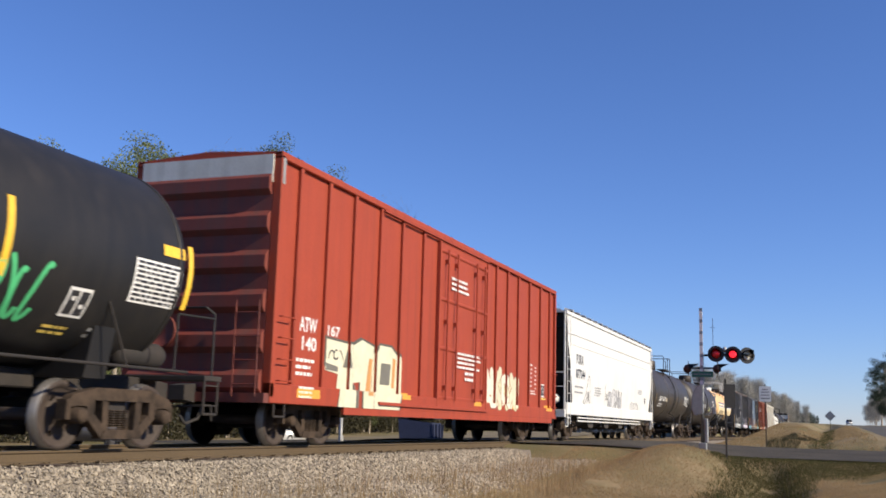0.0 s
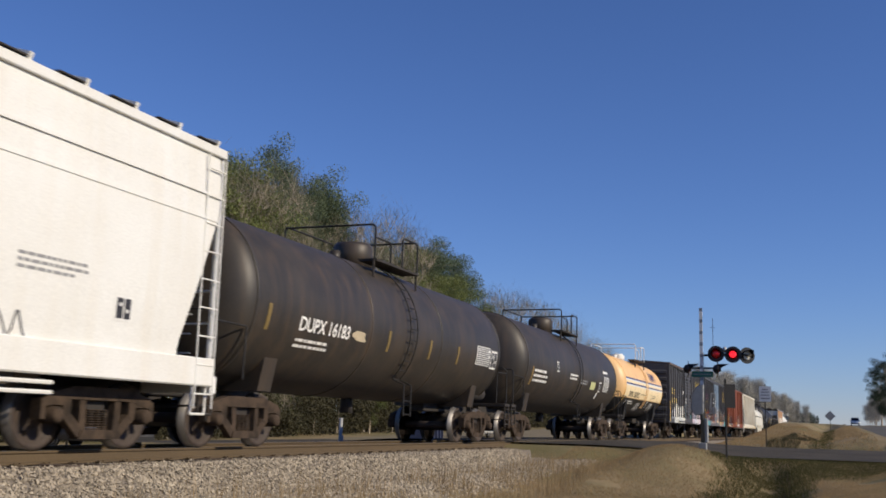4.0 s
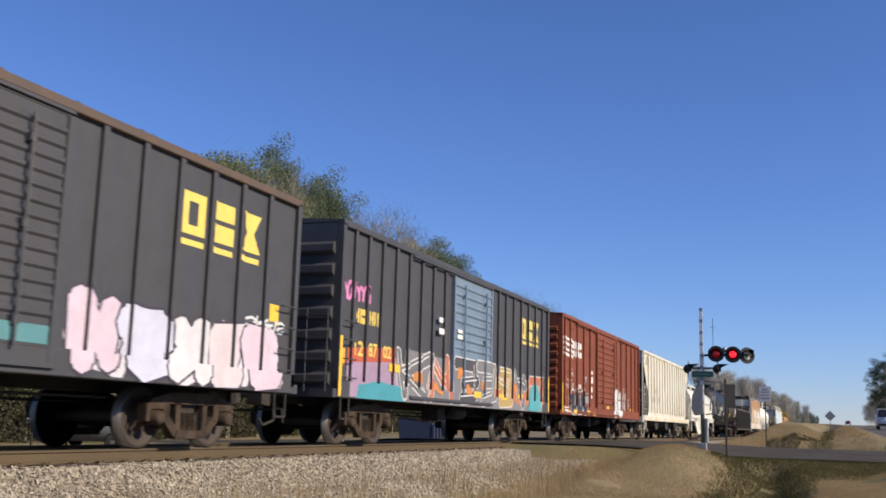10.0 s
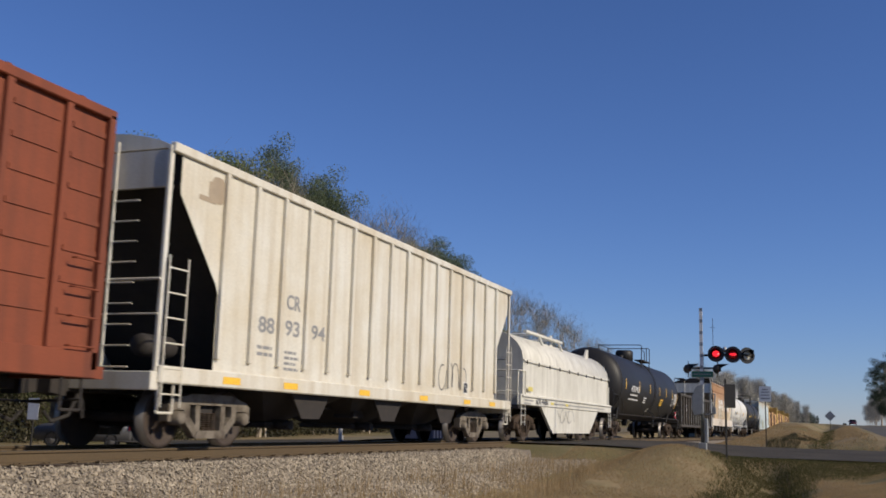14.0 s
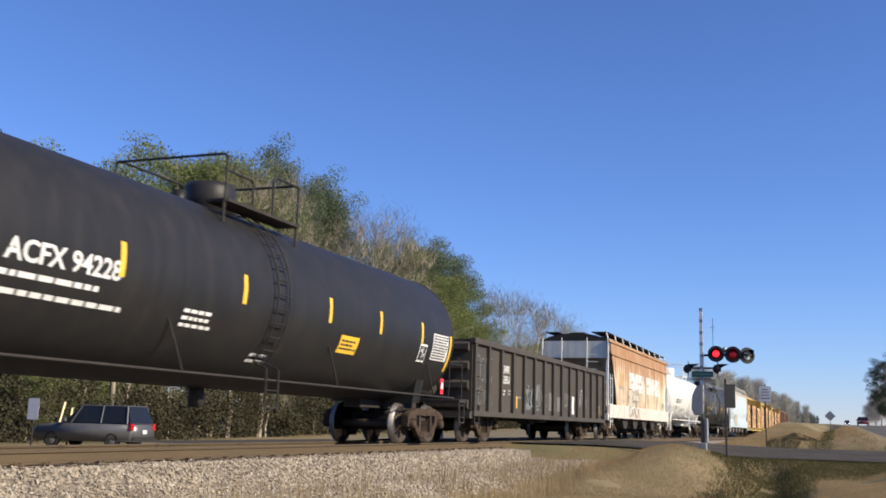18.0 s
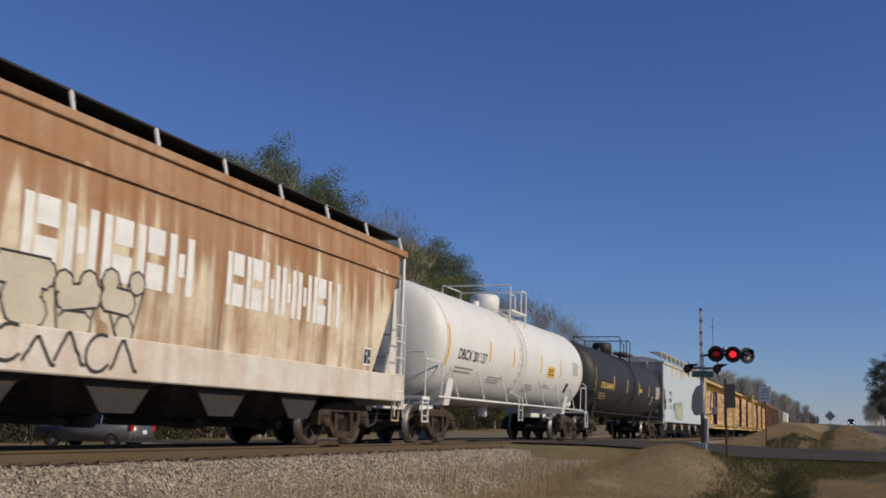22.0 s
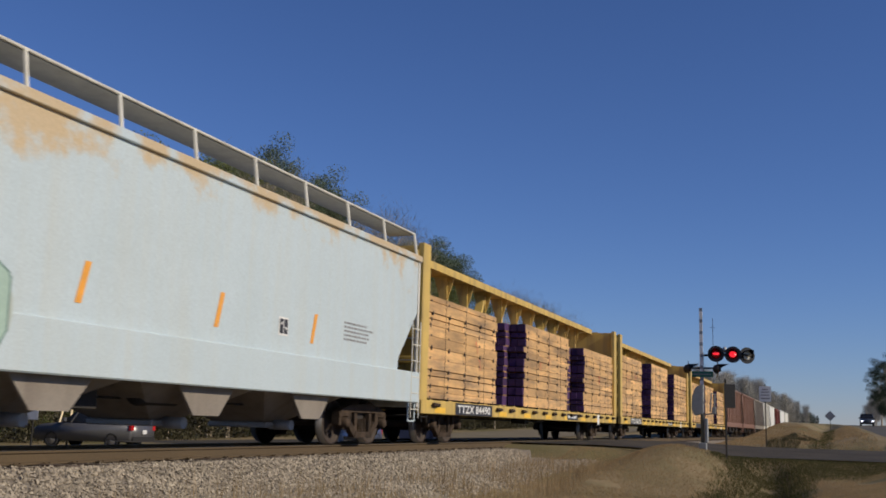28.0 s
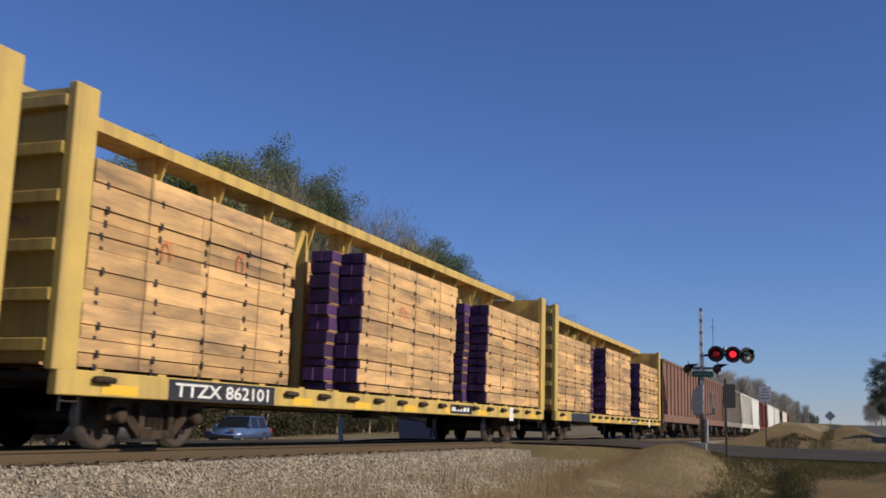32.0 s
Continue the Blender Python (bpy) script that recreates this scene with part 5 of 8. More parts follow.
def hopper(name, label, s0, s1, top, main, style="smooth", end_m=None, bays=4, ribs=0, sill=1.15, roof_m=None, truck="rust", bulge=0.0, rail=True, cut=(3.6, 1.5, 0.16, 0.95), bay_m=None, sill_h=0.20, lift=0.36):
    """Covered hopper: sloped ends inside corner posts, chutes below, running boards on the roof."""
    car, L = start_car(name, label, "hopper car", s0, s1)
    a, b = -L / 2, L / 2
    em = end_m or main
    trim = M["white"] if style == "up" else M["coilgray"] if style == "flat" else main
    bm = B()
    nz = 24
    rings = []
    for k in range(nz + 1):
        q = k / nz
        z = sill + (top - sill) * q
        y = 1.46 + bulge * math.sin(math.pi * q)
        k2 = max(0.0, min(1.0, (cut[0] - z) / (cut[0] - cut[1])))
        ins = cut[2] + (cut[3] - cut[2]) * k2
        rings.append([bm.verts.new(p) for p in ((a + ins, -y, z), (b - ins, -y, z), (b - ins, y, z), (a + ins, y, z))])
    for p, q in zip(rings, rings[1:]):
        for i in (0, 2):
            f = bm.faces.new((p[i], p[(i + 1) % 4], q[(i + 1) % 4], q[i]))
            f.smooth = bulge > 0
    bm.faces.new(rings[0][::-1])
    part("side_sheet", bm, [main, em], car)
    # roof, arched
    bm = B()
    rm = roof_m or main
    prism(bm, [(-1.46, top)] + [(-1.46 + 2.92 * k / 10, top + 0.30 * math.sin(math.pi * k / 10) ** 0.7) for k in range(1, 10)] + [(1.46, top)], a + 0.10, b - 0.10)
    roof = part("roof", bm, rm, car)
    for k in range(4):
        for sd in (-1,):
            bm = B()
            x = a + L * (k + 0.5) / 4
            box(bm, x - L * 0.09, x + L * 0.09, -0.32, 0.32, top + 0.30, top + 0.38, 0.02)
            part("hatch", bm, rm, roof)
    # slope sheet ends, seen between the corner posts; a dark end_m paints in their shade
    for sd in (-1, 1):
        x = a if sd < 0 else b
        bm = B()
        plate(bm, [(x - sd * 0.34, top - 0.5), (x - sd * 0.28, top), (x - sd * 0.9, top), (x - sd * 3.1, sill), (x - sd * 2.8, sill)][::sd], -1.44, 1.44)
        part("slope_sheet", bm, em, car)
        for yy in (-1.46, 1.40):
            one("corner_post", trim, car, (min(x, x - sd * 0.09), max(x, x - sd * 0.09), yy, yy + 0.06, sill - 0.2, top + 0.02), bevel=0.008)
        one("end_sill", trim, car, (min(x - sd * 0.05, x + sd * 0.12), max(x - sd * 0.05, x + sd * 0.12), -1.48, 1.48, sill - 0.32, sill - 0.06), bevel=0.01)
        one("end_platform", M["under"], car, (min(x - sd * 2.4, x), max(x - sd * 2.4, x), -1.35, 1.35, sill - 0.16, sill - 0.10))
        ladder(car, x + 0.06 if sd < 0 else x - 0.52, 0.46, sill - 0.55, top - 0.1 if style == "smooth" else sill + 1.6, 9 if style == "smooth" else 6, trim, -1.53, "end_ladder")
        bm = B()
        for yy in (-0.55, 0.55):
            tube(bm, (x + sd * 0.04, yy, sill), (x + sd * 0.04, yy, top + 0.1), 0.022, 6)
        for k in range(9):
            tube(bm, (x + sd * 0.04, -0.55, sill + 0.3 * k), (x + sd * 0.04, -1.0, sill + 0.3 * k), 0.012, 6)
        tube(bm, (x + sd * 0.02, -1.44, sill + 1.25), (x + sd * 0.02, 1.44, sill + 1.25), 0.02, 6)
        tube(bm, (x + sd * 0.02, -1.44, sill + 0.75), (x + sd * 0.02, 1.44, sill + 0.75), 0.014, 6)
        part("end_frame", bm, trim, car)
        bm = B()
        lathe(bm, [(-0.4, 0.0001), (-0.4, 0.14), (-0.32, 0.17), (0.32, 0.17), (0.4, 0.14), (0.4, 0.0001)], 12, "x", (x - sd * 0.75, -0.85, sill + 0.35))
        part("air_reservoir", bm, M["under"] if style != "smooth" else main, car)
        stirrup(car, x + 0.08 if sd < 0 else x - 0.5, main, -1.46, sill - 0.2)
    for sd in (-1, 1):
        y0, y1 = (-1.53, -1.42) if sd < 0 else (1.42, 1.53)
        one("side_sill", main, car, (a + 0.02, b - 0.02, y0, y1, sill - 0.22, sill + sill_h), bevel=0.02)
        one("top_chord", main, car, (a + 0.02, b - 0.02, y0 + 0.01, y1, top - 0.08, top + 0.06), bevel=0.012)
    if ribs:
        for sd in (-1, 1):
            for k in range(ribs + 1):
                x = a + cut[3] + 0.06 + (L - 2 * cut[3] - 0.12) * k / ribs
                y0, y1 = (-1.53, -1.455) if sd < 0 else (1.455, 1.53)
                one("side_post", main, car, (x - 0.05, x + 0.05, y0, y1, sill + 0.2, top - 0.08), bevel=0.008)
    # chutes
    for k in range(bays):
        x = a + 3.1 + (L - 6.2) * (k + 0.5) / bays
        w = (L - 6.2) / bays * 0.48
        bm = B()
        v = [bm.verts.new(p) for p in ((x - w, -1.3, sill - 0.15), (x + w, -1.3, sill - 0.15), (x + w, 1.3, sill - 0.15), (x - w, 1.3, sill - 0.15),
                                       (x - 0.32, -0.55, 0.42), (x + 0.32, -0.55, 0.42), (x + 0.32, 0.55, 0.42), (x - 0.32, 0.55, 0.42))]
        for q in ((0, 1, 2, 3), (7, 6, 5, 4), (0, 4, 5, 1), (1, 5, 6, 2), (2, 6, 7, 3), (3, 7, 4, 0)):
            bm.faces.new([v[i] for i in q])
        bmesh.ops.recalc_face_normals(bm, faces=bm.faces[:])
        ch = part("chute", bm, bay_m or M["under"], car)
        bm = B()
        box(bm, x - 0.36, x + 0.36, -0.62, 0.62, 0.32, 0.42, 0.02)
        tube(bm, (x, -0.95, 0.38), (x, -0.5, 0.38), 0.09, 10)
        part("outlet_gate", bm, M["alu"] if bay_m else M["under"], ch)
        bm = B()
        plate(bm, [(x - 0.75, sill - 0.2), (x + 0.75, sill - 0.2), (x + 0.34, 0.50), (x - 0.34, 0.50)], -1.34, -1.29)
        part("rib_plate", bm, bay_m or M["under"], ch)
    if rail:
        for yy in (-1.0, 1.0):
            one("running_board", M["under"] if style == "up" else M["sign_back"], roof, (a + 0.1, b - 0.1, yy - 0.3, yy + 0.3, top + lift - 0.03, top + lift))
        n = int(L / 1.65)
        for k in range(n + 1):
            x = a + 0.15 + (L - 0.3) * k / n
            for sd in (-1, 1):
                bm = B()
                tube(bm, (x, sd * 1.42, top + 0.02), (x, sd * 1.33, top + lift), 0.03, 6)
                part("board_bracket", bm, trim, roof)
        for sd in (-1, 1):
            bm = B()
            tube(bm, (a + 0.1, sd * 1.33, top + lift), (b - 0.1, sd * 1.33, top + lift), 0.022, 6)
            part("board_edge", bm, M["under"] if style == "up" else trim, roof)
    elif style == "smooth":
        for zz in (0.84, 0.72):
            bm = B()
            pipe(bm, [(a + 1.8, -1.47, zz), (b - 3.4, -1.47, zz)], 0.028)
            part("train_pipe", bm, main, car)
        n = int(L / 1.0)
        for k in range(n):
            x = a + 0.6 + (L - 1.2) * k / (n - 1)
            # dark strips draw the shadowed slots between the brackets
            one("roof_batten", M["under"], roof, (x - 0.24, x + 0.24, -1.55, -1.20, top + 0.075, top + 0.092))
            bm = B()
            prism(bm, [(-1.50, top + 0.04), (-1.54, top + 0.15), (-1.20, top + 0.24), (-1.20, top + 0.04)], x + 0.26, x + 0.33)
            part("roof_bracket", bm, main, roof)
    brake_gear(car, L)
    add_trucks(car, L, 2.0, truck)
    add_ends(car, L + 0.3)
    return car, L, bulged(1.46, sill, top, bulge)


def gondola(name, label, s0, s1, top, main, posts=14, sill=0.98):
    car, L = start_car(name, label, "gondola car", s0, s1)
    a, b = -L / 2, L / 2
    for sd in (-1, 1):
        y0, y1 = (-1.42, -1.37) if sd < 0 else (1.37, 1.42)
        side = one("side", main, car, (a, b, y0, y1, sill, top))
        ya, yb = (-1.52, -1.36) if sd < 0 else (1.36, 1.52)
        one("top_chord", main, side, (a - 0.02, b + 0.02, ya, yb, top - 0.02, top + 0.14), bevel=0.015)
        one("side_sill", main, side, (a, b, ya, yb, sill - 0.10, sill + 0.03), bevel=0.012)
        for k in range(posts):
            x = a + 0.1 + (L - 0.2) * k / (posts - 1)
            bm = B()
            yo = -1.51 if sd < 0 else 1.51
            prism(bm, [(y0 if sd < 0 else y1, sill + 0.1), (yo, sill + 0.03), (yo, top - 0.02), (y0 if sd < 0 else y1, top - 0.02)], x - 0.07, x + 0.07)
            part("side_stake", bm, main, side)
    for sd in (-1, 1):
        x = a if sd < 0 else b
        en = one("end", main, car, (min(x, x - sd * 0.06), max(x, x - sd * 0.06), -1.38, 1.38, sill, top + 0.1))
        for k in range(4):
            z = sill + 0.2 + (top - sill - 0.3) * k / 3
            bm = B()
            prof = [(x, z - 0.13), (x + sd * 0.12, z - 0.07), (x + sd * 0.12, z + 0.07), (x, z + 0.13)]
            plate(bm, prof if sd > 0 else prof[::-1], -1.34, 1.34)
            part("end_corrugation", bm, main, en)
        one("end_sill", main, en, (min(x, x + sd * 0.2), max(x, x + sd * 0.2), -1.45, 1.45, sill - 0.16, sill + 0.02))
        ladder(car, x + 0.15 if sd < 0 else x - 0.6, 0.42, sill, sill + 1.5, 4, main, -1.57, "grab_irons", rails=False)
        stirrup(car, x + 0.12 if sd < 0 else x - 0.5, M["under"], -1.47)
    one("floor", M["under"], car, (a, b, -1.37, 1.37, sill - 0.05, sill + 0.05))
    brake_gear(car, L)
    add_trucks(car, L, 2.1, "rust")
    add_ends(car, L + 0.2)
    return car, L


def coil_car(name, label, s0, s1, main):
    car, L = start_car(name, label, "coil car", s0, s1)
    a, b = -L / 2, L / 2
    bm = B()
    plate(bm, [(a + 0.2, 1.12), (b - 0.2, 1.12), (b - 0.2, 1.42), (a + 0.2, 1.42)], -1.42, 1.42)
    part("deck", bm, main, car)
    for sd in (-1, 1):
        bm = B()
        y0, y1 = (-1.47, -1.38) if sd < 0 else (1.38, 1.47)
        plate(bm, [(-4.3, 1.14), (4.3, 1.14), (2.75, 0.27), (-2.75, 0.27)], y0, y1)
        part("side_trough", bm, main, car)
        one("side_sill", main, car, (a, b, y0 - 0.04 if sd < 0 else y0, y1 if sd < 0 else y1 + 0.04, 1.12, 1.44), bevel=0.015)
        one("sill_lip", main, car, (a + 0.1, b - 0.1, -1.56 if sd < 0 else 1.47, -1.47 if sd < 0 else 1.56, 1.36, 1.42), bevel=0.006)
    # the long hood: upright lower wall, rounded top
    bm = B()
    pts = [(-1.44, 1.44), (-1.44, 2.50)]
    for k in range(1, 12):
        t = math.pi * k / 12
        pts.append((-1.44 * math.cos(t), 2.50 + 1.0 * math.sin(t)))
    pts += [(1.44, 2.50), (1.44, 1.44)]
    prism(bm, pts, a + 0.35, b - 0.35)
    for f in bm.faces:
        f.smooth = abs(f.normal.x) < 0.5 and f.calc_center_median().z > 2.53
    hood = part("hood", bm, main, car, "rounded grey coil hood")
    for x in (a + 0.33, b - 0.40):
        bm = B()
        inner = [(p * 1.012, (q - 1.44) * 1.01 + 1.44) for p, q in pts]
        prism(bm, inner, x, x + 0.07)
        part("hood_rim", bm, main, hood)
    bm = B()
    box(bm, a + 0.35, b - 0.35, -1.50, -1.445, 2.44, 2.50)
    part("hood_seam", bm, main, hood)
    for k in range(10):
        x = a + 0.6 + (L - 1.2) * k / 9
        one("hood_clip", M["under"], hood, (x - 0.02, x + 0.02, -1.53, -1.50, 2.36, 2.48))
    # lifting brackets and top frame
    bm = B()
    for x in (-L * 0.18, L * 0.02):
        pipe(bm, [(x, -1.02, 3.15), (x - 0.1, -0.85, 3.62), (x + 0.1, 0.85, 3.62), (x, 1.02, 3.15)], 0.045)
    box(bm, -L * 0.32, L * 0.04, -0.95, -0.83, 3.52, 3.60)
    box(bm, -L * 0.05, L * 0.26, -0.22, 0.22, 3.46, 3.54)
    part("lifting_frame", bm, main, hood)
    bm = B()
    plate(bm, [(-0.62, 3.25), (-0.05, 3.25), (-0.28, 3.75), (-0.42, 3.75)], -0.75, -0.68)
    plate(bm, [(L * 0.30, 3.1), (L * 0.36, 3.1), (L * 0.36, 3.62), (L * 0.345, 3.62)], -0.95, -0.88)
    part("lifting_lug", bm, main, hood)
    for sd in (-1, 1):
        x = a if sd < 0 else b
        bm = B()
        for yy in (-1.4, -0.7, 0.7, 1.4):
            tube(bm, (x, yy, 1.1), (x, yy, 2.15), 0.022, 6)
        for z in (1.5, 2.15):
            tube(bm, (x, -1.4, z), (x, 1.4, z), 0.022, 6)
        tube(bm, (x - sd * 0.55, -1.48, 1.4), (x - sd * 0.55, -1.48, 2.15), 0.02, 6)
        tube(bm, (x - sd * 0.55, -1.48, 2.15), (x, -1.42, 2.15), 0.02, 6)
        part("end_railing", bm, main, car)
        one("end_platform", M["under"], car, (min(x - sd * 0.4, x + sd * 0.1), max(x - sd * 0.4, x + sd * 0.1), -1.45, 1.45, 1.0, 1.12))
        ladder(car, x + 0.05 if sd < 0 else x - 0.45, 0.4, 0.5, 1.1, 3, main, -1.5, "end_steps")
    brake_gear(car, L)
    add_trucks(car, L, 1.75, "rust")
    add_ends(car, L + 0.3)
    return car, L


PILES = []


def centrebeam(name, label, s0, s1, plan, seed=1, top=4.60):
    """Centre-beam flat car. plan: lumber piles as (from, to, tiers, height, front stack purple)."""
    car, L = start_car(name, label, "centrebeam flatcar", s0, s1)
    a, b = -L / 2, L / 2
    y = M["yellow"]
    one("deck", M["under"], car, (a, b, -1.34, 1.34, 0.90, 0.98))
    for sd in (-1, 1):
        bm = B()
        y0, y1 = (-1.50, -1.36) if sd < 0 else (1.36, 1.50)
        box(bm, a, b, y0, y1, 0.70, 1.02, 0.012)
        sill = part("side_sill", bm, y, car)
        if sd < 0:
            for k in range(18):
                x = a + 0.8 + (L - 1.6) * k / 17
                if -9.2 < x < -5.8:
                    continue
                bm = B()
                box(bm, x - 0.14, x + 0.14, -1.57, -1.50, 0.86, 0.96, 0.015)
                tube(bm, (x - 0.2, -1.56, 0.91), (x + 0.2, -1.56, 0.91), 0.04, 8)
                part("winch", bm, M["steel"], sill)
            for k in range(9):
                x = a + 1.2 + (L - 2.4) * k / 8
                decal("reflector", [rect(x - 0.36, x + 0.36, 0.73, 0.86)], M["stripe"], sill, flat(-1.50), 0.003)
    for k in range(16):
        x = a + 0.9 + (L - 1.8) * k / 15
        one("bolster", y, car, (x - 0.10, x + 0.10, -1.36, 1.36, 0.98, 1.06))
    for sd in (-1, 1):
        x = a if sd < 0 else b
        bm = B()
        box(bm, min(x, x - sd * 0.05), max(x, x - sd * 0.05), -1.42, 1.42, 1.1, top)
        bk = part("bulkhead", bm, y, car)
        for yy in (-1.50, 1.36):
            one("bulkhead_post", y, bk, (min(x + sd * 0.10, x - sd * 0.34), max(x + sd * 0.10, x - sd * 0.34), yy, yy + 0.14, 1.0, top + 0.04), bevel=0.015)
        for k in range(6):
            z = 1.3 + (top - 1.5) * k / 5
            one("bulkhead_beam", y, bk, (min(x, x + sd * 0.12), max(x, x + sd * 0.12), -1.36, 1.36, z - 0.08, z + 0.08), bevel=0.01)
        ladder(car, x + 0.12 if sd < 0 else x - 0.5, 0.34, 0.5, 1.0, 2, M["under"], -1.45, "sill_step")
    # centre wall: top chord, posts and braces
    bm = B()
    box(bm, a, b, -0.40, 0.40, top + 0.03, top + 0.14, 0.01)
    box(bm, a, b, -0.44, -0.40, top - 0.06, top + 0.14)
    part("top_chord", bm, y, car)
    n = 13
    for k in range(1, n):
        x = a + L * k / n
        bm = B()
        box(bm, x - 0.06, x + 0.06, -0.11, 0.11, 1.0, top + 0.03)
        prism(bm, [(-0.12, top - 0.62), (0.12, top - 0.62), (0.32, top + 0.03), (-0.32, top + 0.03)], x - 0.018, x + 0.018)
        plate(bm, [(x + 0.06, top + 0.03), (x + 0.20, top + 0.03), (x + 0.06, top - 0.50)], -0.05, 0.05)
        part("centre_post", bm, y, car)
    for x0, x1 in ((-L * 0.20, -L * 0.12), (L * 0.12, L * 0.20)):
        bm = B()
        plate(bm, [(x0, 1.15), (x0 + 0.16, 1.15), (x1 + 0.08, top - 0.1), (x1 - 0.08, top - 0.1)], -0.12, 0.12)
        part("brace", bm, y, car)
    rg = random.Random(seed)
    for x0, x1, tiers, h, purple in plan:
        for sd in (-1, 1):
            pile = thing("lumber_pile", "strapped pale lumber stack" + (" with purple sealed ends" if purple else "") + " on a flatcar", "lumber", "lumber on the centrebeam cars")
            zb = 1.06
            hs = [rg.choice((0.20, 0.20, 0.30, 0.36)) for k in range(tiers)]
            f = (h - zb) / sum(hs)
            z = zb
            for k in range(tiers):
                th = hs[k] * f
                jx = rg.uniform(-0.12, 0.12) if purple else rg.uniform(-0.05, 0.05)
                jy = rg.uniform(-0.02, 0.02)
                # two packs side by side: the outer one, and the inner one pulled forward
                for inner in (0, 1):
                    bx0, bx1 = x0 + jx - 0.42 * inner, x1 + jx - 0.25 * inner + rg.uniform(-0.05, 0.05)
                    ya, yb = ((-1.40 + jy, -0.90) if not inner else (-0.86, -0.40)) if sd < 0 else ((0.90, 1.40) if not inner else (0.40, 0.86))
                    near = sd < 0 and not inner
                    xs = [bx0]
                    if near:
                        while xs[-1] < bx1 - 2.4:
                            xs.append(xs[-1] + rg.choice((1.25, 2.5, 2.5, 3.1)))
                    xs = [q for q in xs if q < bx1 - 0.5] + [bx1 + rg.uniform(-0.03, 0.03)]
                    gap = rg.choice((0.010, 0.014, 0.026)) if near else 0.02
                    bd = None
                    for u, w in zip(xs, xs[1:]):
                        bm = B()
                        dy = rg.uniform(-0.006, 0.006) if near else 0
                        box(bm, u, w - 0.003, ya + dy, yb, z + gap, z + th)
                        bm.normal_update()
                        for fc in bm.faces:
                            if purple and fc.normal.x < -0.9 and u == xs[0]:
                                fc.material_index = 1
                        q = part("board", bm, [M["wood"], M["woodpurple"]], pile)
                        bd = bd or q
                    if near:
                        for q in [x0 + 0.3 + (x1 - x0 - 0.6) * j / max(1, round((x1 - x0) / 1.25)) for j in range(1 + max(1, round((x1 - x0) / 1.25)))]:
                            q += rg.uniform(-0.04, 0.04)
                            one("spacer", M["strap"], bd, (q - 0.028, q + 0.028, ya - 0.012, ya + 0.05, z - 0.05, z + 0.055))
                    if purple:
                        bm = B()
                        for c in range(2):
                            wy = (yb - ya) / 2
                            box(bm, bx0 - rg.uniform(0.03, 0.10), bx0 + (0.46 if inner else 0.0), ya + wy * c - (0.006 if inner else -0.01), ya + wy * (c + 1) - 0.01, z + 0.04, z + th - 0.01)
                        part("sealed_end", bm, M["woodpurple"], bd, "purple sealed lumber ends")
                z += th
            if sd < 0:
                for k in range(2):
                    q, zq = x0 + (x1 - x0) * rg.uniform(0.3, 0.75), rg.uniform(1.9, h - 0.8)
                    decal("paint_mark", ribbon_line(glyph(rg, q, zq, 0.22, 0.3), 0.03), spray((0.62, 0.14, 0.05)), pile, flat(-1.425), 0.004, "orange-red sprayed tally mark", 0.0002)
                for q in (0.22, 0.5, 0.78):
                    x = x0 + (x1 - x0) * q
                    one("strap", M["strap"], pile, (x - 0.005, x + 0.005, -1.436, -1.430, 1.0, h + 0.03))
            PILES.append((pile, (s0 + s1) / 2))
    brake_gear(car, L)
    add_trucks(car, L, 2.6, "rust")
    add_ends(car, L + 0.2)
    return car, L


# ---- the cars, in their order
WH, BK, YL, GY = M["letter_white"], M["letter_black"], M["letter_yellow"], M["letter_gray"]


def placard(car, x, z, surf, w=0.34, material=None):
    """White-edged black square with two pale marks."""
    def slab(a, b, c, d):
        return [rect(x + w * a, x + w * b, z + w * (c + (d - c) * k / 4), z + w * (c + (d - c) * (k + 1) / 4)) for k in range(4)]
    p = decal("placard", slab(0, 1, 0, 1), material or WH, car, surf, 0.006, "small square marking panel")
    decal("placard_mark", slab(0.08, 0.46, 0.1, 0.9) + slab(0.54, 0.92, 0.1, 0.9), BK, p, surf, 0.010)
    decal("placard_bar", slab(0.2, 0.36, 0.58, 0.72) + slab(0.64, 0.8, 0.34, 0.48), WH, p, surf, 0.014)


def each(name, polys, material, parent, surf, off=0.004, label=""):
    """Flat marks side by side, every one a part of its own."""
    for q in polys:
        decal(name, [q], material, parent, surf, off, label)


def data_panel(car, x, z, surf, w=0.95, h=0.62, seed=3):
    p = decal("data_panel", [rect(x, x + w, z + h * k / 4, z + h * (k + 1) / 4) for k in range(4)], WH, car, surf, 0.006, "white panel of small black print")
    rg = random.Random(seed)
    polys = []
    for r in range(9):
        zz = z + h * (0.05 + 0.105 * r)
        q = x + 0.04
        while q < x + w - 0.14:
            e = rg.uniform(0.06, 0.2)
            polys.append(rect(q, min(q + e, x + w - 0.04), zz, zz + h * 0.06))
            q += e + 0.025
    decal("panel_print", polys, BK, p, surf, 0.011)


def strips(car, surf, places, z0, z1, material=None, shear=0.0):
    for x in places:
        decal("reflector_strip", strip(x - 0.055, x + 0.055, z0, z1, 8, shear), material or M["stripe"], car, surf, 0.007, "yellow reflective strip")


def yellow_panel(car, x, z, surf, w=0.75, h=0.34):
    p = decal("notice_panel", [rect(x, x + w, z, z + h / 2), rect(x, x + w, z + h / 2, z + h)], M["stripe"], car, surf, 0.007, "yellow notice panel")
    lines(x + 0.06, x + w, z + h * 0.66, 3, h * 0.14, BK, p, lambda a, b, o: surf(a, b, o + 0.005), 5)


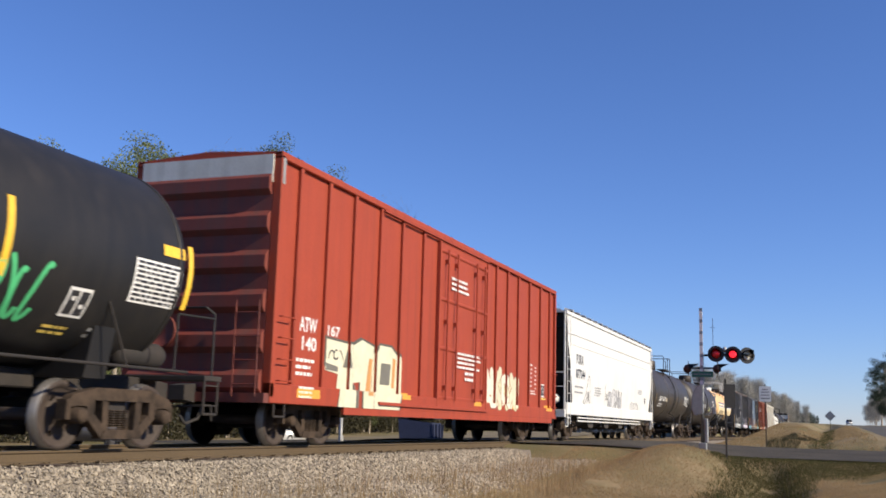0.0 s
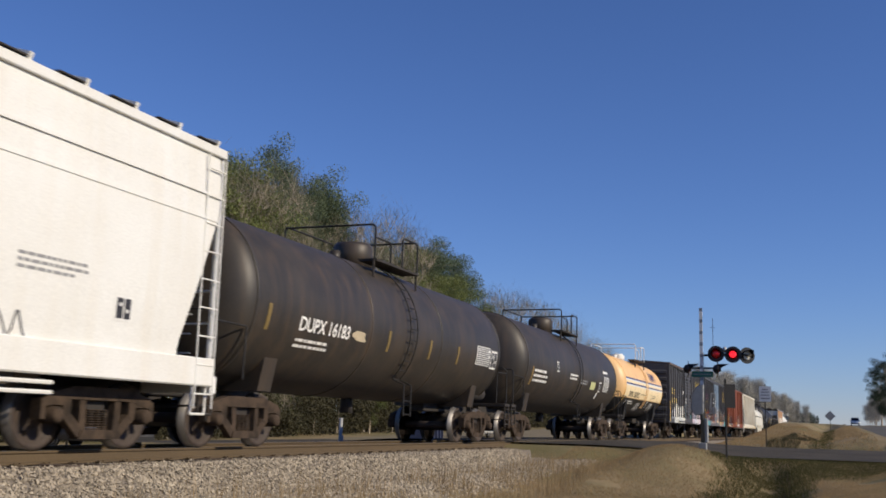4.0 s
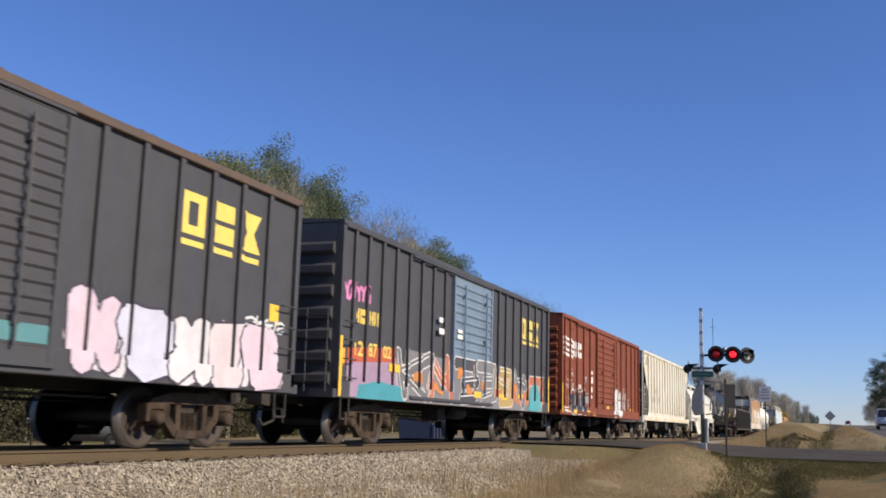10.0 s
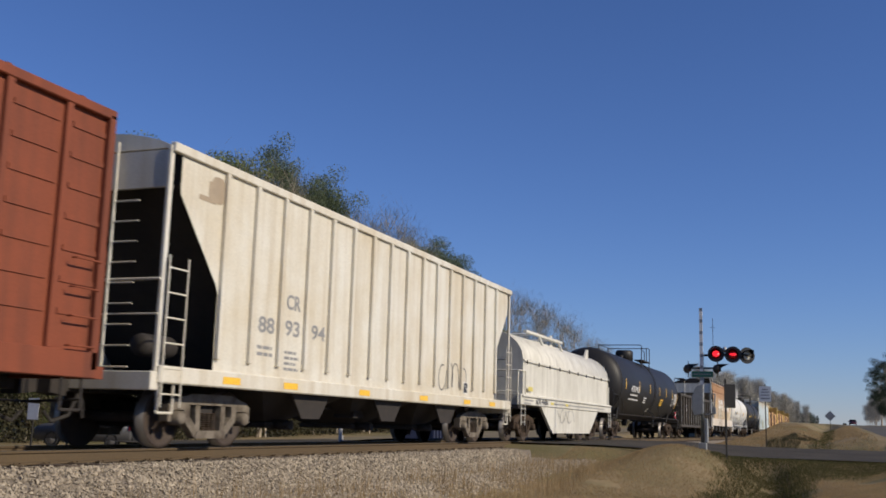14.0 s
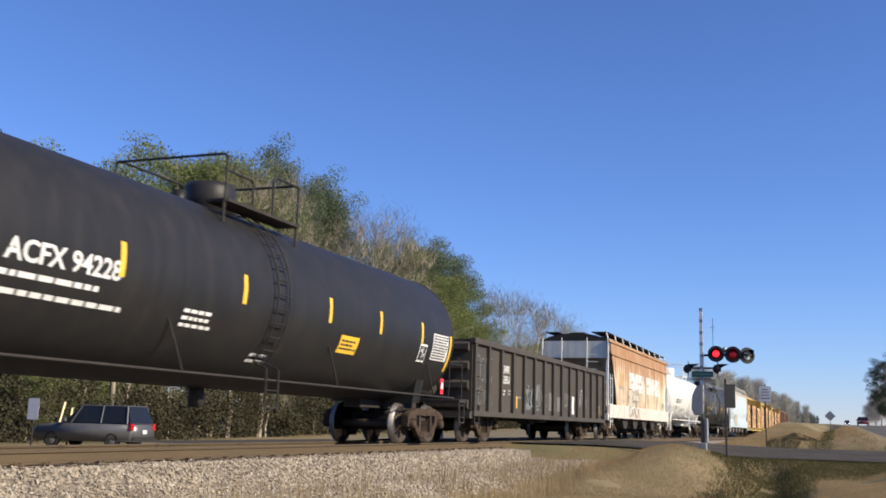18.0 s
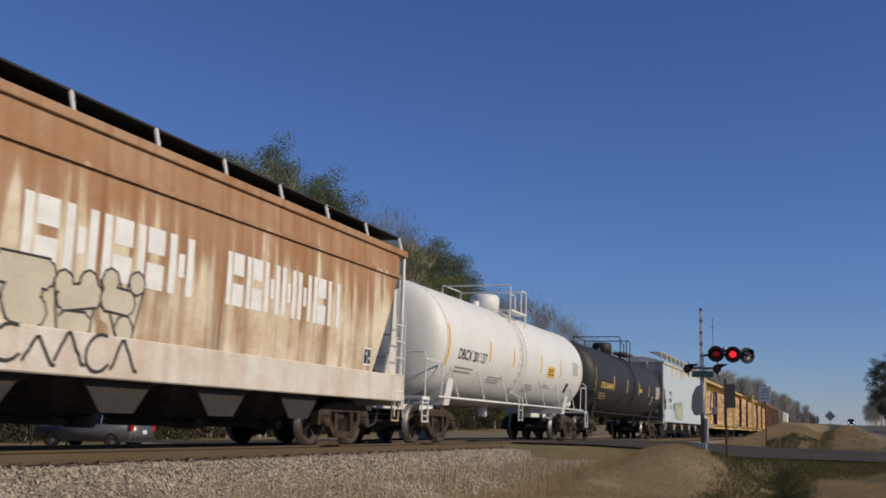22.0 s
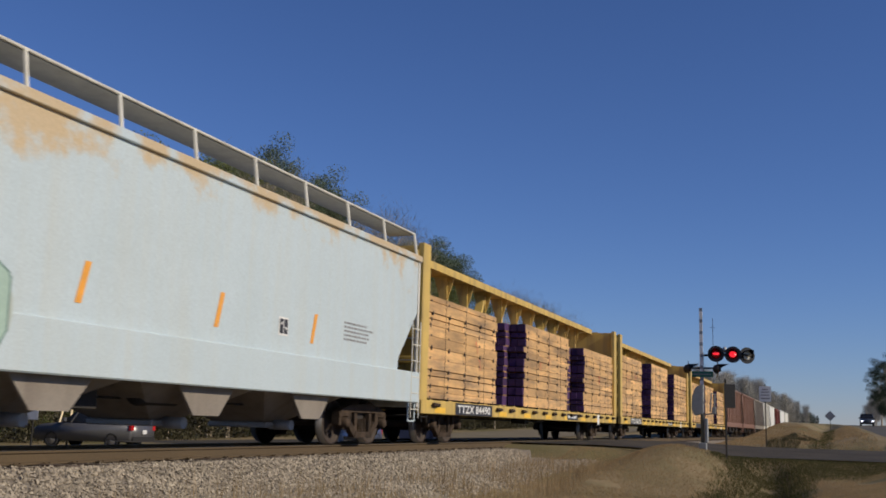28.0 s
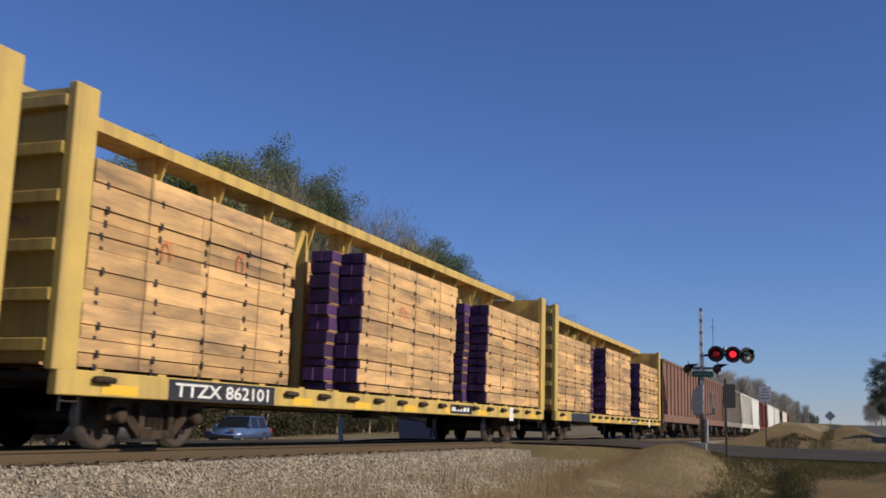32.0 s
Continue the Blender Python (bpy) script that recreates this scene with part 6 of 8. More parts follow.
# black tank car with the green tag
car, L = tank_car("tank_car", "black tank car with green sprayed tag and yellow strips", -3.6, 12.9, 1.52, 2.6, M["black"])
sf = round_side(2.6, 1.52)
strips(car, sf, (-7.8, -4.0, -0.2, 4.3, 7.85), 2.0, 2.95)
tag(car, 3.9, 1.45, 1.1, 0.85, sf, (0.10, 0.52, 0.20), 4, 8, 0.07)
placard(car, 5.5, 1.62, sf, 0.42)
data_panel(car, 6.6, 1.98, sf, 1.05, 0.62)
decal("notice_panel", [rect(7.2, 7.7, 2.72, 2.88)], M["stripe"], car, sf, 0.007)
lines(5.4, 6.0, 1.42, 2, 0.06, M["letter_yellow"], car, sf, 2)
lines(6.2, 6.7, 1.45, 2, 0.07, GY, car, sf, 3)

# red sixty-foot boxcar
# ends take the darker red, which carries their shade in its colour
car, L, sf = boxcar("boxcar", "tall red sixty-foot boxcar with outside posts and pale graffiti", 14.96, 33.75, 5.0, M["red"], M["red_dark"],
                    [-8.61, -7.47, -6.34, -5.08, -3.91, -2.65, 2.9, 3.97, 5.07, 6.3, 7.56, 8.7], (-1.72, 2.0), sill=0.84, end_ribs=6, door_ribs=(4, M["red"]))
one("side_skirt", M["red"], car, (-6.6, 8.9, -1.52, -1.46, 0.60, 0.75), label="deep red side skirt")
pn = flat(-1.44)
text("ATW", -8.36, 2.05, 0.27, 0.66, WH, car, pn)
text("140", -8.24, 1.72, 0.25, 0.54, WH, car, pn)
text("167", -7.26, 2.06, 0.20, 0.50, WH, car, pn)
lines(-8.42, -7.7, 1.50, 3, 0.075, WH, car, pn, 4)
lines(-8.42, -7.75, 1.02, 3, 0.05, WH, car, sf, 5)
each("reflector", [rect(-8.48, -7.62, 0.86, 1.02), rect(-4.1, -3.3, 0.98, 1.12), rect(1.0, 1.6, 0.96, 1.08), rect(4.4, 5.0, 0.96, 1.1), rect(8.2, 8.9, 0.98, 1.16)], M["orange"], car, sf, 0.004, "orange reflectors along the sill")
BIG = [[(-7.42, 1.42), (-7.42, 2.0), (-6.15, 1.96), (-6.1, 0.66), (-6.88, 0.66), (-6.78, 1.36)],
       [(-6.12, 1.22), (-5.78, 1.26), (-5.76, 0.66), (-5.28, 0.66), (-5.18, 2.0), (-5.75, 2.1), (-6.14, 1.96)],
       [(-5.26, 0.64), (-4.0, 0.64), (-3.78, 1.2), (-3.84, 1.85), (-4.3, 2.06), (-4.95, 2.06), (-5.18, 1.85)]]
cream = spray((0.68, 0.65, 0.46))
edge = decal("graffiti", [[(x + (0.06 if x > sum(p[0] for p in q) / len(q) else -0.06), z + (0.05 if z > 1.3 else 0.0)) for x, z in q] for q in BIG], spray((0.10, 0.09, 0.07)), car, sf, 0.006, "pale cream sprayed block shapes with dark edges")
decal("graffiti_fill", BIG, cream, edge, sf, 0.011)
decal("graffiti_shade", [[(-6.6, 1.5), (-6.3, 1.5), (-6.4, 1.86)], [(-4.85, 1.25), (-4.35, 1.25), (-4.3, 1.7), (-4.8, 1.7)], [(-7.3, 1.42), (-6.8, 1.4), (-6.8, 1.5), (-7.3, 1.55)], [(-6.07, 0.7), (-5.98, 0.7), (-6.0, 1.15), (-6.08, 1.2)]], spray((0.16, 0.15, 0.12)), edge, sf, 0.016)
decal("graffiti_accent", [[(-5.55, 1.0), (-5.3, 1.0), (-5.25, 1.75), (-5.4, 1.75)], [(-4.25, 1.2), (-4.1, 1.2), (-4.05, 1.8), (-4.2, 1.85)]], spray((0.55, 0.28, 0.08)), edge, sf, 0.016)
tag(car, -7.2, 1.62, 0.6, 0.2, lambda a, b, o: sf(a, b, o + 0.012), (0.05, 0.05, 0.05), 201, 4, 0.03)
tag(car, -4.9, 0.78, 0.8, 0.25, lambda a, b, o: sf(a, b, o + 0.012), (0.05, 0.05, 0.05), 202, 4, 0.03)
graffiti(car, 2.15, 5.0, 0.95, 2.1, sf, [(0.74, 0.70, 0.56), (0.66, 0.62, 0.44)], (0.30, 0.11, 0.06), 9, 4, "pale sprayed lettering, not readable", (0.62, 0.60, 0.36), 0.03, weight=0.38)
lines(-0.9, 0.6, 4.02, 3, 0.08, WH, car, flat(-1.535), 6)
lines(-0.5, 1.5, 2.2, 4, 0.07, WH, car, flat(-1.535), 7)
lines(0.2, 0.9, 1.72, 2, 0.09, WH, car, flat(-1.535), 8)
decal("dirt_plate", [rect(-9.37, -9.2, 4.5, 4.96)], GY, car, sf)
bm = B()
box(bm, -9.43, -9.395, -1.36, 1.36, 4.52, 5.02)
part("end_panel", bm, M["coilgray"], car, "grey painted top panel of the car end")
placard(car, 7.75, 1.42, sf, 0.42)
lines(7.6, 8.5, 1.34, 1, 0.07, YL, car, sf, 301)
lines(6.45, 7.3, 1.55, 2, 0.05, WH, car, pn, 302)
for k in range(6):
    lines(6.5, 6.75, 2.35 - 0.13 * k, 1, 0.06, WH, car, pn, 303 + k)
    lines(7.05, 7.25, 2.3 - 0.13 * k, 1, 0.05, WH, car, pn, 313 + k)

# white covered hopper
# dark end_m: the shade of the end recess as colour
car, L, sf = hopper("covered_hopper", "clean white smooth-sided covered hopper with black lettering", 35.3, 53.5, 4.55, M["white"], "smooth", M["under"], 4, bulge=0.07, rail=False, cut=(3.62, 1.5, 0.14, 0.95), bay_m=M["gon"])
text("FURX", -7.70, 2.80, 0.36, 1.15, BK, car, sf)
text("877044", -7.75, 2.28, 0.34, 1.50, BK, car, sf)
lines(-7.85, -6.3, 1.92, 2, 0.09, GY, car, sf, 11, 2.2)
lines(-4.55, -3.2, 2.02, 4, 0.06, GY, car, sf, 12)
lines(4.9, 6.2, 2.3, 3, 0.05, GY, car, sf, 13)
decal("sprayed_outline", [q for pts in ([(-6.45, 1.42), (-6.2, 1.55), (-5.95, 1.85), (-5.75, 2.3), (-5.6, 2.45), (-5.45, 2.4), (-5.4, 2.0), (-5.3, 1.7), (-5.25, 1.5)],
                                         [(-6.45, 1.42), (-6.25, 1.36), (-6.05, 1.45), (-5.85, 1.62), (-5.7, 1.85), (-5.55, 1.55)], [(-6.0, 1.22), (-5.75, 1.5), (-5.55, 1.55), (-5.35, 1.42), (-5.25, 1.5)])
                               for q in ribbon_line(pts, 0.035)], spray((0.05, 0.05, 0.05)), car, sf, 0.006, "thin black sprayed outline figure", 0.0002)
decal("sprayed_patch", [[(-5.75, 1.58), (-5.5, 1.60), (-5.62, 1.86)]], spray((0.09, 0.09, 0.09)), car, sf, 0.007)
decal("sprayed_outline", [q for pts in ([(-2.55, 1.62), (-2.5, 2.25)], [(-2.3, 1.86), (-2.42, 1.80), (-2.3, 1.72), (-2.42, 1.64)], [(-2.2, 1.64), (-2.2, 1.88), (-2.08, 1.82), (-2.18, 1.76), (-2.05, 1.68), (-2.2, 1.64)])
                               for q in ribbon_line(pts, 0.032)], spray((0.06, 0.06, 0.06)), car, sf, 0.006, "thin black sprayed strokes", 0.0002)
graffiti(car, -2.0, 1.0, 1.16, 2.2, sf, [(0.42, 0.42, 0.42), (0.62, 0.61, 0.59), (0.36, 0.36, 0.36)], (0.05, 0.05, 0.05), 19, 4, "grey sprayed letters with black edges", (0.66, 0.655, 0.63), 0.022, weight=0.20)
tag(car, 3.0, 1.2, 2.2, 0.5, sf, (0.08, 0.08, 0.09), 22, 9, 0.03)
placard(car, 6.7, 1.70, sf, 0.34)
for z in (3.45, 3.83):
    one("side_crease", M["white"], car, (-8.9, 8.9, -1.535, -1.52, z - 0.02, z + 0.02))

# dusty black tank cars
car, L = tank_car("tank_car", "dusty black tank car with white lettering", 54.0, 68.3, 1.52, 2.5, M["dusty"], band=True, board=False)
sf = round_side(2.5, 1.52)
text("DUPX 16183", -5.0, 2.05, 0.26, 2.0, WH, car, sf)
lines(-5.0, -3.3, 1.84, 2, 0.07, WH, car, sf, 15)
strips(car, sf, (-6.1, -1.1, 1.3, 3.2), 1.95, 2.4, spray((0.20, 0.14, 0.04)))
data_panel(car, 4.6, 2.05, sf, 1.1, 0.5, 4)
placard(car, 5.8, 2.0, sf, 0.5)
each("paint_patch", [blob(random.Random(5), -2.55, 2.15, 0.36, 0.10, 11)], spray((0.50, 0.42, 0.28)), car, sf, 0.006)
car, L = tank_car("tank_car", "dull black tank car with lettering panels", 70.0, 84.9, 1.52, 2.5, M["dusty"], board=False)
placard(car, -3.3, 2.35, sf, 0.34)
strips(car, sf, (-6.2, 6.9), 1.75, 2.35, spray((0.30, 0.20, 0.06)))
lines(-1.35, 0.0, 2.32, 2, 0.08, WH, car, sf, 17)
lines(0.4, 1.5, 2.2, 2, 0.06, GY, car, sf, 18)
lines(-6.0, -4.2, 2.2, 3, 0.1, WH, car, sf, 19)
decal("notice_panel", [rect(2.05, 2.85, 1.95, 2.25)], spray((0.55, 0.56, 0.25)), car, sf, 0.006, "faded yellow notice panel")
placard(car, 3.5, 1.9, sf, 0.4)
data_panel(car, 4.35, 1.95, sf, 0.95, 0.6, 6)
decal("notice_panel", [rect(3.4, 3.62, 1.6, 1.85)], WH, car, sf, 0.006)
lines(4.2, 5.4, 2.68, 1, 0.13, WH, car, sf, 20)

# tan tank car
car, L = tank_car("tank_car", "tan and black tank car with blue and white stripes", 86.55, 98.2, 1.42, 2.55, M["tan"], lower=(-0.62, M["black"]), dome_m=M["white"], band=False, board=False)
sf = round_side(2.55, 1.42)
LV = M["letter_blue"]
for z0, z1, m in ((2.50, 2.56, M["sign_white"]), (2.56, 2.63, LV), (2.74, 2.80, M["sign_white"]), (2.80, 2.88, LV), (1.94, 2.50, M["palefield"]), (2.63, 2.74, M["palefield"])):
    decal("stripe", [rect(-5.2 + 10.4 * k / 4, -5.2 + 10.4 * (k + 1) / 4, z0 + (z1 - z0) * j / 8, z0 + (z1 - z0) * (j + 1) / 8) for k in range(4) for j in range(8)], m, car, sf, 0.004 if m is M["palefield"] else 0.006)
each("field_divider", [rect(x, x + 0.035, 1.96, 2.48) for x in (-3.02, -1.42, 1.9, 3.75)], BK, car, sf, 0.007)
text("SHPX", -4.18, 1.99, 0.27, 1.0, BK, car, sf, 0.009)
text("203952", -2.9, 1.99, 0.27, 1.38, BK, car, sf, 0.009)
lines(-1.2, 0.5, 2.16, 1, 0.06, BK, car, sf, 21)
lines(2.1, 3.6, 2.18, 2, 0.07, BK, car, sf, 22)
lines(-4.4, -2.0, 1.72, 2, 0.075, WH, car, sf, 23)
lines(-1.3, -0.1, 1.66, 6, 0.05, WH, car, sf, 24)
placard(car, 1.2, 1.5, sf, 0.36)
data_panel(car, 2.2, 1.35, sf, 0.95, 0.45, 8)
blocks(1.75, 2.98, 1.75, 0.48, 4, LV, car, sf, 3)
decal("emblem_ring", [blob(random.Random(2), 2.2, 3.15, 0.42, 0.42, 16, 0.03)], spray((0.45, 0.33, 0.20)), car, sf, 0.004)
strips(car, sf, (-5.25, 5.2), 1.65, 2.3)

# two dark navy boxcars
P1 = [-6.8, -5.97, -5.17, -4.29, -3.5, -2.65, -1.85, 2.49, 3.35, 4.2, 5.05, 5.9, 6.75]
car, L, sf = boxcar("boxcar", "dark navy boxcar with yellow lettering and white graffiti", 99.76, 115.3, 4.28, M["navy"], M["navy"], P1, (-1.43, 1.83), M["roofrust"], end_ribs=7, door_ribs=(15, M["navy"]))
each("marker", [rect(-7.5, -7.12, 2.46, 2.82), rect(6.95, 7.25, 2.05, 2.4)], M["stripe"], car, pn, 0.004, "yellow square marker")
for k, (x, n) in enumerate(((-6.72, 2), (-5.87, 2))):
    blocks(x, 2.60, 0.62, 0.33, n, YL, car, pn, 5 + k, 0.22, "mark_block", "yellow block marks")
text("14", -6.66, 2.05, 0.33, 0.50, YL, car, pn)
text("15", -5.80, 2.06, 0.33, 0.52, YL, car, pn)
text("29", -5.04, 2.06, 0.33, 0.56, YL, car, pn)
chunks(4.28, 3.15, 2.42, 0.64, YL, car, sf)
each("emblem_bar", [rect(4.28, 4.9, 2.98, 3.07), rect(5.08, 5.7, 2.98, 3.07), rect(5.88, 6.5, 2.98, 3.07)], YL, car, sf, 0.006)
strips(car, flat(-1.525), (-7.66,), 1.0, 2.15)
decal("patch", [rect(-6.75, -6.05, 1.65, 2.0)], BK, car, pn, 0.004)
graffiti(car, -5.9, -1.5, 0.93, 2.05, sf, [(0.64, 0.65, 0.62), (0.66, 0.65, 0.58), (0.58, 0.60, 0.58)], (0.05, 0.05, 0.06), 31, 5, "white sprayed lettering with dark edges", (0.62, 0.62, 0.55), 0.035, weight=0.42)
decal("graffiti_base", [[(-6.05, 0.93), (-1.6, 0.93), (-1.7, 1.25), (-3.2, 1.35), (-4.6, 1.5), (-5.7, 1.3)]], spray((0.60, 0.61, 0.57)), car, sf, 0.0052)
graffiti(car, 2.1, 7.3, 0.93, 2.1, sf, [(0.62, 0.50, 0.58), (0.56, 0.56, 0.68), (0.64, 0.62, 0.64), (0.62, 0.54, 0.56)], (0.05, 0.04, 0.06), 33, 5, "white and pink sprayed lettering with black edges", (0.62, 0.58, 0.62), 0.04, weight=0.44)
graffiti(car, 6.2, 7.5, 1.9, 2.15, sf, [(0.64, 0.64, 0.64)], (0.10, 0.10, 0.11), 34, 4, "small white sprayed tag", (0.10, 0.10, 0.11), 0.004, weight=0.16)
each("paint_patch", [rect(0.9, 1.7, 1.28, 1.5), rect(-1.42, -1.3, 1.2, 2.2)], spray((0.10, 0.24, 0.26)), car, flat(-1.535), 0.004, "teal sprayed patches")
tag(car, -6.9, 1.1, 0.9, 0.6, sf, (0.35, 0.37, 0.42), 35, 6, 0.08)
each("label", [rect(-2.4, -2.0, 2.80, 2.90), rect(-2.4, -2.28, 2.68, 2.90), rect(-1.25, -0.9, 2.38, 2.48), rect(-1.25, -0.9, 2.2, 2.3)], WH, car, flat(-1.535), 0.004)
placard(car, -4.0, 2.35, pn, 0.3, GY)

P2 = [-7.06, -6.41, -5.7, -4.98, -4.22, -3.48, -2.74, -1.95, 2.36, 3.05, 3.82, 4.61, 5.4, 6.2, 7.0]
M["bluedoor"] = mat("faded_blue_door_paint", (0.16, 0.22, 0.30), 0.6, second=(0.11, 0.15, 0.2), streak=(0.10, 0.10, 0.10), streak_amount=0.4)
car, L, sf = boxcar("boxcar", "dark navy boxcar with many-coloured graffiti along its lower half", 117.0, 132.4, 4.3, M["navy"], M["navy"], P2, (-1.45, 1.61), M["navy"], end_ribs=7, door_ribs=(13, M["bluedoor"]))
tag(car, -7.5, 2.85, 1.1, 0.35, sf, (0.62, 0.22, 0.45), 41, 8, 0.08)
blocks(-6.98, 2.42, 0.55, 0.30, 2, YL, car, pn, 5, 0.22, "mark_block", "yellow block marks")
blocks(-6.27, 2.44, 0.48, 0.28, 2, YL, car, pn, 6, 0.22, "mark_block", "yellow block marks")
text("12", -6.92, 1.78, 0.30, 0.42, YL, car, pn, 0.012)
text("87", -6.25, 1.80, 0.28, 0.42, YL, car, pn, 0.012)
text("02", -5.52, 1.82, 0.26, 0.42, YL, car, pn, 0.012)
chunks(4.60, 3.12, 2.20, 0.62, YL, car, sf)
each("emblem_bar", [rect(4.6, 5.2, 2.96, 3.05), rect(5.32, 5.9, 2.96, 3.05), rect(6.05, 6.6, 2.96, 3.05)], YL, car, sf, 0.006)
each("marker", [rect(-7.66, -7.3, 1.55, 1.88)], M["orange"], car, pn, 0.004)
strips(car, flat(-1.525), (-7.64, 7.64), 0.95, 2.1)
decal("graffiti_base", [[(-7.2, 0.95), (-4.4, 0.93), (-4.3, 1.75), (-5.6, 1.95), (-7.2, 1.7)]], spray((0.34, 0.24, 0.34)), car, sf, 0.005, "sprayed colour field")
decal("graffiti_base", [[(-6.9, 0.93), (-4.5, 0.93), (-4.4, 1.2), (-5.6, 1.32), (-6.8, 1.2)]], spray((0.07, 0.28, 0.34)), car, sf, 0.0058)
decal("graffiti_base", [[(-7.2, 1.62), (-5.0, 1.75), (-5.0, 2.05), (-6.2, 1.98), (-7.2, 1.9)]], spray((0.45, 0.10, 0.05)), car, sf, 0.0058)
decal("graffiti_base", [[(-4.4, 0.93), (6.9, 0.93), (6.9, 1.9), (4, 1.85), (0, 2.0), (-4.3, 2.1)]], spray((0.20, 0.19, 0.20)), car, sf, 0.0054)
graffiti(car, -4.6, 7.1, 0.98, 2.15, sf, [(0.15, 0.145, 0.15), (0.45, 0.14, 0.06), (0.07, 0.065, 0.07), (0.20, 0.19, 0.185), (0.42, 0.30, 0.10)], (0.66, 0.66, 0.64), 43, 7, "grey, red and white sprayed lettering", (0.50, 0.17, 0.06), 0.03, (0.72, 0.72, 0.70), 0.24)
decal("graffiti_base", [[(5.2, 0.95), (6.6, 0.95), (6.9, 1.4), (6.4, 1.9), (5.6, 1.6)]], spray((0.10, 0.34, 0.38)), car, sf, 0.0192, "teal sprayed corner")
each("graffiti_spot", [blob(random.Random(60 + k), x, z, 0.24, 0.15, 22, 0.4) for k, (x, z) in enumerate(((-3.6, 1.5), (-2.4, 1.3), (-1.0, 1.75), (-0.3, 1.35), (0.9, 1.5), (2.6, 1.4), (4.1, 1.55)))], spray((0.56, 0.22, 0.05)), car, sf, 0.0194, "orange sprayed spot")
each("reflector", [rect(-5.2, -4.6, 1.55, 1.72), rect(0.1, 0.7, 1.18, 1.34), rect(2.5, 3.0, 1.2, 1.36), rect(4.4, 4.8, 1.3, 1.42)], M["stripe"], car, sf, 0.0204, "yellow reflector")
each("label", [rect(-2.5, -2.25, 2.88, 3.0), rect(-2.5, -2.15, 2.6, 2.74), rect(-1.2, -0.85, 2.75, 2.83), rect(-1.2, -0.8, 2.6, 2.7)], WH, car, flat(-1.535), 0.004)

# oxide brown boxcar
car, L, sf = boxcar("boxcar", "oxide brown boxcar with white emblem and grey graffiti", 134.2, 149.3, 4.38, M["brown"], M["brown"], [-7.0, -6.2, -5.13, -4.05, -2.98, 2.3, 3.25, 4.49, 5.7, 6.7], (-1.9, 2.0), panel_ribs=7, end_ribs=10, door_ribs=(13, M["brown"]))
each("emblem_bar", [[(-7.2, 3.70 - 0.19 * k), (-5.7, 3.62 - 0.19 * k), (-5.7, 3.53 - 0.19 * k), (-7.2, 3.60 - 0.19 * k)] for k in range(4)], WH, car, sf, 0.006, "white emblem of level bars and blocks")
blocks(-5.75, 3.05, 1.45, 0.55, 2, WH, car, sf, 4, 0.28)
blocks(-6.1, 2.32, 0.45, 0.27, 2, WH, car, pn, 7, 0.2, "mark_block", "white block marks")
text("412", -6.04, 1.86, 0.22, 0.48, WH, car, pn)
text("548", -4.92, 1.90, 0.22, 0.52, WH, car, pn)
graffiti(car, -6.3, -3.7, 0.93, 1.85, sf, [(0.025, 0.025, 0.03), (0.04, 0.04, 0.045)], (0.72, 0.71, 0.69), 51, 3, "black sprayed letters with white edges", (0.20, 0.056, 0.025), 0.035, weight=0.46)
tag(car, -7.0, 1.85, 0.9, 0.4, sf, (0.62, 0.52, 0.50), 52, 6, 0.035)
graffiti(car, 1.4, 3.2, 0.95, 2.3, sf, [(0.62, 0.62, 0.62), (0.68, 0.68, 0.67)], (0.16, 0.14, 0.16), 54, 2, "grey sprayed shapes with dark edges", (0.64, 0.64, 0.64), 0.03, weight=0.36)
tag(car, 3.3, 1.2, 1.2, 1.1, sf, (0.75, 0.74, 0.72), 55, 7, 0.04)
strips(car, flat(-1.525), (-7.5,), 1.0, 2.0)
each("reflector", [rect(-5.9, -5.3, 0.98, 1.12), rect(-3.7, -3.2, 0.98, 1.12), rect(-2.7, -2.2, 0.95, 1.08), rect(-0.2, 0.3, 1.28, 1.38), rect(5.4, 5.9, 1.3, 1.4)], M["stripe"], car, sf, 0.012, "yellow reflectors")
each("paint_patch", [rect(-2.75, -2.4, 2.55, 2.68), [(-2.8, 2.2), (-2.4, 2.2), (-2.35, 2.46), (-2.8, 2.42)], rect(-2.7, -2.45, 1.86, 2.06), rect(-2.78, -2.5, 1.62, 1.74)], WH, car, sf, 0.006)
each("paint_patch", [rect(-3.9, -3.1, 1.4, 1.8)], GY, car, pn, 0.004)
lines(-7.2, -6.4, 1.15, 2, 0.06, WH, car, sf, 56)
lines(-7.0, -5.0, 1.02, 1, 0.06, WH, car, sf, 57)
placard(car, -3.75, 2.1, pn, 0.3, WH)
placard(car, 4.95, 1.5, sf, 0.3)

# cream ribbed hopper
# end_m darkens the slope sheets, shade put into their colour
car, L, sf = hopper("covered_hopper", "weathered cream covered hopper with upright side ribs", 150.6, 167.3, 4.35, M["cream"], "ribbed", M["under"], 3, ribs=15, rail=False, cut=(3.7, 2.42, 0.28, 1.4), sill_h=0.03, truck="dust")
text("CR", -4.8, 2.38, 0.26, 0.50, GY, car, sf)
text("88", -5.7, 1.90, 0.27, 0.52, GY, car, sf)
text("93", -4.82, 1.92, 0.27, 0.52, GY, car, sf)
text("94", -3.86, 1.93, 0.27, 0.54, GY, car, sf)
lines(-5.7, -5.15, 1.62, 2, 0.07, GY, car, sf, 61)
lines(-4.8, -4.2, 1.60, 4, 0.06, GY, car, sf, 62)
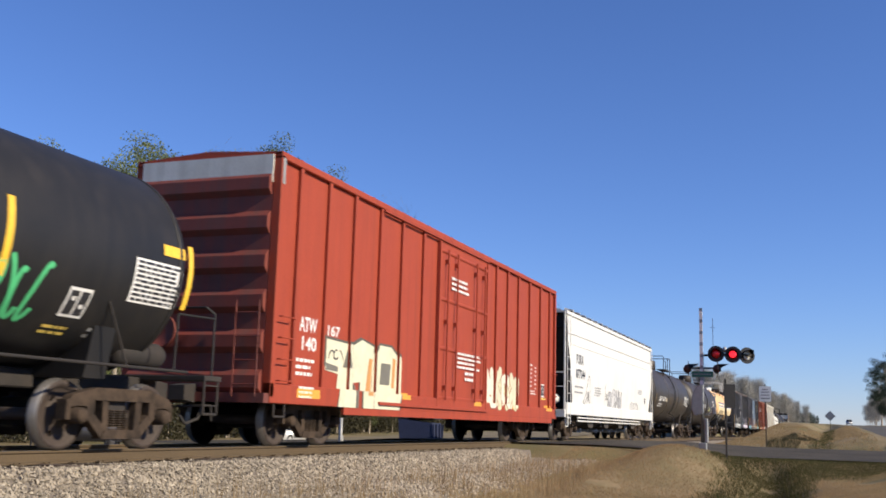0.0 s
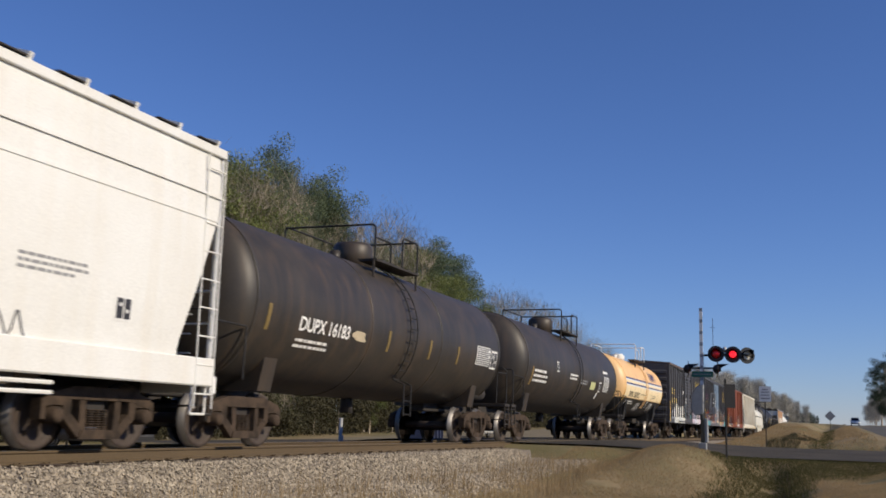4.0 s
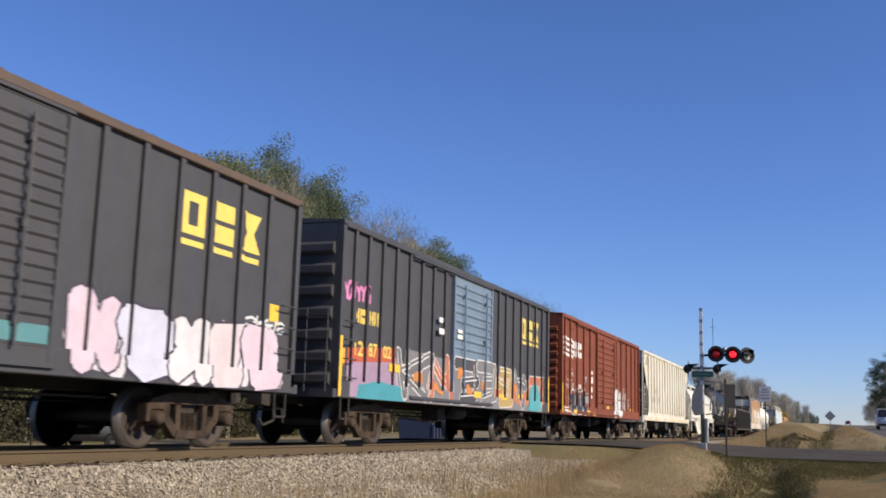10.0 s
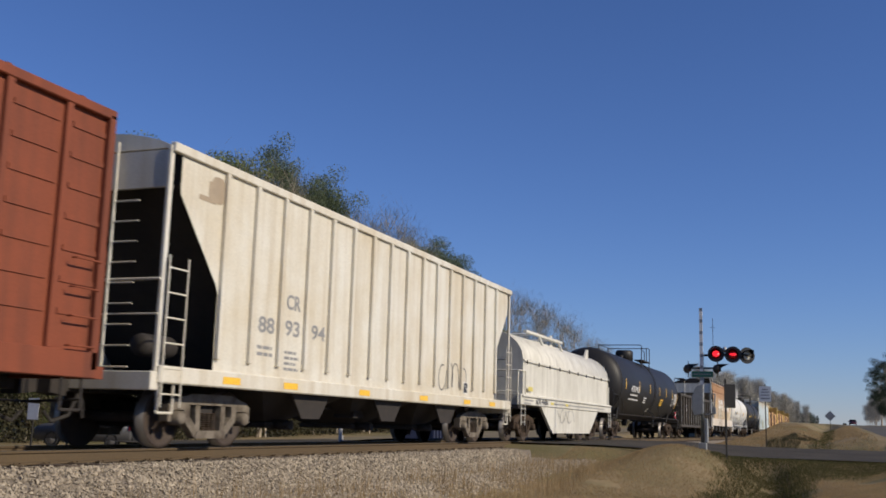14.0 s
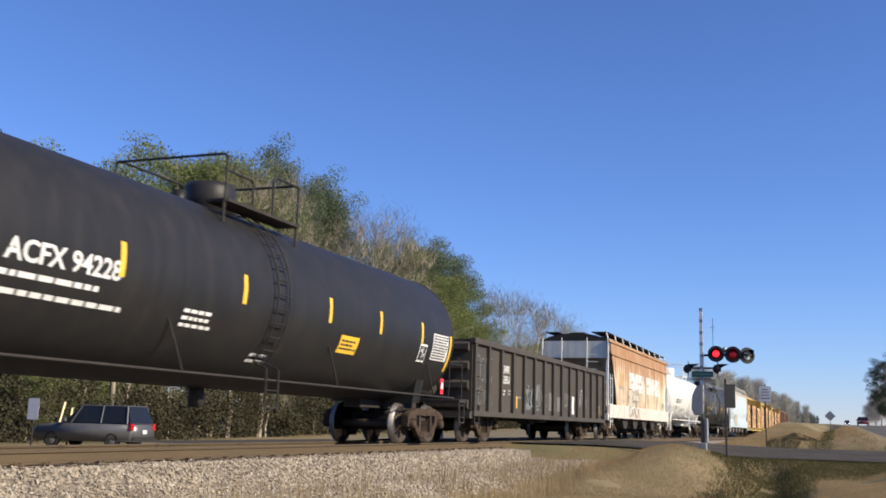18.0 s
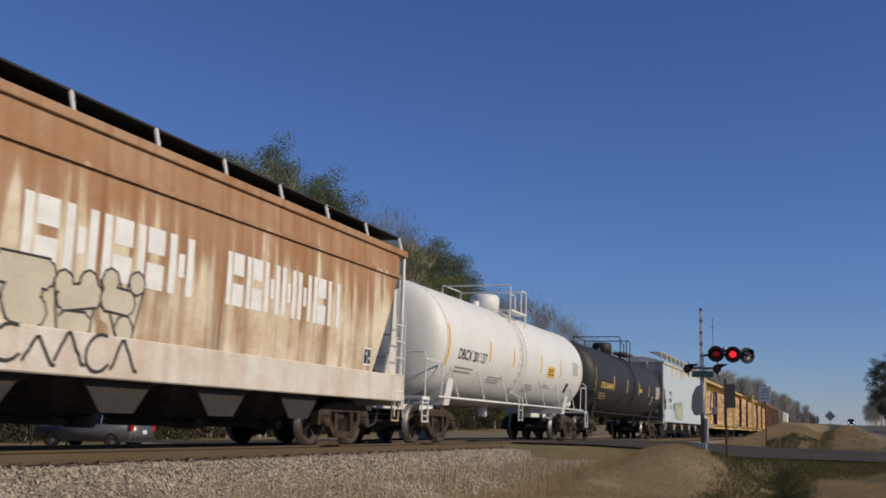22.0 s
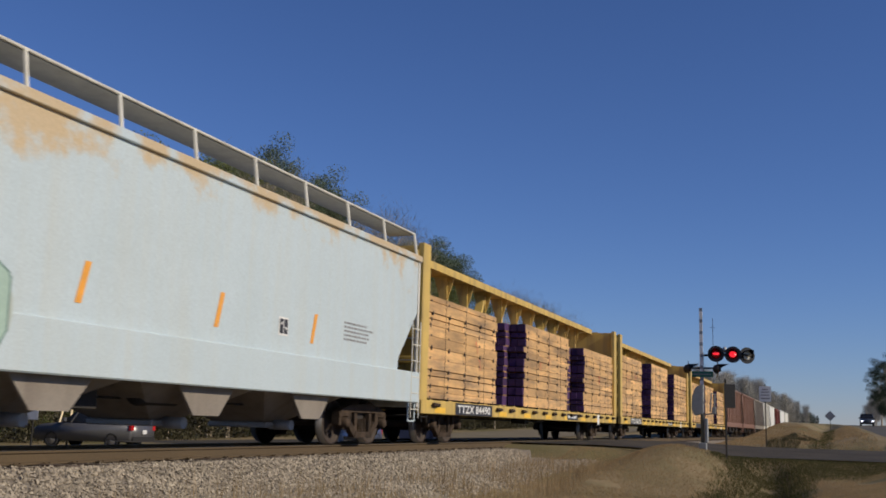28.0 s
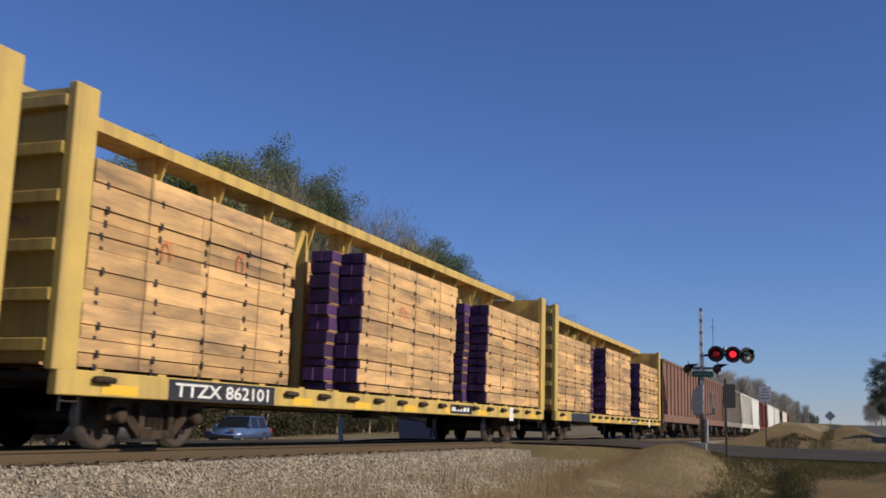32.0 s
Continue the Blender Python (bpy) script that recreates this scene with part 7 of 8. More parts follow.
each("reflector", [rect(-6.75 + 1.87 * k, -6.25 + 1.87 * k, 0.99, 1.10) for k in (0, 1, 2.6, 4.3, 5.9, 7)], M["stripe"], car, flat(-1.53), 0.005, "yellow reflectors")
decal("faded_emblem", [rect(-7.6, -7.15, 3.72, 3.80), rect(-7.35, -7.25, 3.72, 4.05), blob(random.Random(3), -7.1, 3.95, 0.2, 0.22, 12, 0.05)], spray((0.36, 0.29, 0.20)), car, sf, 0.005)
tag(car, 2.6, 1.25, 1.9, 0.75, sf, (0.16, 0.15, 0.14), 63, 6, 0.035)
placard(car, 4.4, 1.25, sf, 0.3)
one("end_panel", M["cream"], car, (-8.33, -8.27, -1.40, 1.40, 3.75, 4.30), label="cream top panel of the car end")

# grey coil car
car, L = coil_car("coil_car", "light grey coil car with a rounded hood", 168.4, 181.7, M["coilgray"])
text("AOK 494581", -5.0, 1.17, 0.18, 1.45, BK, car, flat(-1.51))
tag(car, -2.3, 0.6, 2.6, 0.5, flat(-1.47), (0.36, 0.35, 0.33), 65, 7, 0.04)
decal("notice_panel", [rect(-5.9, -5.4, 1.55, 1.68), rect(-3.2, -2.8, 1.2, 1.28), rect(-1.2, -0.8, 1.2, 1.28)], spray((0.65, 0.55, 0.12)), car, flat(-1.511), 0.004)
lines(-6.3, -5.3, 1.24, 2, 0.06, GY, car, flat(-1.51), 66)
lines(-3.0, 5.5, 1.22, 1, 0.05, GY, car, flat(-1.51), 67)

# clean black tank car
car, L = tank_car("tank_car", "clean black tank car with white lettering and yellow strips", 183.4, 201.7, 1.55, 2.52, M["black"])
sf = round_side(2.52, 1.55)
text("ACFX 94228", -6.2, 2.22, 0.27, 2.05, WH, car, sf)
lines(-6.3, -4.3, 2.02, 1, 0.09, WH, car, sf, 71)
lines(-6.4, -3.9, 1.80, 1, 0.09, WH, car, sf, 72)
strips(car, sf, (-7.6, -4.15, -1.1, 1.9, 4.2, 6.5), 2.28, 2.75)
strips(car, sf, (8.35,), 1.7, 2.6)
yellow_panel(car, 2.5, 1.75, sf, 0.8, 0.36)
placard(car, 6.45, 1.85, sf, 0.42)
data_panel(car, 7.2, 1.95, sf, 1.0, 0.62, 9)
lines(-2.6, -1.8, 1.98, 3, 0.07, WH, car, sf, 73)
lines(-0.3, 0.4, 1.42, 2, 0.08, WH, car, sf, 74)
one("end_marker", spray((0.70, 0.03, 0.04)), car, (7.85, 8.05, -1.50, -1.48, 1.18, 1.55), label="small red and white warning placard")
decal("end_marker_face", [rect(7.88, 8.02, 1.30, 1.45)], WH, car, flat(-1.502), 0.004)

# gondola
car, L = gondola("gondola", "grimy dark gondola with side stakes and chalky tags", 202.9, 219.3, 2.62, M["gon"], 15, sill=0.80)
pg = flat(-1.42)
text("GNRR", -5.52, 1.98, 0.22, 0.66, WH, car, pg)
text("5551", -5.52, 1.68, 0.22, 0.66, WH, car, pg)
lines(-5.7, -5.2, 1.44, 2, 0.06, WH, car, pg, 81)
lines(-5.0, -4.5, 1.46, 2, 0.06, GY, car, pg, 82)
lines(-4.2, -3.6, 1.30, 1, 0.06, GY, car, pg, 83)
for q in (rect(-3.2, -2.6, 0.98, 1.6), rect(-2.2, -1.6, 0.98, 1.75), rect(-0.4, 0.4, 1.0, 1.6), rect(0.7, 1.1, 1.0, 1.5)):
    each("paint_patch", [q], spray((0.155, 0.155, 0.14)), car, pg, 0.004, "chalky grey paint patch")
tag(car, -3.25, 1.0, 0.75, 0.7, pg, (0.26, 0.291, 0.291), 184, 4, 0.06)
tag(car, -3.2, 1.15, 0.65, 0.4, pg, (0.223, 0.26, 0.273), 185, 4, 0.09)
tag(car, -2.25, 1.0, 0.7, 0.8, pg, (0.248, 0.273, 0.273), 186, 4, 0.05)
tag(car, -2.2, 1.0, 0.6, 0.35, pg, (0.236, 0.285, 0.298), 187, 4, 0.08)
tag(car, -1.35, 1.05, 0.6, 0.55, pg, (0.279, 0.279, 0.248), 188, 5, 0.035)
tag(car, -0.4, 1.0, 0.8, 0.6, pg, (0.24, 0.23, 0.19), 189, 4, 0.06)
tag(car, 1.75, 1.15, 0.45, 0.5, pg, (0.34, 0.34, 0.31), 190, 4, 0.03)
tag(car, -7.9, 1.6, 1.4, 0.7, pg, (0.15, 0.17, 0.175), 84, 6, 0.04)
tag(car, -7.9, 0.98, 1.4, 0.5, pg, (0.15, 0.17, 0.175), 85, 8, 0.04)
tag(car, -2.9, 1.05, 1.3, 0.6, pg, (0.42, 0.44, 0.44), 86, 6, 0.03)
decal("white_mark", [[(2.85, 0.95), (3.15, 0.95), (3.12, 1.3), (3.2, 1.55), (2.9, 1.6), (2.8, 1.3)]], WH, car, pg, 0.004)
tag(car, 3.7, 1.2, 0.7, 0.7, pg, (0.6, 0.6, 0.58), 87, 3, 0.03)
placard(car, 4.85, 1.25, pg, 0.28)
strips(car, pg, (-4.1, -0.9, 7.4), 1.0, 1.35)

# rusted hopper
# dull grey slope sheets stand for the shadowed recess below the end panel
car, L, sf = hopper("covered_hopper", "badly rusted white covered hopper with faded block lettering", 220.2, 236.4, 4.18, M["uprust"], "up", M["dimhop"], 4, bulge=0.06, roof_m=M["under"], cut=(3.75, 1.5, 0.42, 1.62), sill_h=0.34)
blocks(-3.5, 2.20, 3.55, 0.86, 5, WH, car, sf, 11, 0.2, "emblem_block", "faded white block lettering")
blocks(0.85, 2.22, 4.0, 0.84, 7, WH, car, sf, 12, 0.2, "emblem_block", "faded white block lettering")
lines(-6.1, -5.1, 2.22, 1, 0.14, GY, car, sf, 91)
graffiti(car, -3.7, -1.1, 1.42, 2.35, sf, [(0.56, 0.50, 0.38)], (0.03, 0.028, 0.025), 92, 3, "black outlined sprayed shapes on rusty paint", (0.60, 0.52, 0.38), 0.035, weight=0.34)
tag(car, -3.8, 1.0, 2.6, 0.5, flat(-1.535), (0.04, 0.035, 0.03), 93, 7, 0.045)
tag(car, -5.2, 1.6, 1.4, 0.5, sf, (0.25, 0.2, 0.16), 94, 5, 0.03)
each("paint_patch", [[(-6.2, 2.2), (-5.2, 2.2), (-5.1, 2.9), (-6.1, 2.95)]], spray((0.48, 0.31, 0.12)), car, sf, 0.004, "yellowed paint patch")
placard(car, 6.0, 1.6, sf, 0.36)
one("side_crease", M["uprust"], car, (-7.7, 7.7, -1.545, -1.52, 3.58, 3.64))
for x, sd in ((-8.1, 1), (8.1, -1)):
    one("end_panel", M["coilgray"], car, (min(x + sd * 0.06, x + sd * 0.10), max(x + sd * 0.06, x + sd * 0.10), -1.36, 1.36, 3.42, 4.14), label="pale grey top panel of the car end")
    bm = B()
    plate(bm, [(x + sd * 0.10, 1.2), (x + sd * 0.80, 1.2), (x + sd * 0.42, 2.2), (x + sd * 0.34, 3.35), (x + sd * 0.22, 3.35)][::sd], -1.36, -1.31)
    part("end_brace", bm, M["coilgray"], car, "white tapered end brace")
M["uplow"] = mat("dirty_white_sill", (0.66, 0.62, 0.54), 0.65, second=(0.42, 0.28, 0.16), scale=1.3, streak=(0.36, 0.2, 0.1), streak_amount=0.4)
for o in car.children:
    if o.name.startswith("side_sill"):
        o.data.materials[0] = M["uplow"]

# white tank car
car, L = tank_car("tank_car", "clean white tank car with black lettering", 238.5, 254.1, 1.5, 2.55, M["white"], frame_m=M["white"], walkway=1.7, lad=-0.8)
sf = round_side(2.55, 1.5)
text("DBCX 201137", -6.3, 2.12, 0.28, 2.25, BK, car, sf)
lines(-6.3, -4.6, 1.86, 2, 0.07, GY, car, sf, 101)
strips(car, sf, (-7.05, 7.1), 1.9, 2.95)
strips(car, sf, (-3.8, -1.55, 1.5, 4.0), 2.2, 2.75)
yellow_panel(car, 2.35, 2.1, sf, 0.85, 0.36)
lines(-3.5, -2.2, 1.75, 3, 0.05, GY, car, sf, 102)
lines(0.2, 1.5, 1.7, 4, 0.05, GY, car, sf, 103)
lines(2.2, 3.2, 1.78, 2, 0.05, GY, car, sf, 104)
lines(5.7, 6.7, 2.75, 6, 0.05, GY, car, sf, 105)
placard(car, 5.1, 1.65, sf, 0.36, BK)

# dark tank car with yellow lettering
M["grimeblack"] = mat("faded_black_tank_paint", (0.027, 0.027, 0.028), 0.55, spec=0.3, second=(0.04, 0.038, 0.035), amount=0.7, scale=1.0, streak=(0.02, 0.018, 0.016), streak_amount=0.5, bump=0.05)
car, L = tank_car("tank_car", "dark tank car with yellow lettering", 255.4, 272.6, 1.5, 2.5, M["grimeblack"], band=True)
sf = round_side(2.5, 1.5)
text("UTLX 661649", -7.0, 2.12, 0.25, 2.3, YL, car, sf)
lines(-7.0, -5.4, 1.86, 3, 0.07, spray((0.35, 0.26, 0.08)), car, sf, 111)
strips(car, sf, (-8.0, 8.0), 1.9, 2.9)
strips(car, sf, (-4.45, -1.4, 1.6, 4.4), 2.1, 2.7)
yellow_panel(car, 1.75, 2.25, sf, 0.7, 0.16)
placard(car, 5.4, 1.75, sf, 0.4)
data_panel(car, 6.6, 2.1, sf, 1.0, 0.6, 12)

# pale blue hopper
car, L, sf = hopper("covered_hopper", "pale blue covered hopper with rust along its top", 273.35, 293.0, 4.22, M["paleblue"], "flat", M["coilgray"], 4, bay_m=M["dimhop"], roof_m=M["coilgray"], cut=(2.95, 1.85, 0.14, 1.15), sill_h=0.46, lift=0.58)
text("WLPX", -7.65, 2.45, 0.26, 1.0, BK, car, sf)
text("10185", -7.75, 2.06, 0.25, 1.0, BK, car, sf)
lines(-7.8, -6.4, 1.86, 3, 0.06, GY, car, sf, 121)
graffiti(car, -5.9, -2.7, 1.1, 2.2, flat(-1.531), [(0.36, 0.48, 0.40), (0.56, 0.36, 0.22), (0.44, 0.50, 0.42), (0.56, 0.42, 0.28)], (0.14, 0.22, 0.19), 123, 5, "green and orange sprayed lettering", (0.46, 0.50, 0.44), 0.03, weight=0.34)
tag(car, -7.0, 1.2, 1.6, 0.7, flat(-1.531), (0.30, 0.40, 0.46), 124, 8, 0.03)
for x in (-8.1, -1.5, 1.6, 4.7):
    decal("reflector_strip", [[(x - 0.06, 1.85), (x + 0.06, 1.85), (x + 0.2, 2.4), (x + 0.08, 2.4)]], M["orange"], car, sf, 0.006)
placard(car, 3.5, 1.9, sf, 0.32)
lines(6.0, 7.4, 2.35, 5, 0.05, GY, car, sf, 125)
each("marker", [rect(-3.4, -3.0, 1.2, 1.34)], M["stripe"], car, flat(-1.531), 0.004)

# three centrebeam cars with lumber
for s0, h1, seed, mark in ((293.2, 3.5, 1, "TTZX 84490"), (316.7, 3.78, 2, "TTZX 862101"), (340.6, 3.7, 3, "")):
    car, L = centrebeam("centrebeam_car", "yellow centrebeam flatcar loaded with lumber", s0, s0 + 22.4,
                        [(-10.75, -5.4, 12, h1, False), (-2.5, 3.0, 11, h1 + 0.12, True), (5.55, 11.0, 11, h1, True)], seed)
    decal("number_field", [rect(-8.95, -6.0, 0.71, 1.0)], BK, car, flat(-1.50), 0.006, "black number field on the sill")
    if mark:
        text(mark, -8.8, 0.76, 0.20, 2.6, WH, car, flat(-1.50), 0.011)
    decal("notice_panel", [rect(2.5, 4.1, 0.74, 0.96)], BK, car, flat(-1.50), 0.007)
    lines(2.6, 4.0, 0.80, 1, 0.12, WH, car, flat(-1.507), 131)
    decal("placard", [rect(7.4, 7.8, 0.62, 1.0)], WH, car, flat(-1.502), 0.007)

# the tail of the train, seen only far off
FP = [-6.6, -5.4, -4.2, -3.0, 3.0, 4.2, 5.4, 6.6]
for tone, words, s0, s1, ribs in (("rusthop", "rust-streaked brown covered hopper", 364.2, 380.0, 9), ("rusthop", "dull brown covered hopper behind another", 381.2, 397.0, 9),
                                  ("dimhop", "dull grey covered hopper with upright ribs", 398.2, 413.4, 12), ("coilgray", "pale grey covered hopper with upright ribs", 414.8, 428.2, 10),
                                  ("white", "short white covered hopper far down the train", 429.2, 441.4, 0)):
    hopper("covered_hopper", words, s0, s1, 4.35, M[tone], "ribbed", M["under"], 3, ribs=ribs, rail=False, cut=(3.7, 2.0, 0.2, 1.3))
boxcar("boxcar", "dark oxide boxcar far down the train", 442.8, 457.6, 4.3, M["red_dark"], M["red_dark"], FP, (-1.8, 1.8), end_ribs=6, door_ribs=(6, M["red_dark"]))
hopper("covered_hopper", "white covered hopper far down the train", 459.0, 474.6, 4.4, M["white"], "smooth", M["under"], 3, rail=False)
hopper("covered_hopper", "grey covered hopper far down the train", 475.8, 491.4, 4.4, M["coilgray"], "smooth", M["under"], 3, rail=False)
tank_car("tank_car", "small black tank car far down the train", 493.0, 501.4, 1.4, 2.5, M["dusty"])
hopper("covered_hopper", "cream covered hopper far down the train", 503.0, 521.0, 4.4, M["cream"], "smooth", M["under"], 3, rail=False)
boxcar("boxcar", "red boxcar far down the train", 522.5, 538.0, 4.3, M["red"], M["red"], FP, (-1.8, 1.8), end_ribs=6, door_ribs=(6, M["red"]))


# ---------------------------------------------------------------- crossing signal and signs
LAMPS = []


def flasher(parent, at, lit, lens=None):
    """Round black backing, deep hood, red lens; a glowing disc behind the lens turns to and fro."""
    bm = B()
    lathe(bm, [(0.0, 0.26), (0.012, 0.26), (0.012, 0.15), (0.10, 0.13), (0.16, 0.05)], 24, "y")
    lamp = part("lamp_backing", bm, M["matteblack"], parent, "round black lamp backing", at)
    bm = B()
    n = 16
    for i in range(n):
        a0, a1 = math.pi * (-0.15 + 1.3 * i / n), math.pi * (-0.15 + 1.3 * (i + 1) / n)
        ln = lambda a: 0.34 * max(0.25, math.sin(max(0, min(math.pi, a))))
        q = [(0.165 * math.cos(a0), 0, 0.165 * math.sin(a0)), (0.165 * math.cos(a1), 0, 0.165 * math.sin(a1)),
             (0.172 * math.cos(a1), -ln(a1), 0.172 * math.sin(a1)), (0.172 * math.cos(a0), -ln(a0), 0.172 * math.sin(a0))]
        bm.faces.new([bm.verts.new(p) for p in q])
    bmesh.ops.solidify(bm, geom=bm.faces[:], thickness=0.006)
    part("hood", bm, M["matteblack"], lamp)
    bm = B()
    lathe(bm, [(-0.005, 0.155), (-0.02, 0.12), (-0.028, 0.06), (-0.03, 0.0001)], 24, "y")
    part("lens", bm, lens or M["redlens"], lamp, "round signal lens")
    if lit is not None:
        bm = B()
        lathe(bm, [(-0.0008, 0.0001), (-0.0008, 0.105), (0.0008, 0.105), (0.0008, 0.0001)], 20, "y")
        disc = part("glow_disc", bm, [M["redlit"]], lamp, "glowing red signal light", pose(0, -0.09, 0))
        LAMPS.append((disc, lit))
    return lamp


sig = thing("crossing_signal", "galvanised railway crossing signal with red flashing lamps and striped gate arm", "crossing signal", at=pose(33.6, 3.93, 0.02))
bm = B()
tube(bm, (0, 0, 0.1), (0, 0, 2.95), 0.062, 14)
part("mast", bm, M["dullsteel"], sig)
bm = B()
box(bm, -0.12, 0.12, -0.12, 0.12, -0.6, 0.10, 0.02)
box(bm, -0.09, 0.09, -0.17, -0.06, 0.10, 0.86, 0.02)
part("base", bm, M["sign_back"], sig)
arm = B()
for k in range(9):
    z0 = 1.05 + k * 0.37
    box(arm, -0.10, -0.055, -0.05, 0.05, z0, z0 + 0.26, mi=0)
    box(arm, -0.10, -0.055, -0.05, 0.05, z0 + 0.26, z0 + 0.37, mi=1)
part("gate_arm", arm, [M["sign_white"], M["sign_back"]], sig, "raised gate arm in light and dark bands")
bm = B()
prism(bm, [(-0.04, 1.00), (0.24, 0.94), (0.33, 1.15), (0.31, 1.55), (0.18, 1.86), (-0.04, 1.94)], -0.15, 0.15)
bmesh.ops.bevel(bm, geom=bm.edges[:], offset=0.03, segments=2, affect="EDGES")
part("gate_mechanism", bm, M["sign_back"], sig, "grey rounded gate motor case")
bm = B()
pipe(bm, [(0.0, -0.10, 0.98), (0.0, -0.36, 1.02), (0.0, -0.40, 1.62), (0.0, -0.28, 1.66), (0.0, -0.24, 1.10)], 0.02)
box(bm, -0.05, 0.05, -0.42, -0.30, 1.00, 1.22, 0.01)
part("counterweight", bm, M["sign_back"], sig, "white counterweight frame of the gate")
bm = B()
tube(bm, (0.0, 0, 2.86), (0, -1.55, 2.86), 0.035, 10)
tube(bm, (0.0, 0.45, 2.45), (0, -0.45, 2.45), 0.03, 10)
part("crossarm", bm, M["post"], sig)
turn_back = pose(0, 0, 0, 0, 0, -86)
flasher(sig, pose(-0.09, -0.46, 2.90) @ turn_back, 1)
flasher(sig, pose(-0.09, -0.98, 2.88) @ turn_back, 0)
flasher(sig, pose(0.06, -1.40, 2.86) @ pose(0, 0, 0, 0, 0, -60), None, M["coilgray"])
flasher(sig, pose(0.0, 0.42, 2.42) @ pose(0, 0, 0, 0, 0, 10), None)
flasher(sig, pose(0.0, -0.50, 2.42) @ pose(0, 0, 0, 0, 0, 10), None)
bm = B()
lathe(bm, [(0.0, 0.09), (0.10, 0.08), (0.16, 0.03), (0.17, 0.0001)], 16, "z", (0, -0.72, 2.97))
part("bell", bm, M["alu"], sig, "grey signal bell")
bm = B()
tube(bm, (0, -0.36, 2.9), (0, -0.36, 4.05), 0.008, 6)
tube(bm, (0, -0.28, 3.75), (0, -0.44, 3.75), 0.006, 6)
part("aerial", bm, M["post"], sig)
one("name_board", M["sign_green"], sig, (-0.12, -0.10, -0.36, 0.30, 2.16, 2.34), bevel=0.004, label="small green street name board")
bm = B()
for k in range(7):
    box(bm, -0.124, -0.120, 0.24 - k * 0.08 - 0.05, 0.24 - k * 0.08, 2.23, 2.27)
part("lettering_bar", bm, M["letter_gray"], sig)


def post_sign(name, label, x, y, z, h, outline, face, bars=(), tilt=0, post=0.035):
    t = thing(name, label, "sign", at=pose(x, y, z, 0, 0, tilt))
    bm = B()
    box(bm, -post, post, -post * 0.7, post * 0.7, -0.3, h, 0.006)
    part("post", bm, M["post"], t)
    bm = B()
    n = len(outline)
    a = [bm.verts.new((-post - 0.008, -p, q)) for p, q in outline]
    b = [bm.verts.new((-post - 0.002, -p, q)) for p, q in outline]
    bm.faces.new(a)
    bm.faces.new(b[::-1])
    for i in range(n):
        bm.faces.new((a[i], b[i], b[(i + 1) % n], a[(i + 1) % n]))
    bmesh.ops.recalc_face_normals(bm, faces=bm.faces[:])
    part("panel", bm, face, t)
    for p0, p1, q0, q1 in bars:
        one("lettering_bar", M["letter_gray"], t, (-post - 0.013, -post - 0.009, -p1, -p0, q0, q1))
    return t


octo = [(0.33 * math.cos(radians(22.5 + 45 * k)), 1.82 + 0.33 * math.sin(radians(22.5 + 45 * k))) for k in range(8)]
post_sign("road_sign", "dark steel post with the grey back of a road sign", 31.6, 3.02, -0.32, 2.36, [(-0.05, 1.5), (0.28, 1.5), (0.28, 2.2), (-0.05, 2.2)], M["post"], tilt=20)
post_sign("notice_sign", "white rectangular notice sign with black lines on a post", 51.0, 3.05, -0.14, 2.9, [(-0.27, 2.08), (0.27, 2.08), (0.27, 2.80), (-0.27, 2.80)], M["sign_white"],
          [(-0.14, 0.14, 2.62, 2.67), (-0.18, 0.18, 2.50, 2.55), (-0.18, 0.18, 2.36, 2.41), (-0.2, 0.2, 2.20, 2.26)])
post_sign("warning_sign", "diamond road sign beside the highway, seen dull and grey", 128.0, 0.5, ground_z(128, 0.5), 2.2, [(0, 1.10), (0.60, 1.70), (0, 2.30), (-0.60, 1.70)], M["sign_back"])
post_sign("yard_sign", "small white sign on a post behind the railway", 33.0, 30.2, -0.9, 1.9, [(-0.28, 1.1), (0.28, 1.1), (0.28, 1.95), (-0.28, 1.95)], M["sign_white"])

for x0, z0, x1, z1 in ((35.24, -0.95, 35.70, 0.96), (36.1, -0.95, 36.17, 0.73)):
    gd = thing("guy_guard", "pale yellow plastic guard on a leaning guy wire", "guy guard", "guy guards of the utility pole")
    bm = B()
    tube(bm, (x0 - 0.12, 31, z0), (x1, 31, z1), 0.045, 8)
    part("sleeve", bm, M["palefield"], gd)

cab = thing("utility_pedestal", "galvanised utility pedestal on a post behind the track", "utility box", at=pose(34.6, 17.2, -0.95))
bm = B()
tube(bm, (0, 0, -0.1), (0, 0, 1.55), 0.07, 10)
tube(bm, (0.14, 0, -0.1), (0.14, 0, 0.9), 0.05, 10)
part("post", bm, M["alu"], cab)
bm = B()
box(bm, -0.22, 0.22, -0.18, 0.18, 0.05, 0.55, 0.02)
part("case", bm, M["alu"], cab)
M["bluebin"] = mat("blue_bin_paint", (0.03, 0.038, 0.085), 0.6, scale=3)
bn = thing("dumpster", "dark blue steel dumpster behind the railway", "dumpster", at=pose(52, 21.0, -0.75, 0, 0, 8))
bm = B()
prism(bm, [(-0.9, 0.15), (0.9, 0.15), (1.0, 1.45), (-0.85, 1.25)], -1.1, 1.1)
part("body", bm, M["bluebin"], bn)
for dx in (-1.13, -0.4, 0.4, 1.06):
    one("rib", M["bluebin"], bn, (dx, dx + 0.07, -0.98, -0.88, 0.2, 1.2))
one("lid", M["matteblack"], bn, (-1.12, 1.12, -0.9, 1.0, 1.46, 1.52))
one("skid", M["under"], bn, (-1.0, 1.0, -0.8, -0.6, -0.3, 0.15), (-1.0, 1.0, 0.6, 0.8, -0.3, 0.15))


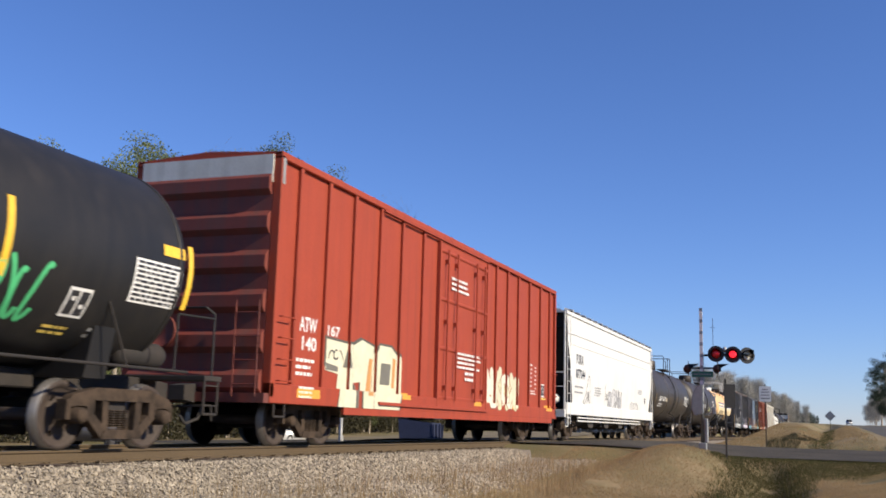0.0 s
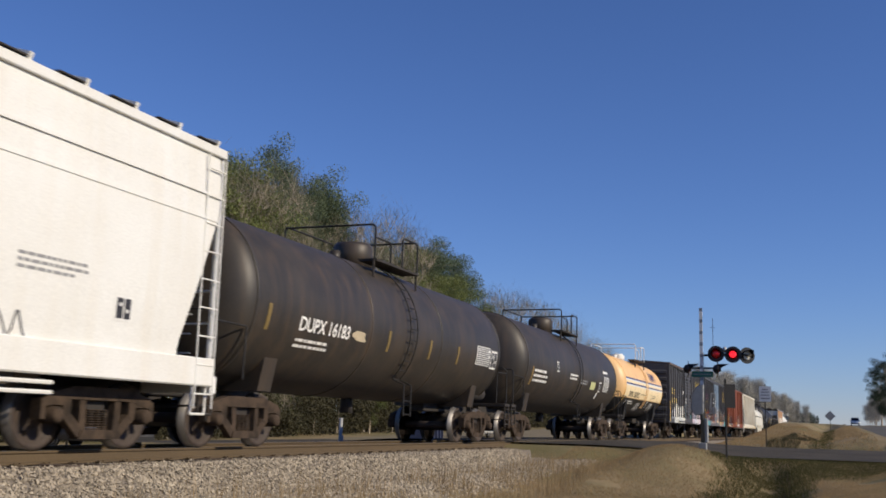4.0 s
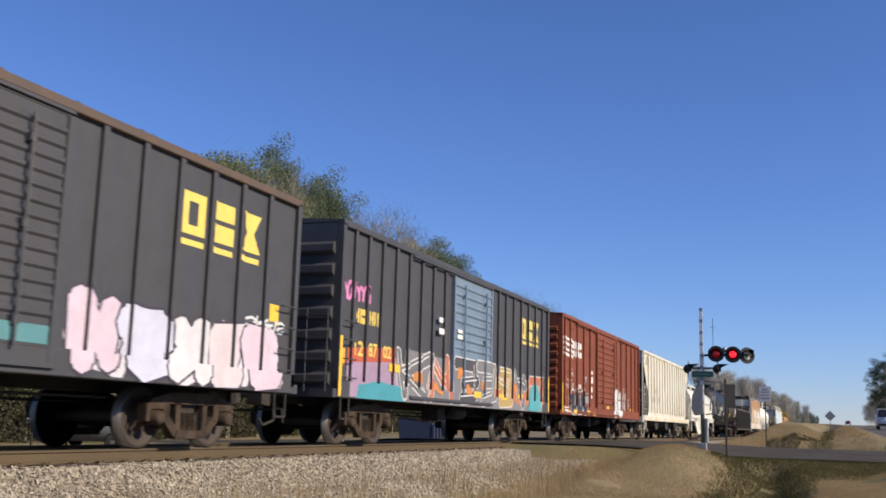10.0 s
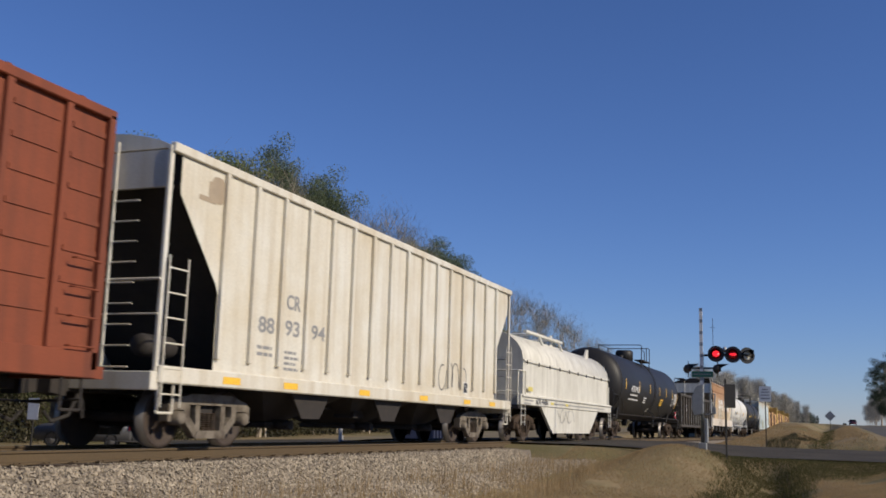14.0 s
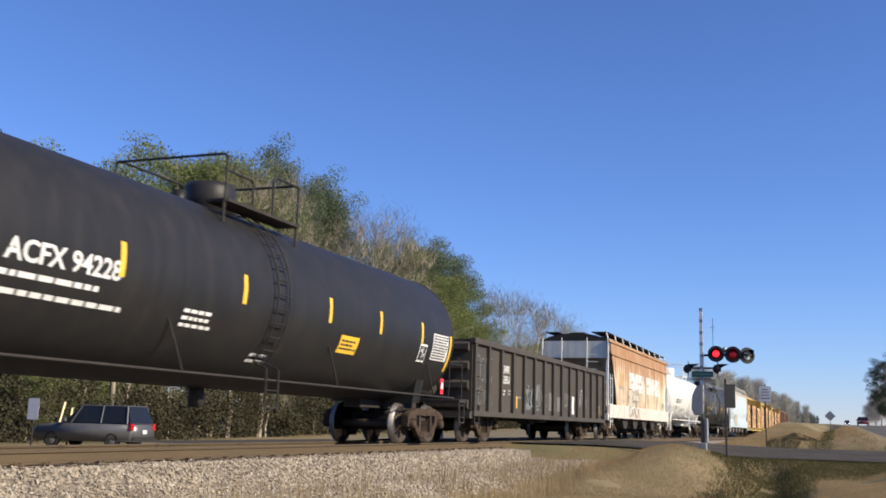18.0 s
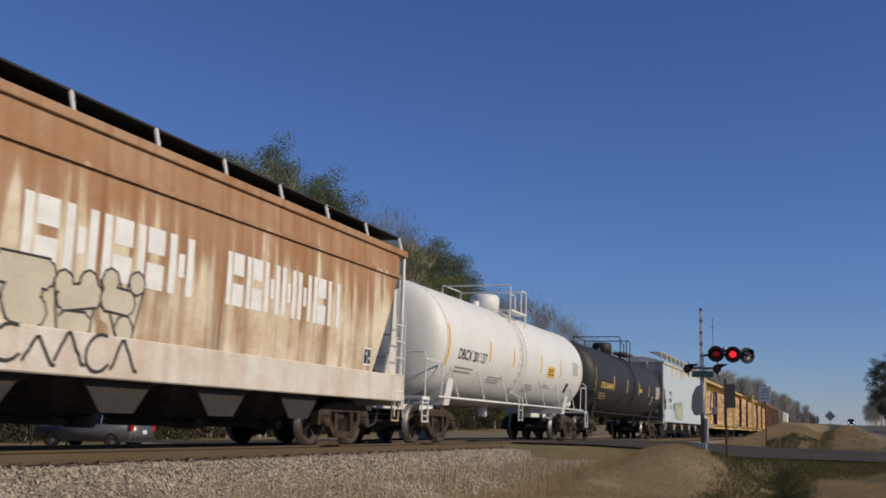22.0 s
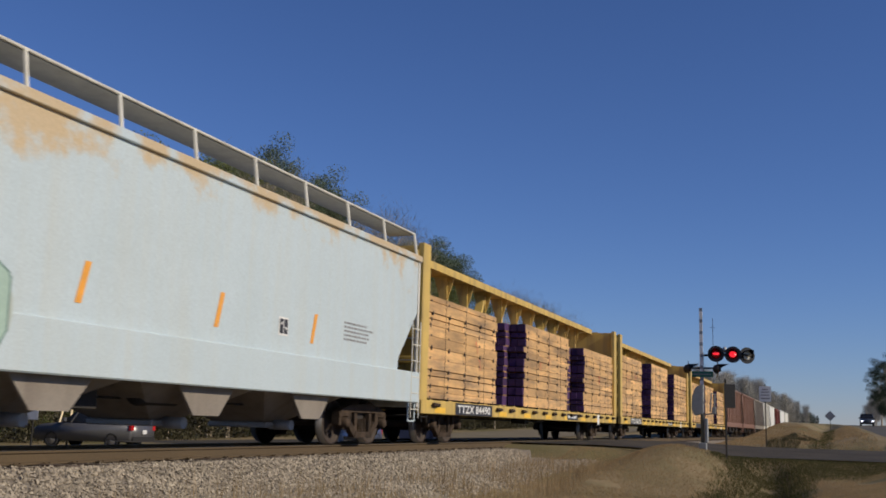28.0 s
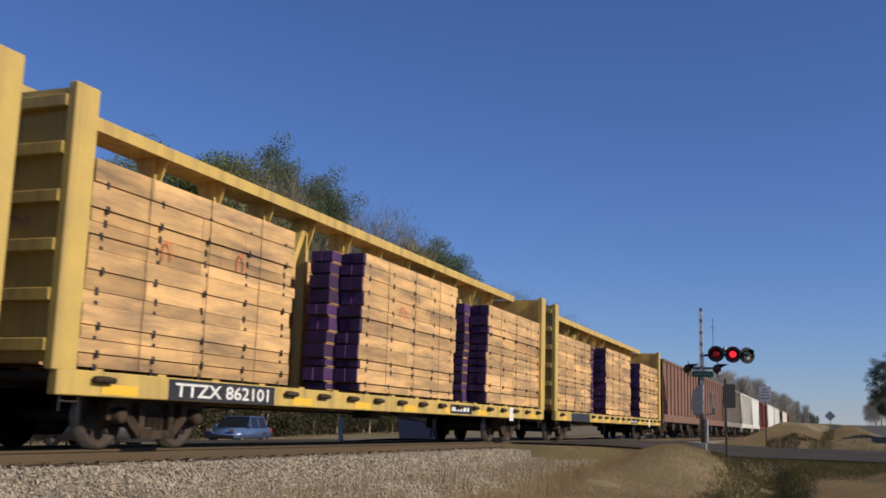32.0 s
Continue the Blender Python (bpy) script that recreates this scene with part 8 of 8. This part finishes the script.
# ---------------------------------------------------------------- vehicles
TRAFFIC = []
M["glass"] = mat("dark_window_glass", (0.015, 0.016, 0.018), 0.25, bump=0.0, spec=0.35)
M["tyre"] = mat("tyre_rubber", (0.02, 0.02, 0.02), 0.85)
M["chrome"] = mat("wheel_alloy", (0.45, 0.45, 0.46), 0.35, 0.8, bump=0.0)
M["tail"] = mat("red_tail_lens", (0.45, 0.012, 0.01), 0.3, bump=0.0)
M["head"] = mat("lit_headlamp", (0.9, 0.9, 0.85), 0.2, emit=(1.0, 0.95, 0.85, 2.5), bump=0.0)
CARPAINT = {"silver": (0.11, 0.11, 0.115), "blue": (0.10, 0.16, 0.34), "white": (0.72, 0.72, 0.70), "red": (0.16, 0.02, 0.02), "dark": (0.04, 0.045, 0.05)}


def vehicle(name, label, colour, kind="car", lit=False, group=""):
    """A car that drives towards its own +x; wheels, glass, lamps are parts."""
    t = thing(name, label, "car", group)
    cp = mat(colour + "_car_paint", CARPAINT[colour], 0.3, 0.2, scale=2, amount=0.3, bump=0.0)
    h = 1.76 if kind == "suv" else 1.46
    ln, w = (2.30, 0.92) if kind == "suv" else (2.20, 0.88)
    belt = h * 0.60
    bm = B()
    prof = [(-ln, 0.42), (-ln, belt - 0.05), (-ln + 0.08, belt), (0.75, belt), (ln - 0.35, belt - 0.12), (ln, belt - 0.28), (ln, 0.40), (ln - 0.1, 0.28), (-ln + 0.1, 0.28)]
    plate(bm, prof, -w, w)
    bmesh.ops.bevel(bm, geom=bm.edges[:], offset=0.06, segments=2, affect="EDGES")
    part("body", bm, cp, t, smooth=True)
    bm = B()
    rear = -ln + (0.12 if kind == "suv" else 0.45)
    lo = [(rear - 0.05, -w + 0.04), (0.95, -w + 0.04), (0.95, w - 0.04), (rear - 0.05, w - 0.04)]
    rk, fk = (0.22, 0.15) if kind == "suv" else (0.32, 0.22)
    hi = [(rear + rk, -w + 0.20), (fk, -w + 0.20), (fk, w - 0.20), (rear + rk, w - 0.20)]
    a = [bm.verts.new((x, y, belt - 0.02)) for x, y in lo]
    b = [bm.verts.new((x, y, h - 0.05)) for x, y in hi]
    for i in range(4):
        bm.faces.new((a[i], a[(i + 1) % 4], b[(i + 1) % 4], b[i]))
    bm.faces.new(b)
    bmesh.ops.recalc_face_normals(bm, faces=bm.faces[:])
    part("window", bm, M["glass"], t, "dark windows all round")
    bm = B()
    box(bm, rear + rk - 0.03, fk + 0.04, -w + 0.18, w - 0.18, h - 0.06, h, 0.03)
    part("roof", bm, cp, t)
    for sd in (-1, 1):
        for x in (rear + 0.12, (rear + 0.5) * 0.5, 0.55):
            bm = B()
            tube(bm, (x, sd * (w - 0.035), belt - 0.03), ((rear + rk) if x < rear + 0.2 else (fk if x > 0 else x), sd * (w - 0.185), h - 0.04), 0.035, 6)
            part("pillar", bm, cp, t)
        for x in (-ln * 0.60, ln * 0.62):
            bm = B()
            lathe(bm, [(sd * (w - 0.2), 0.0001), (sd * (w - 0.2), 0.30), (sd * (w - 0.18), 0.335), (sd * (w - 0.02), 0.335), (sd * w, 0.31), (sd * w, 0.22), (sd * (w - 0.03), 0.21)], 20, "y")
            wh = part("wheel", bm, M["tyre"], t, at=pose(x, 0, 0.335))
            bm = B()
            lathe(bm, [(sd * (w - 0.04), 0.21), (sd * (w - 0.01), 0.20), (sd * (w - 0.03), 0.06), (sd * w, 0.04), (sd * w, 0.0001)], 14, "y")
            part("rim", bm, M["chrome"], wh)
        one("tail_light", M["tail"], t, (-ln - 0.01, -ln + 0.14, sd * (w - 0.10) - 0.09, sd * (w - 0.10) + 0.115, belt - 0.30, belt - 0.02), bevel=0.02)
        one("headlight", M["head"] if lit else M["chrome"], t, (ln - 0.10, ln + 0.012, sd * (w - 0.22) - 0.15, sd * (w - 0.22) + 0.15, 0.62, 0.78), bevel=0.02)
        one("mirror", cp, t, (0.72, 0.86, sd * (w + 0.10) - 0.1, sd * (w + 0.10) + 0.08, belt, belt + 0.16), bevel=0.02)
    one("bumper", M["tyre"], t, (-ln - 0.05, -ln + 0.1, -w + 0.08, w - 0.08, 0.36, 0.52), bevel=0.02)
    one("bumper", M["tyre"], t, (ln - 0.1, ln + 0.05, -w + 0.08, w - 0.08, 0.32, 0.48), bevel=0.02)
    one("number_plate", M["sign_white"], t, (-ln - 0.062, -ln - 0.05, -0.16, 0.16, 0.62, 0.78))
    return t


suv = vehicle("suv", "silver-grey sport utility vehicle parked behind the railway", "silver", "suv")
suv.matrix_basis = pose(35.3, 29.0, back_z(35, 29), 0, 0, 96)
car = vehicle("hatchback", "blue hatchback car behind the railway", "blue")
TRAFFIC.append((car, [(t, pose(x, y, back_z(x, y), 0, 0, turn)) for t, x, y, turn in ((0.0, 112, 26.2, 181), (22.5, 112, 26.2, 181), (24.0, 97, 26.0, 181), (25.5, 75, 25.2, 181), (27.0, 54.5, 24.3, 190), (28.0, 53.0, 25.2, 192), (28.9, 51.6, 26.5, 192), (32.0, 47.5, 29.6, 186))]))
car = vehicle("sedan", "white car on the road behind the railway", "white")
TRAFFIC.append((car, [(k * 1.0, pose(45.6 + 7.7 * min(k, 19), 25.6, back_z(45.6 + 7.7 * min(k, 19), 25), 0, 0, 0)) for k in range(33)]))
for colour, kind, x0, label in (("white", "suv", 357.0, "white sport utility vehicle coming down the highway"), ("red", "car", 651.0, "red car coming down the highway"), ("dark", "suv", 888.0, "dark vehicle with lit headlamps on the highway")):
    car = vehicle("highway_car", label, colour, kind, colour == "dark", "traffic on the highway")
    rows = []
    for k in range(33):
        x = x0 - 26.0 * k
        rows.append((k * 1.0, pose(x, -4.3, highway_z(x, -4.3), 0, math.degrees(math.atan(highway_z(x + 1, 0) - highway_z(x - 1, 0)) / 2), 180)))
    TRAFFIC.append((car, rows))


# ---------------------------------------------------------------- motion
def travelled(t):
    """Metres that the train has gone at t seconds; it slows a little."""
    return 10.142 * t - 0.854 * t ** 2 / 32 + 1.045 * t ** 3 / 1024 - 0.747 * t ** 4 / 32768


def motions():
    stops = [k * 1.0 for k in range(33)]
    centre = dict(CARS)
    for car, s in CARS + PILES:
        walk(car, [(t, on_line(s - travelled(t))) for t in stops])
    # wheels turn while their car is near
    for car, w, ax in WHEELS:
        s = centre[car]
        ts = [k / 15 for k in range(481) if -14 < s - travelled(k / 15) < 62]
        if not ts:
            continue
        rest = w.matrix_basis.translation.copy()
        rows = []
        for t in ts:
            a = -(travelled(t) - travelled(ts[0])) / 0.457
            rows.append((t, Matrix.Translation(rest) @ Matrix.Rotation(a, 4, "Y")))
        if ts[0] > 0.05:
            rows.insert(0, (0.0, rows[0][1]))
        if ts[-1] < 31.95:
            rows.append((32.0, rows[-1][1]))
        walk(w, rows)
    # signal lights: the two discs face the road in turn
    for disc, lit in LAMPS:
        rows = []
        t = 0.0
        k = 0
        face, edge = pose(0, -0.115, 0), pose(0, -0.115, 0, -86, 0, 0)
        while t < 32.0:
            on = (k % 2 == 0) == (lit == 0)
            m = face if on else edge
            e = min(32.0, 0.53 + 1.2225 * (k // 2) + (0.56 if k % 2 else 0.0))
            rows += [(t + 0.04 if k else 0.0, m), (max(t + 0.08, e - 0.04), m)]
            t = e
            k += 1
        walk(disc, rows)
    # road vehicles
    for car, rows in TRAFFIC:
        walk(car, rows)


motions()
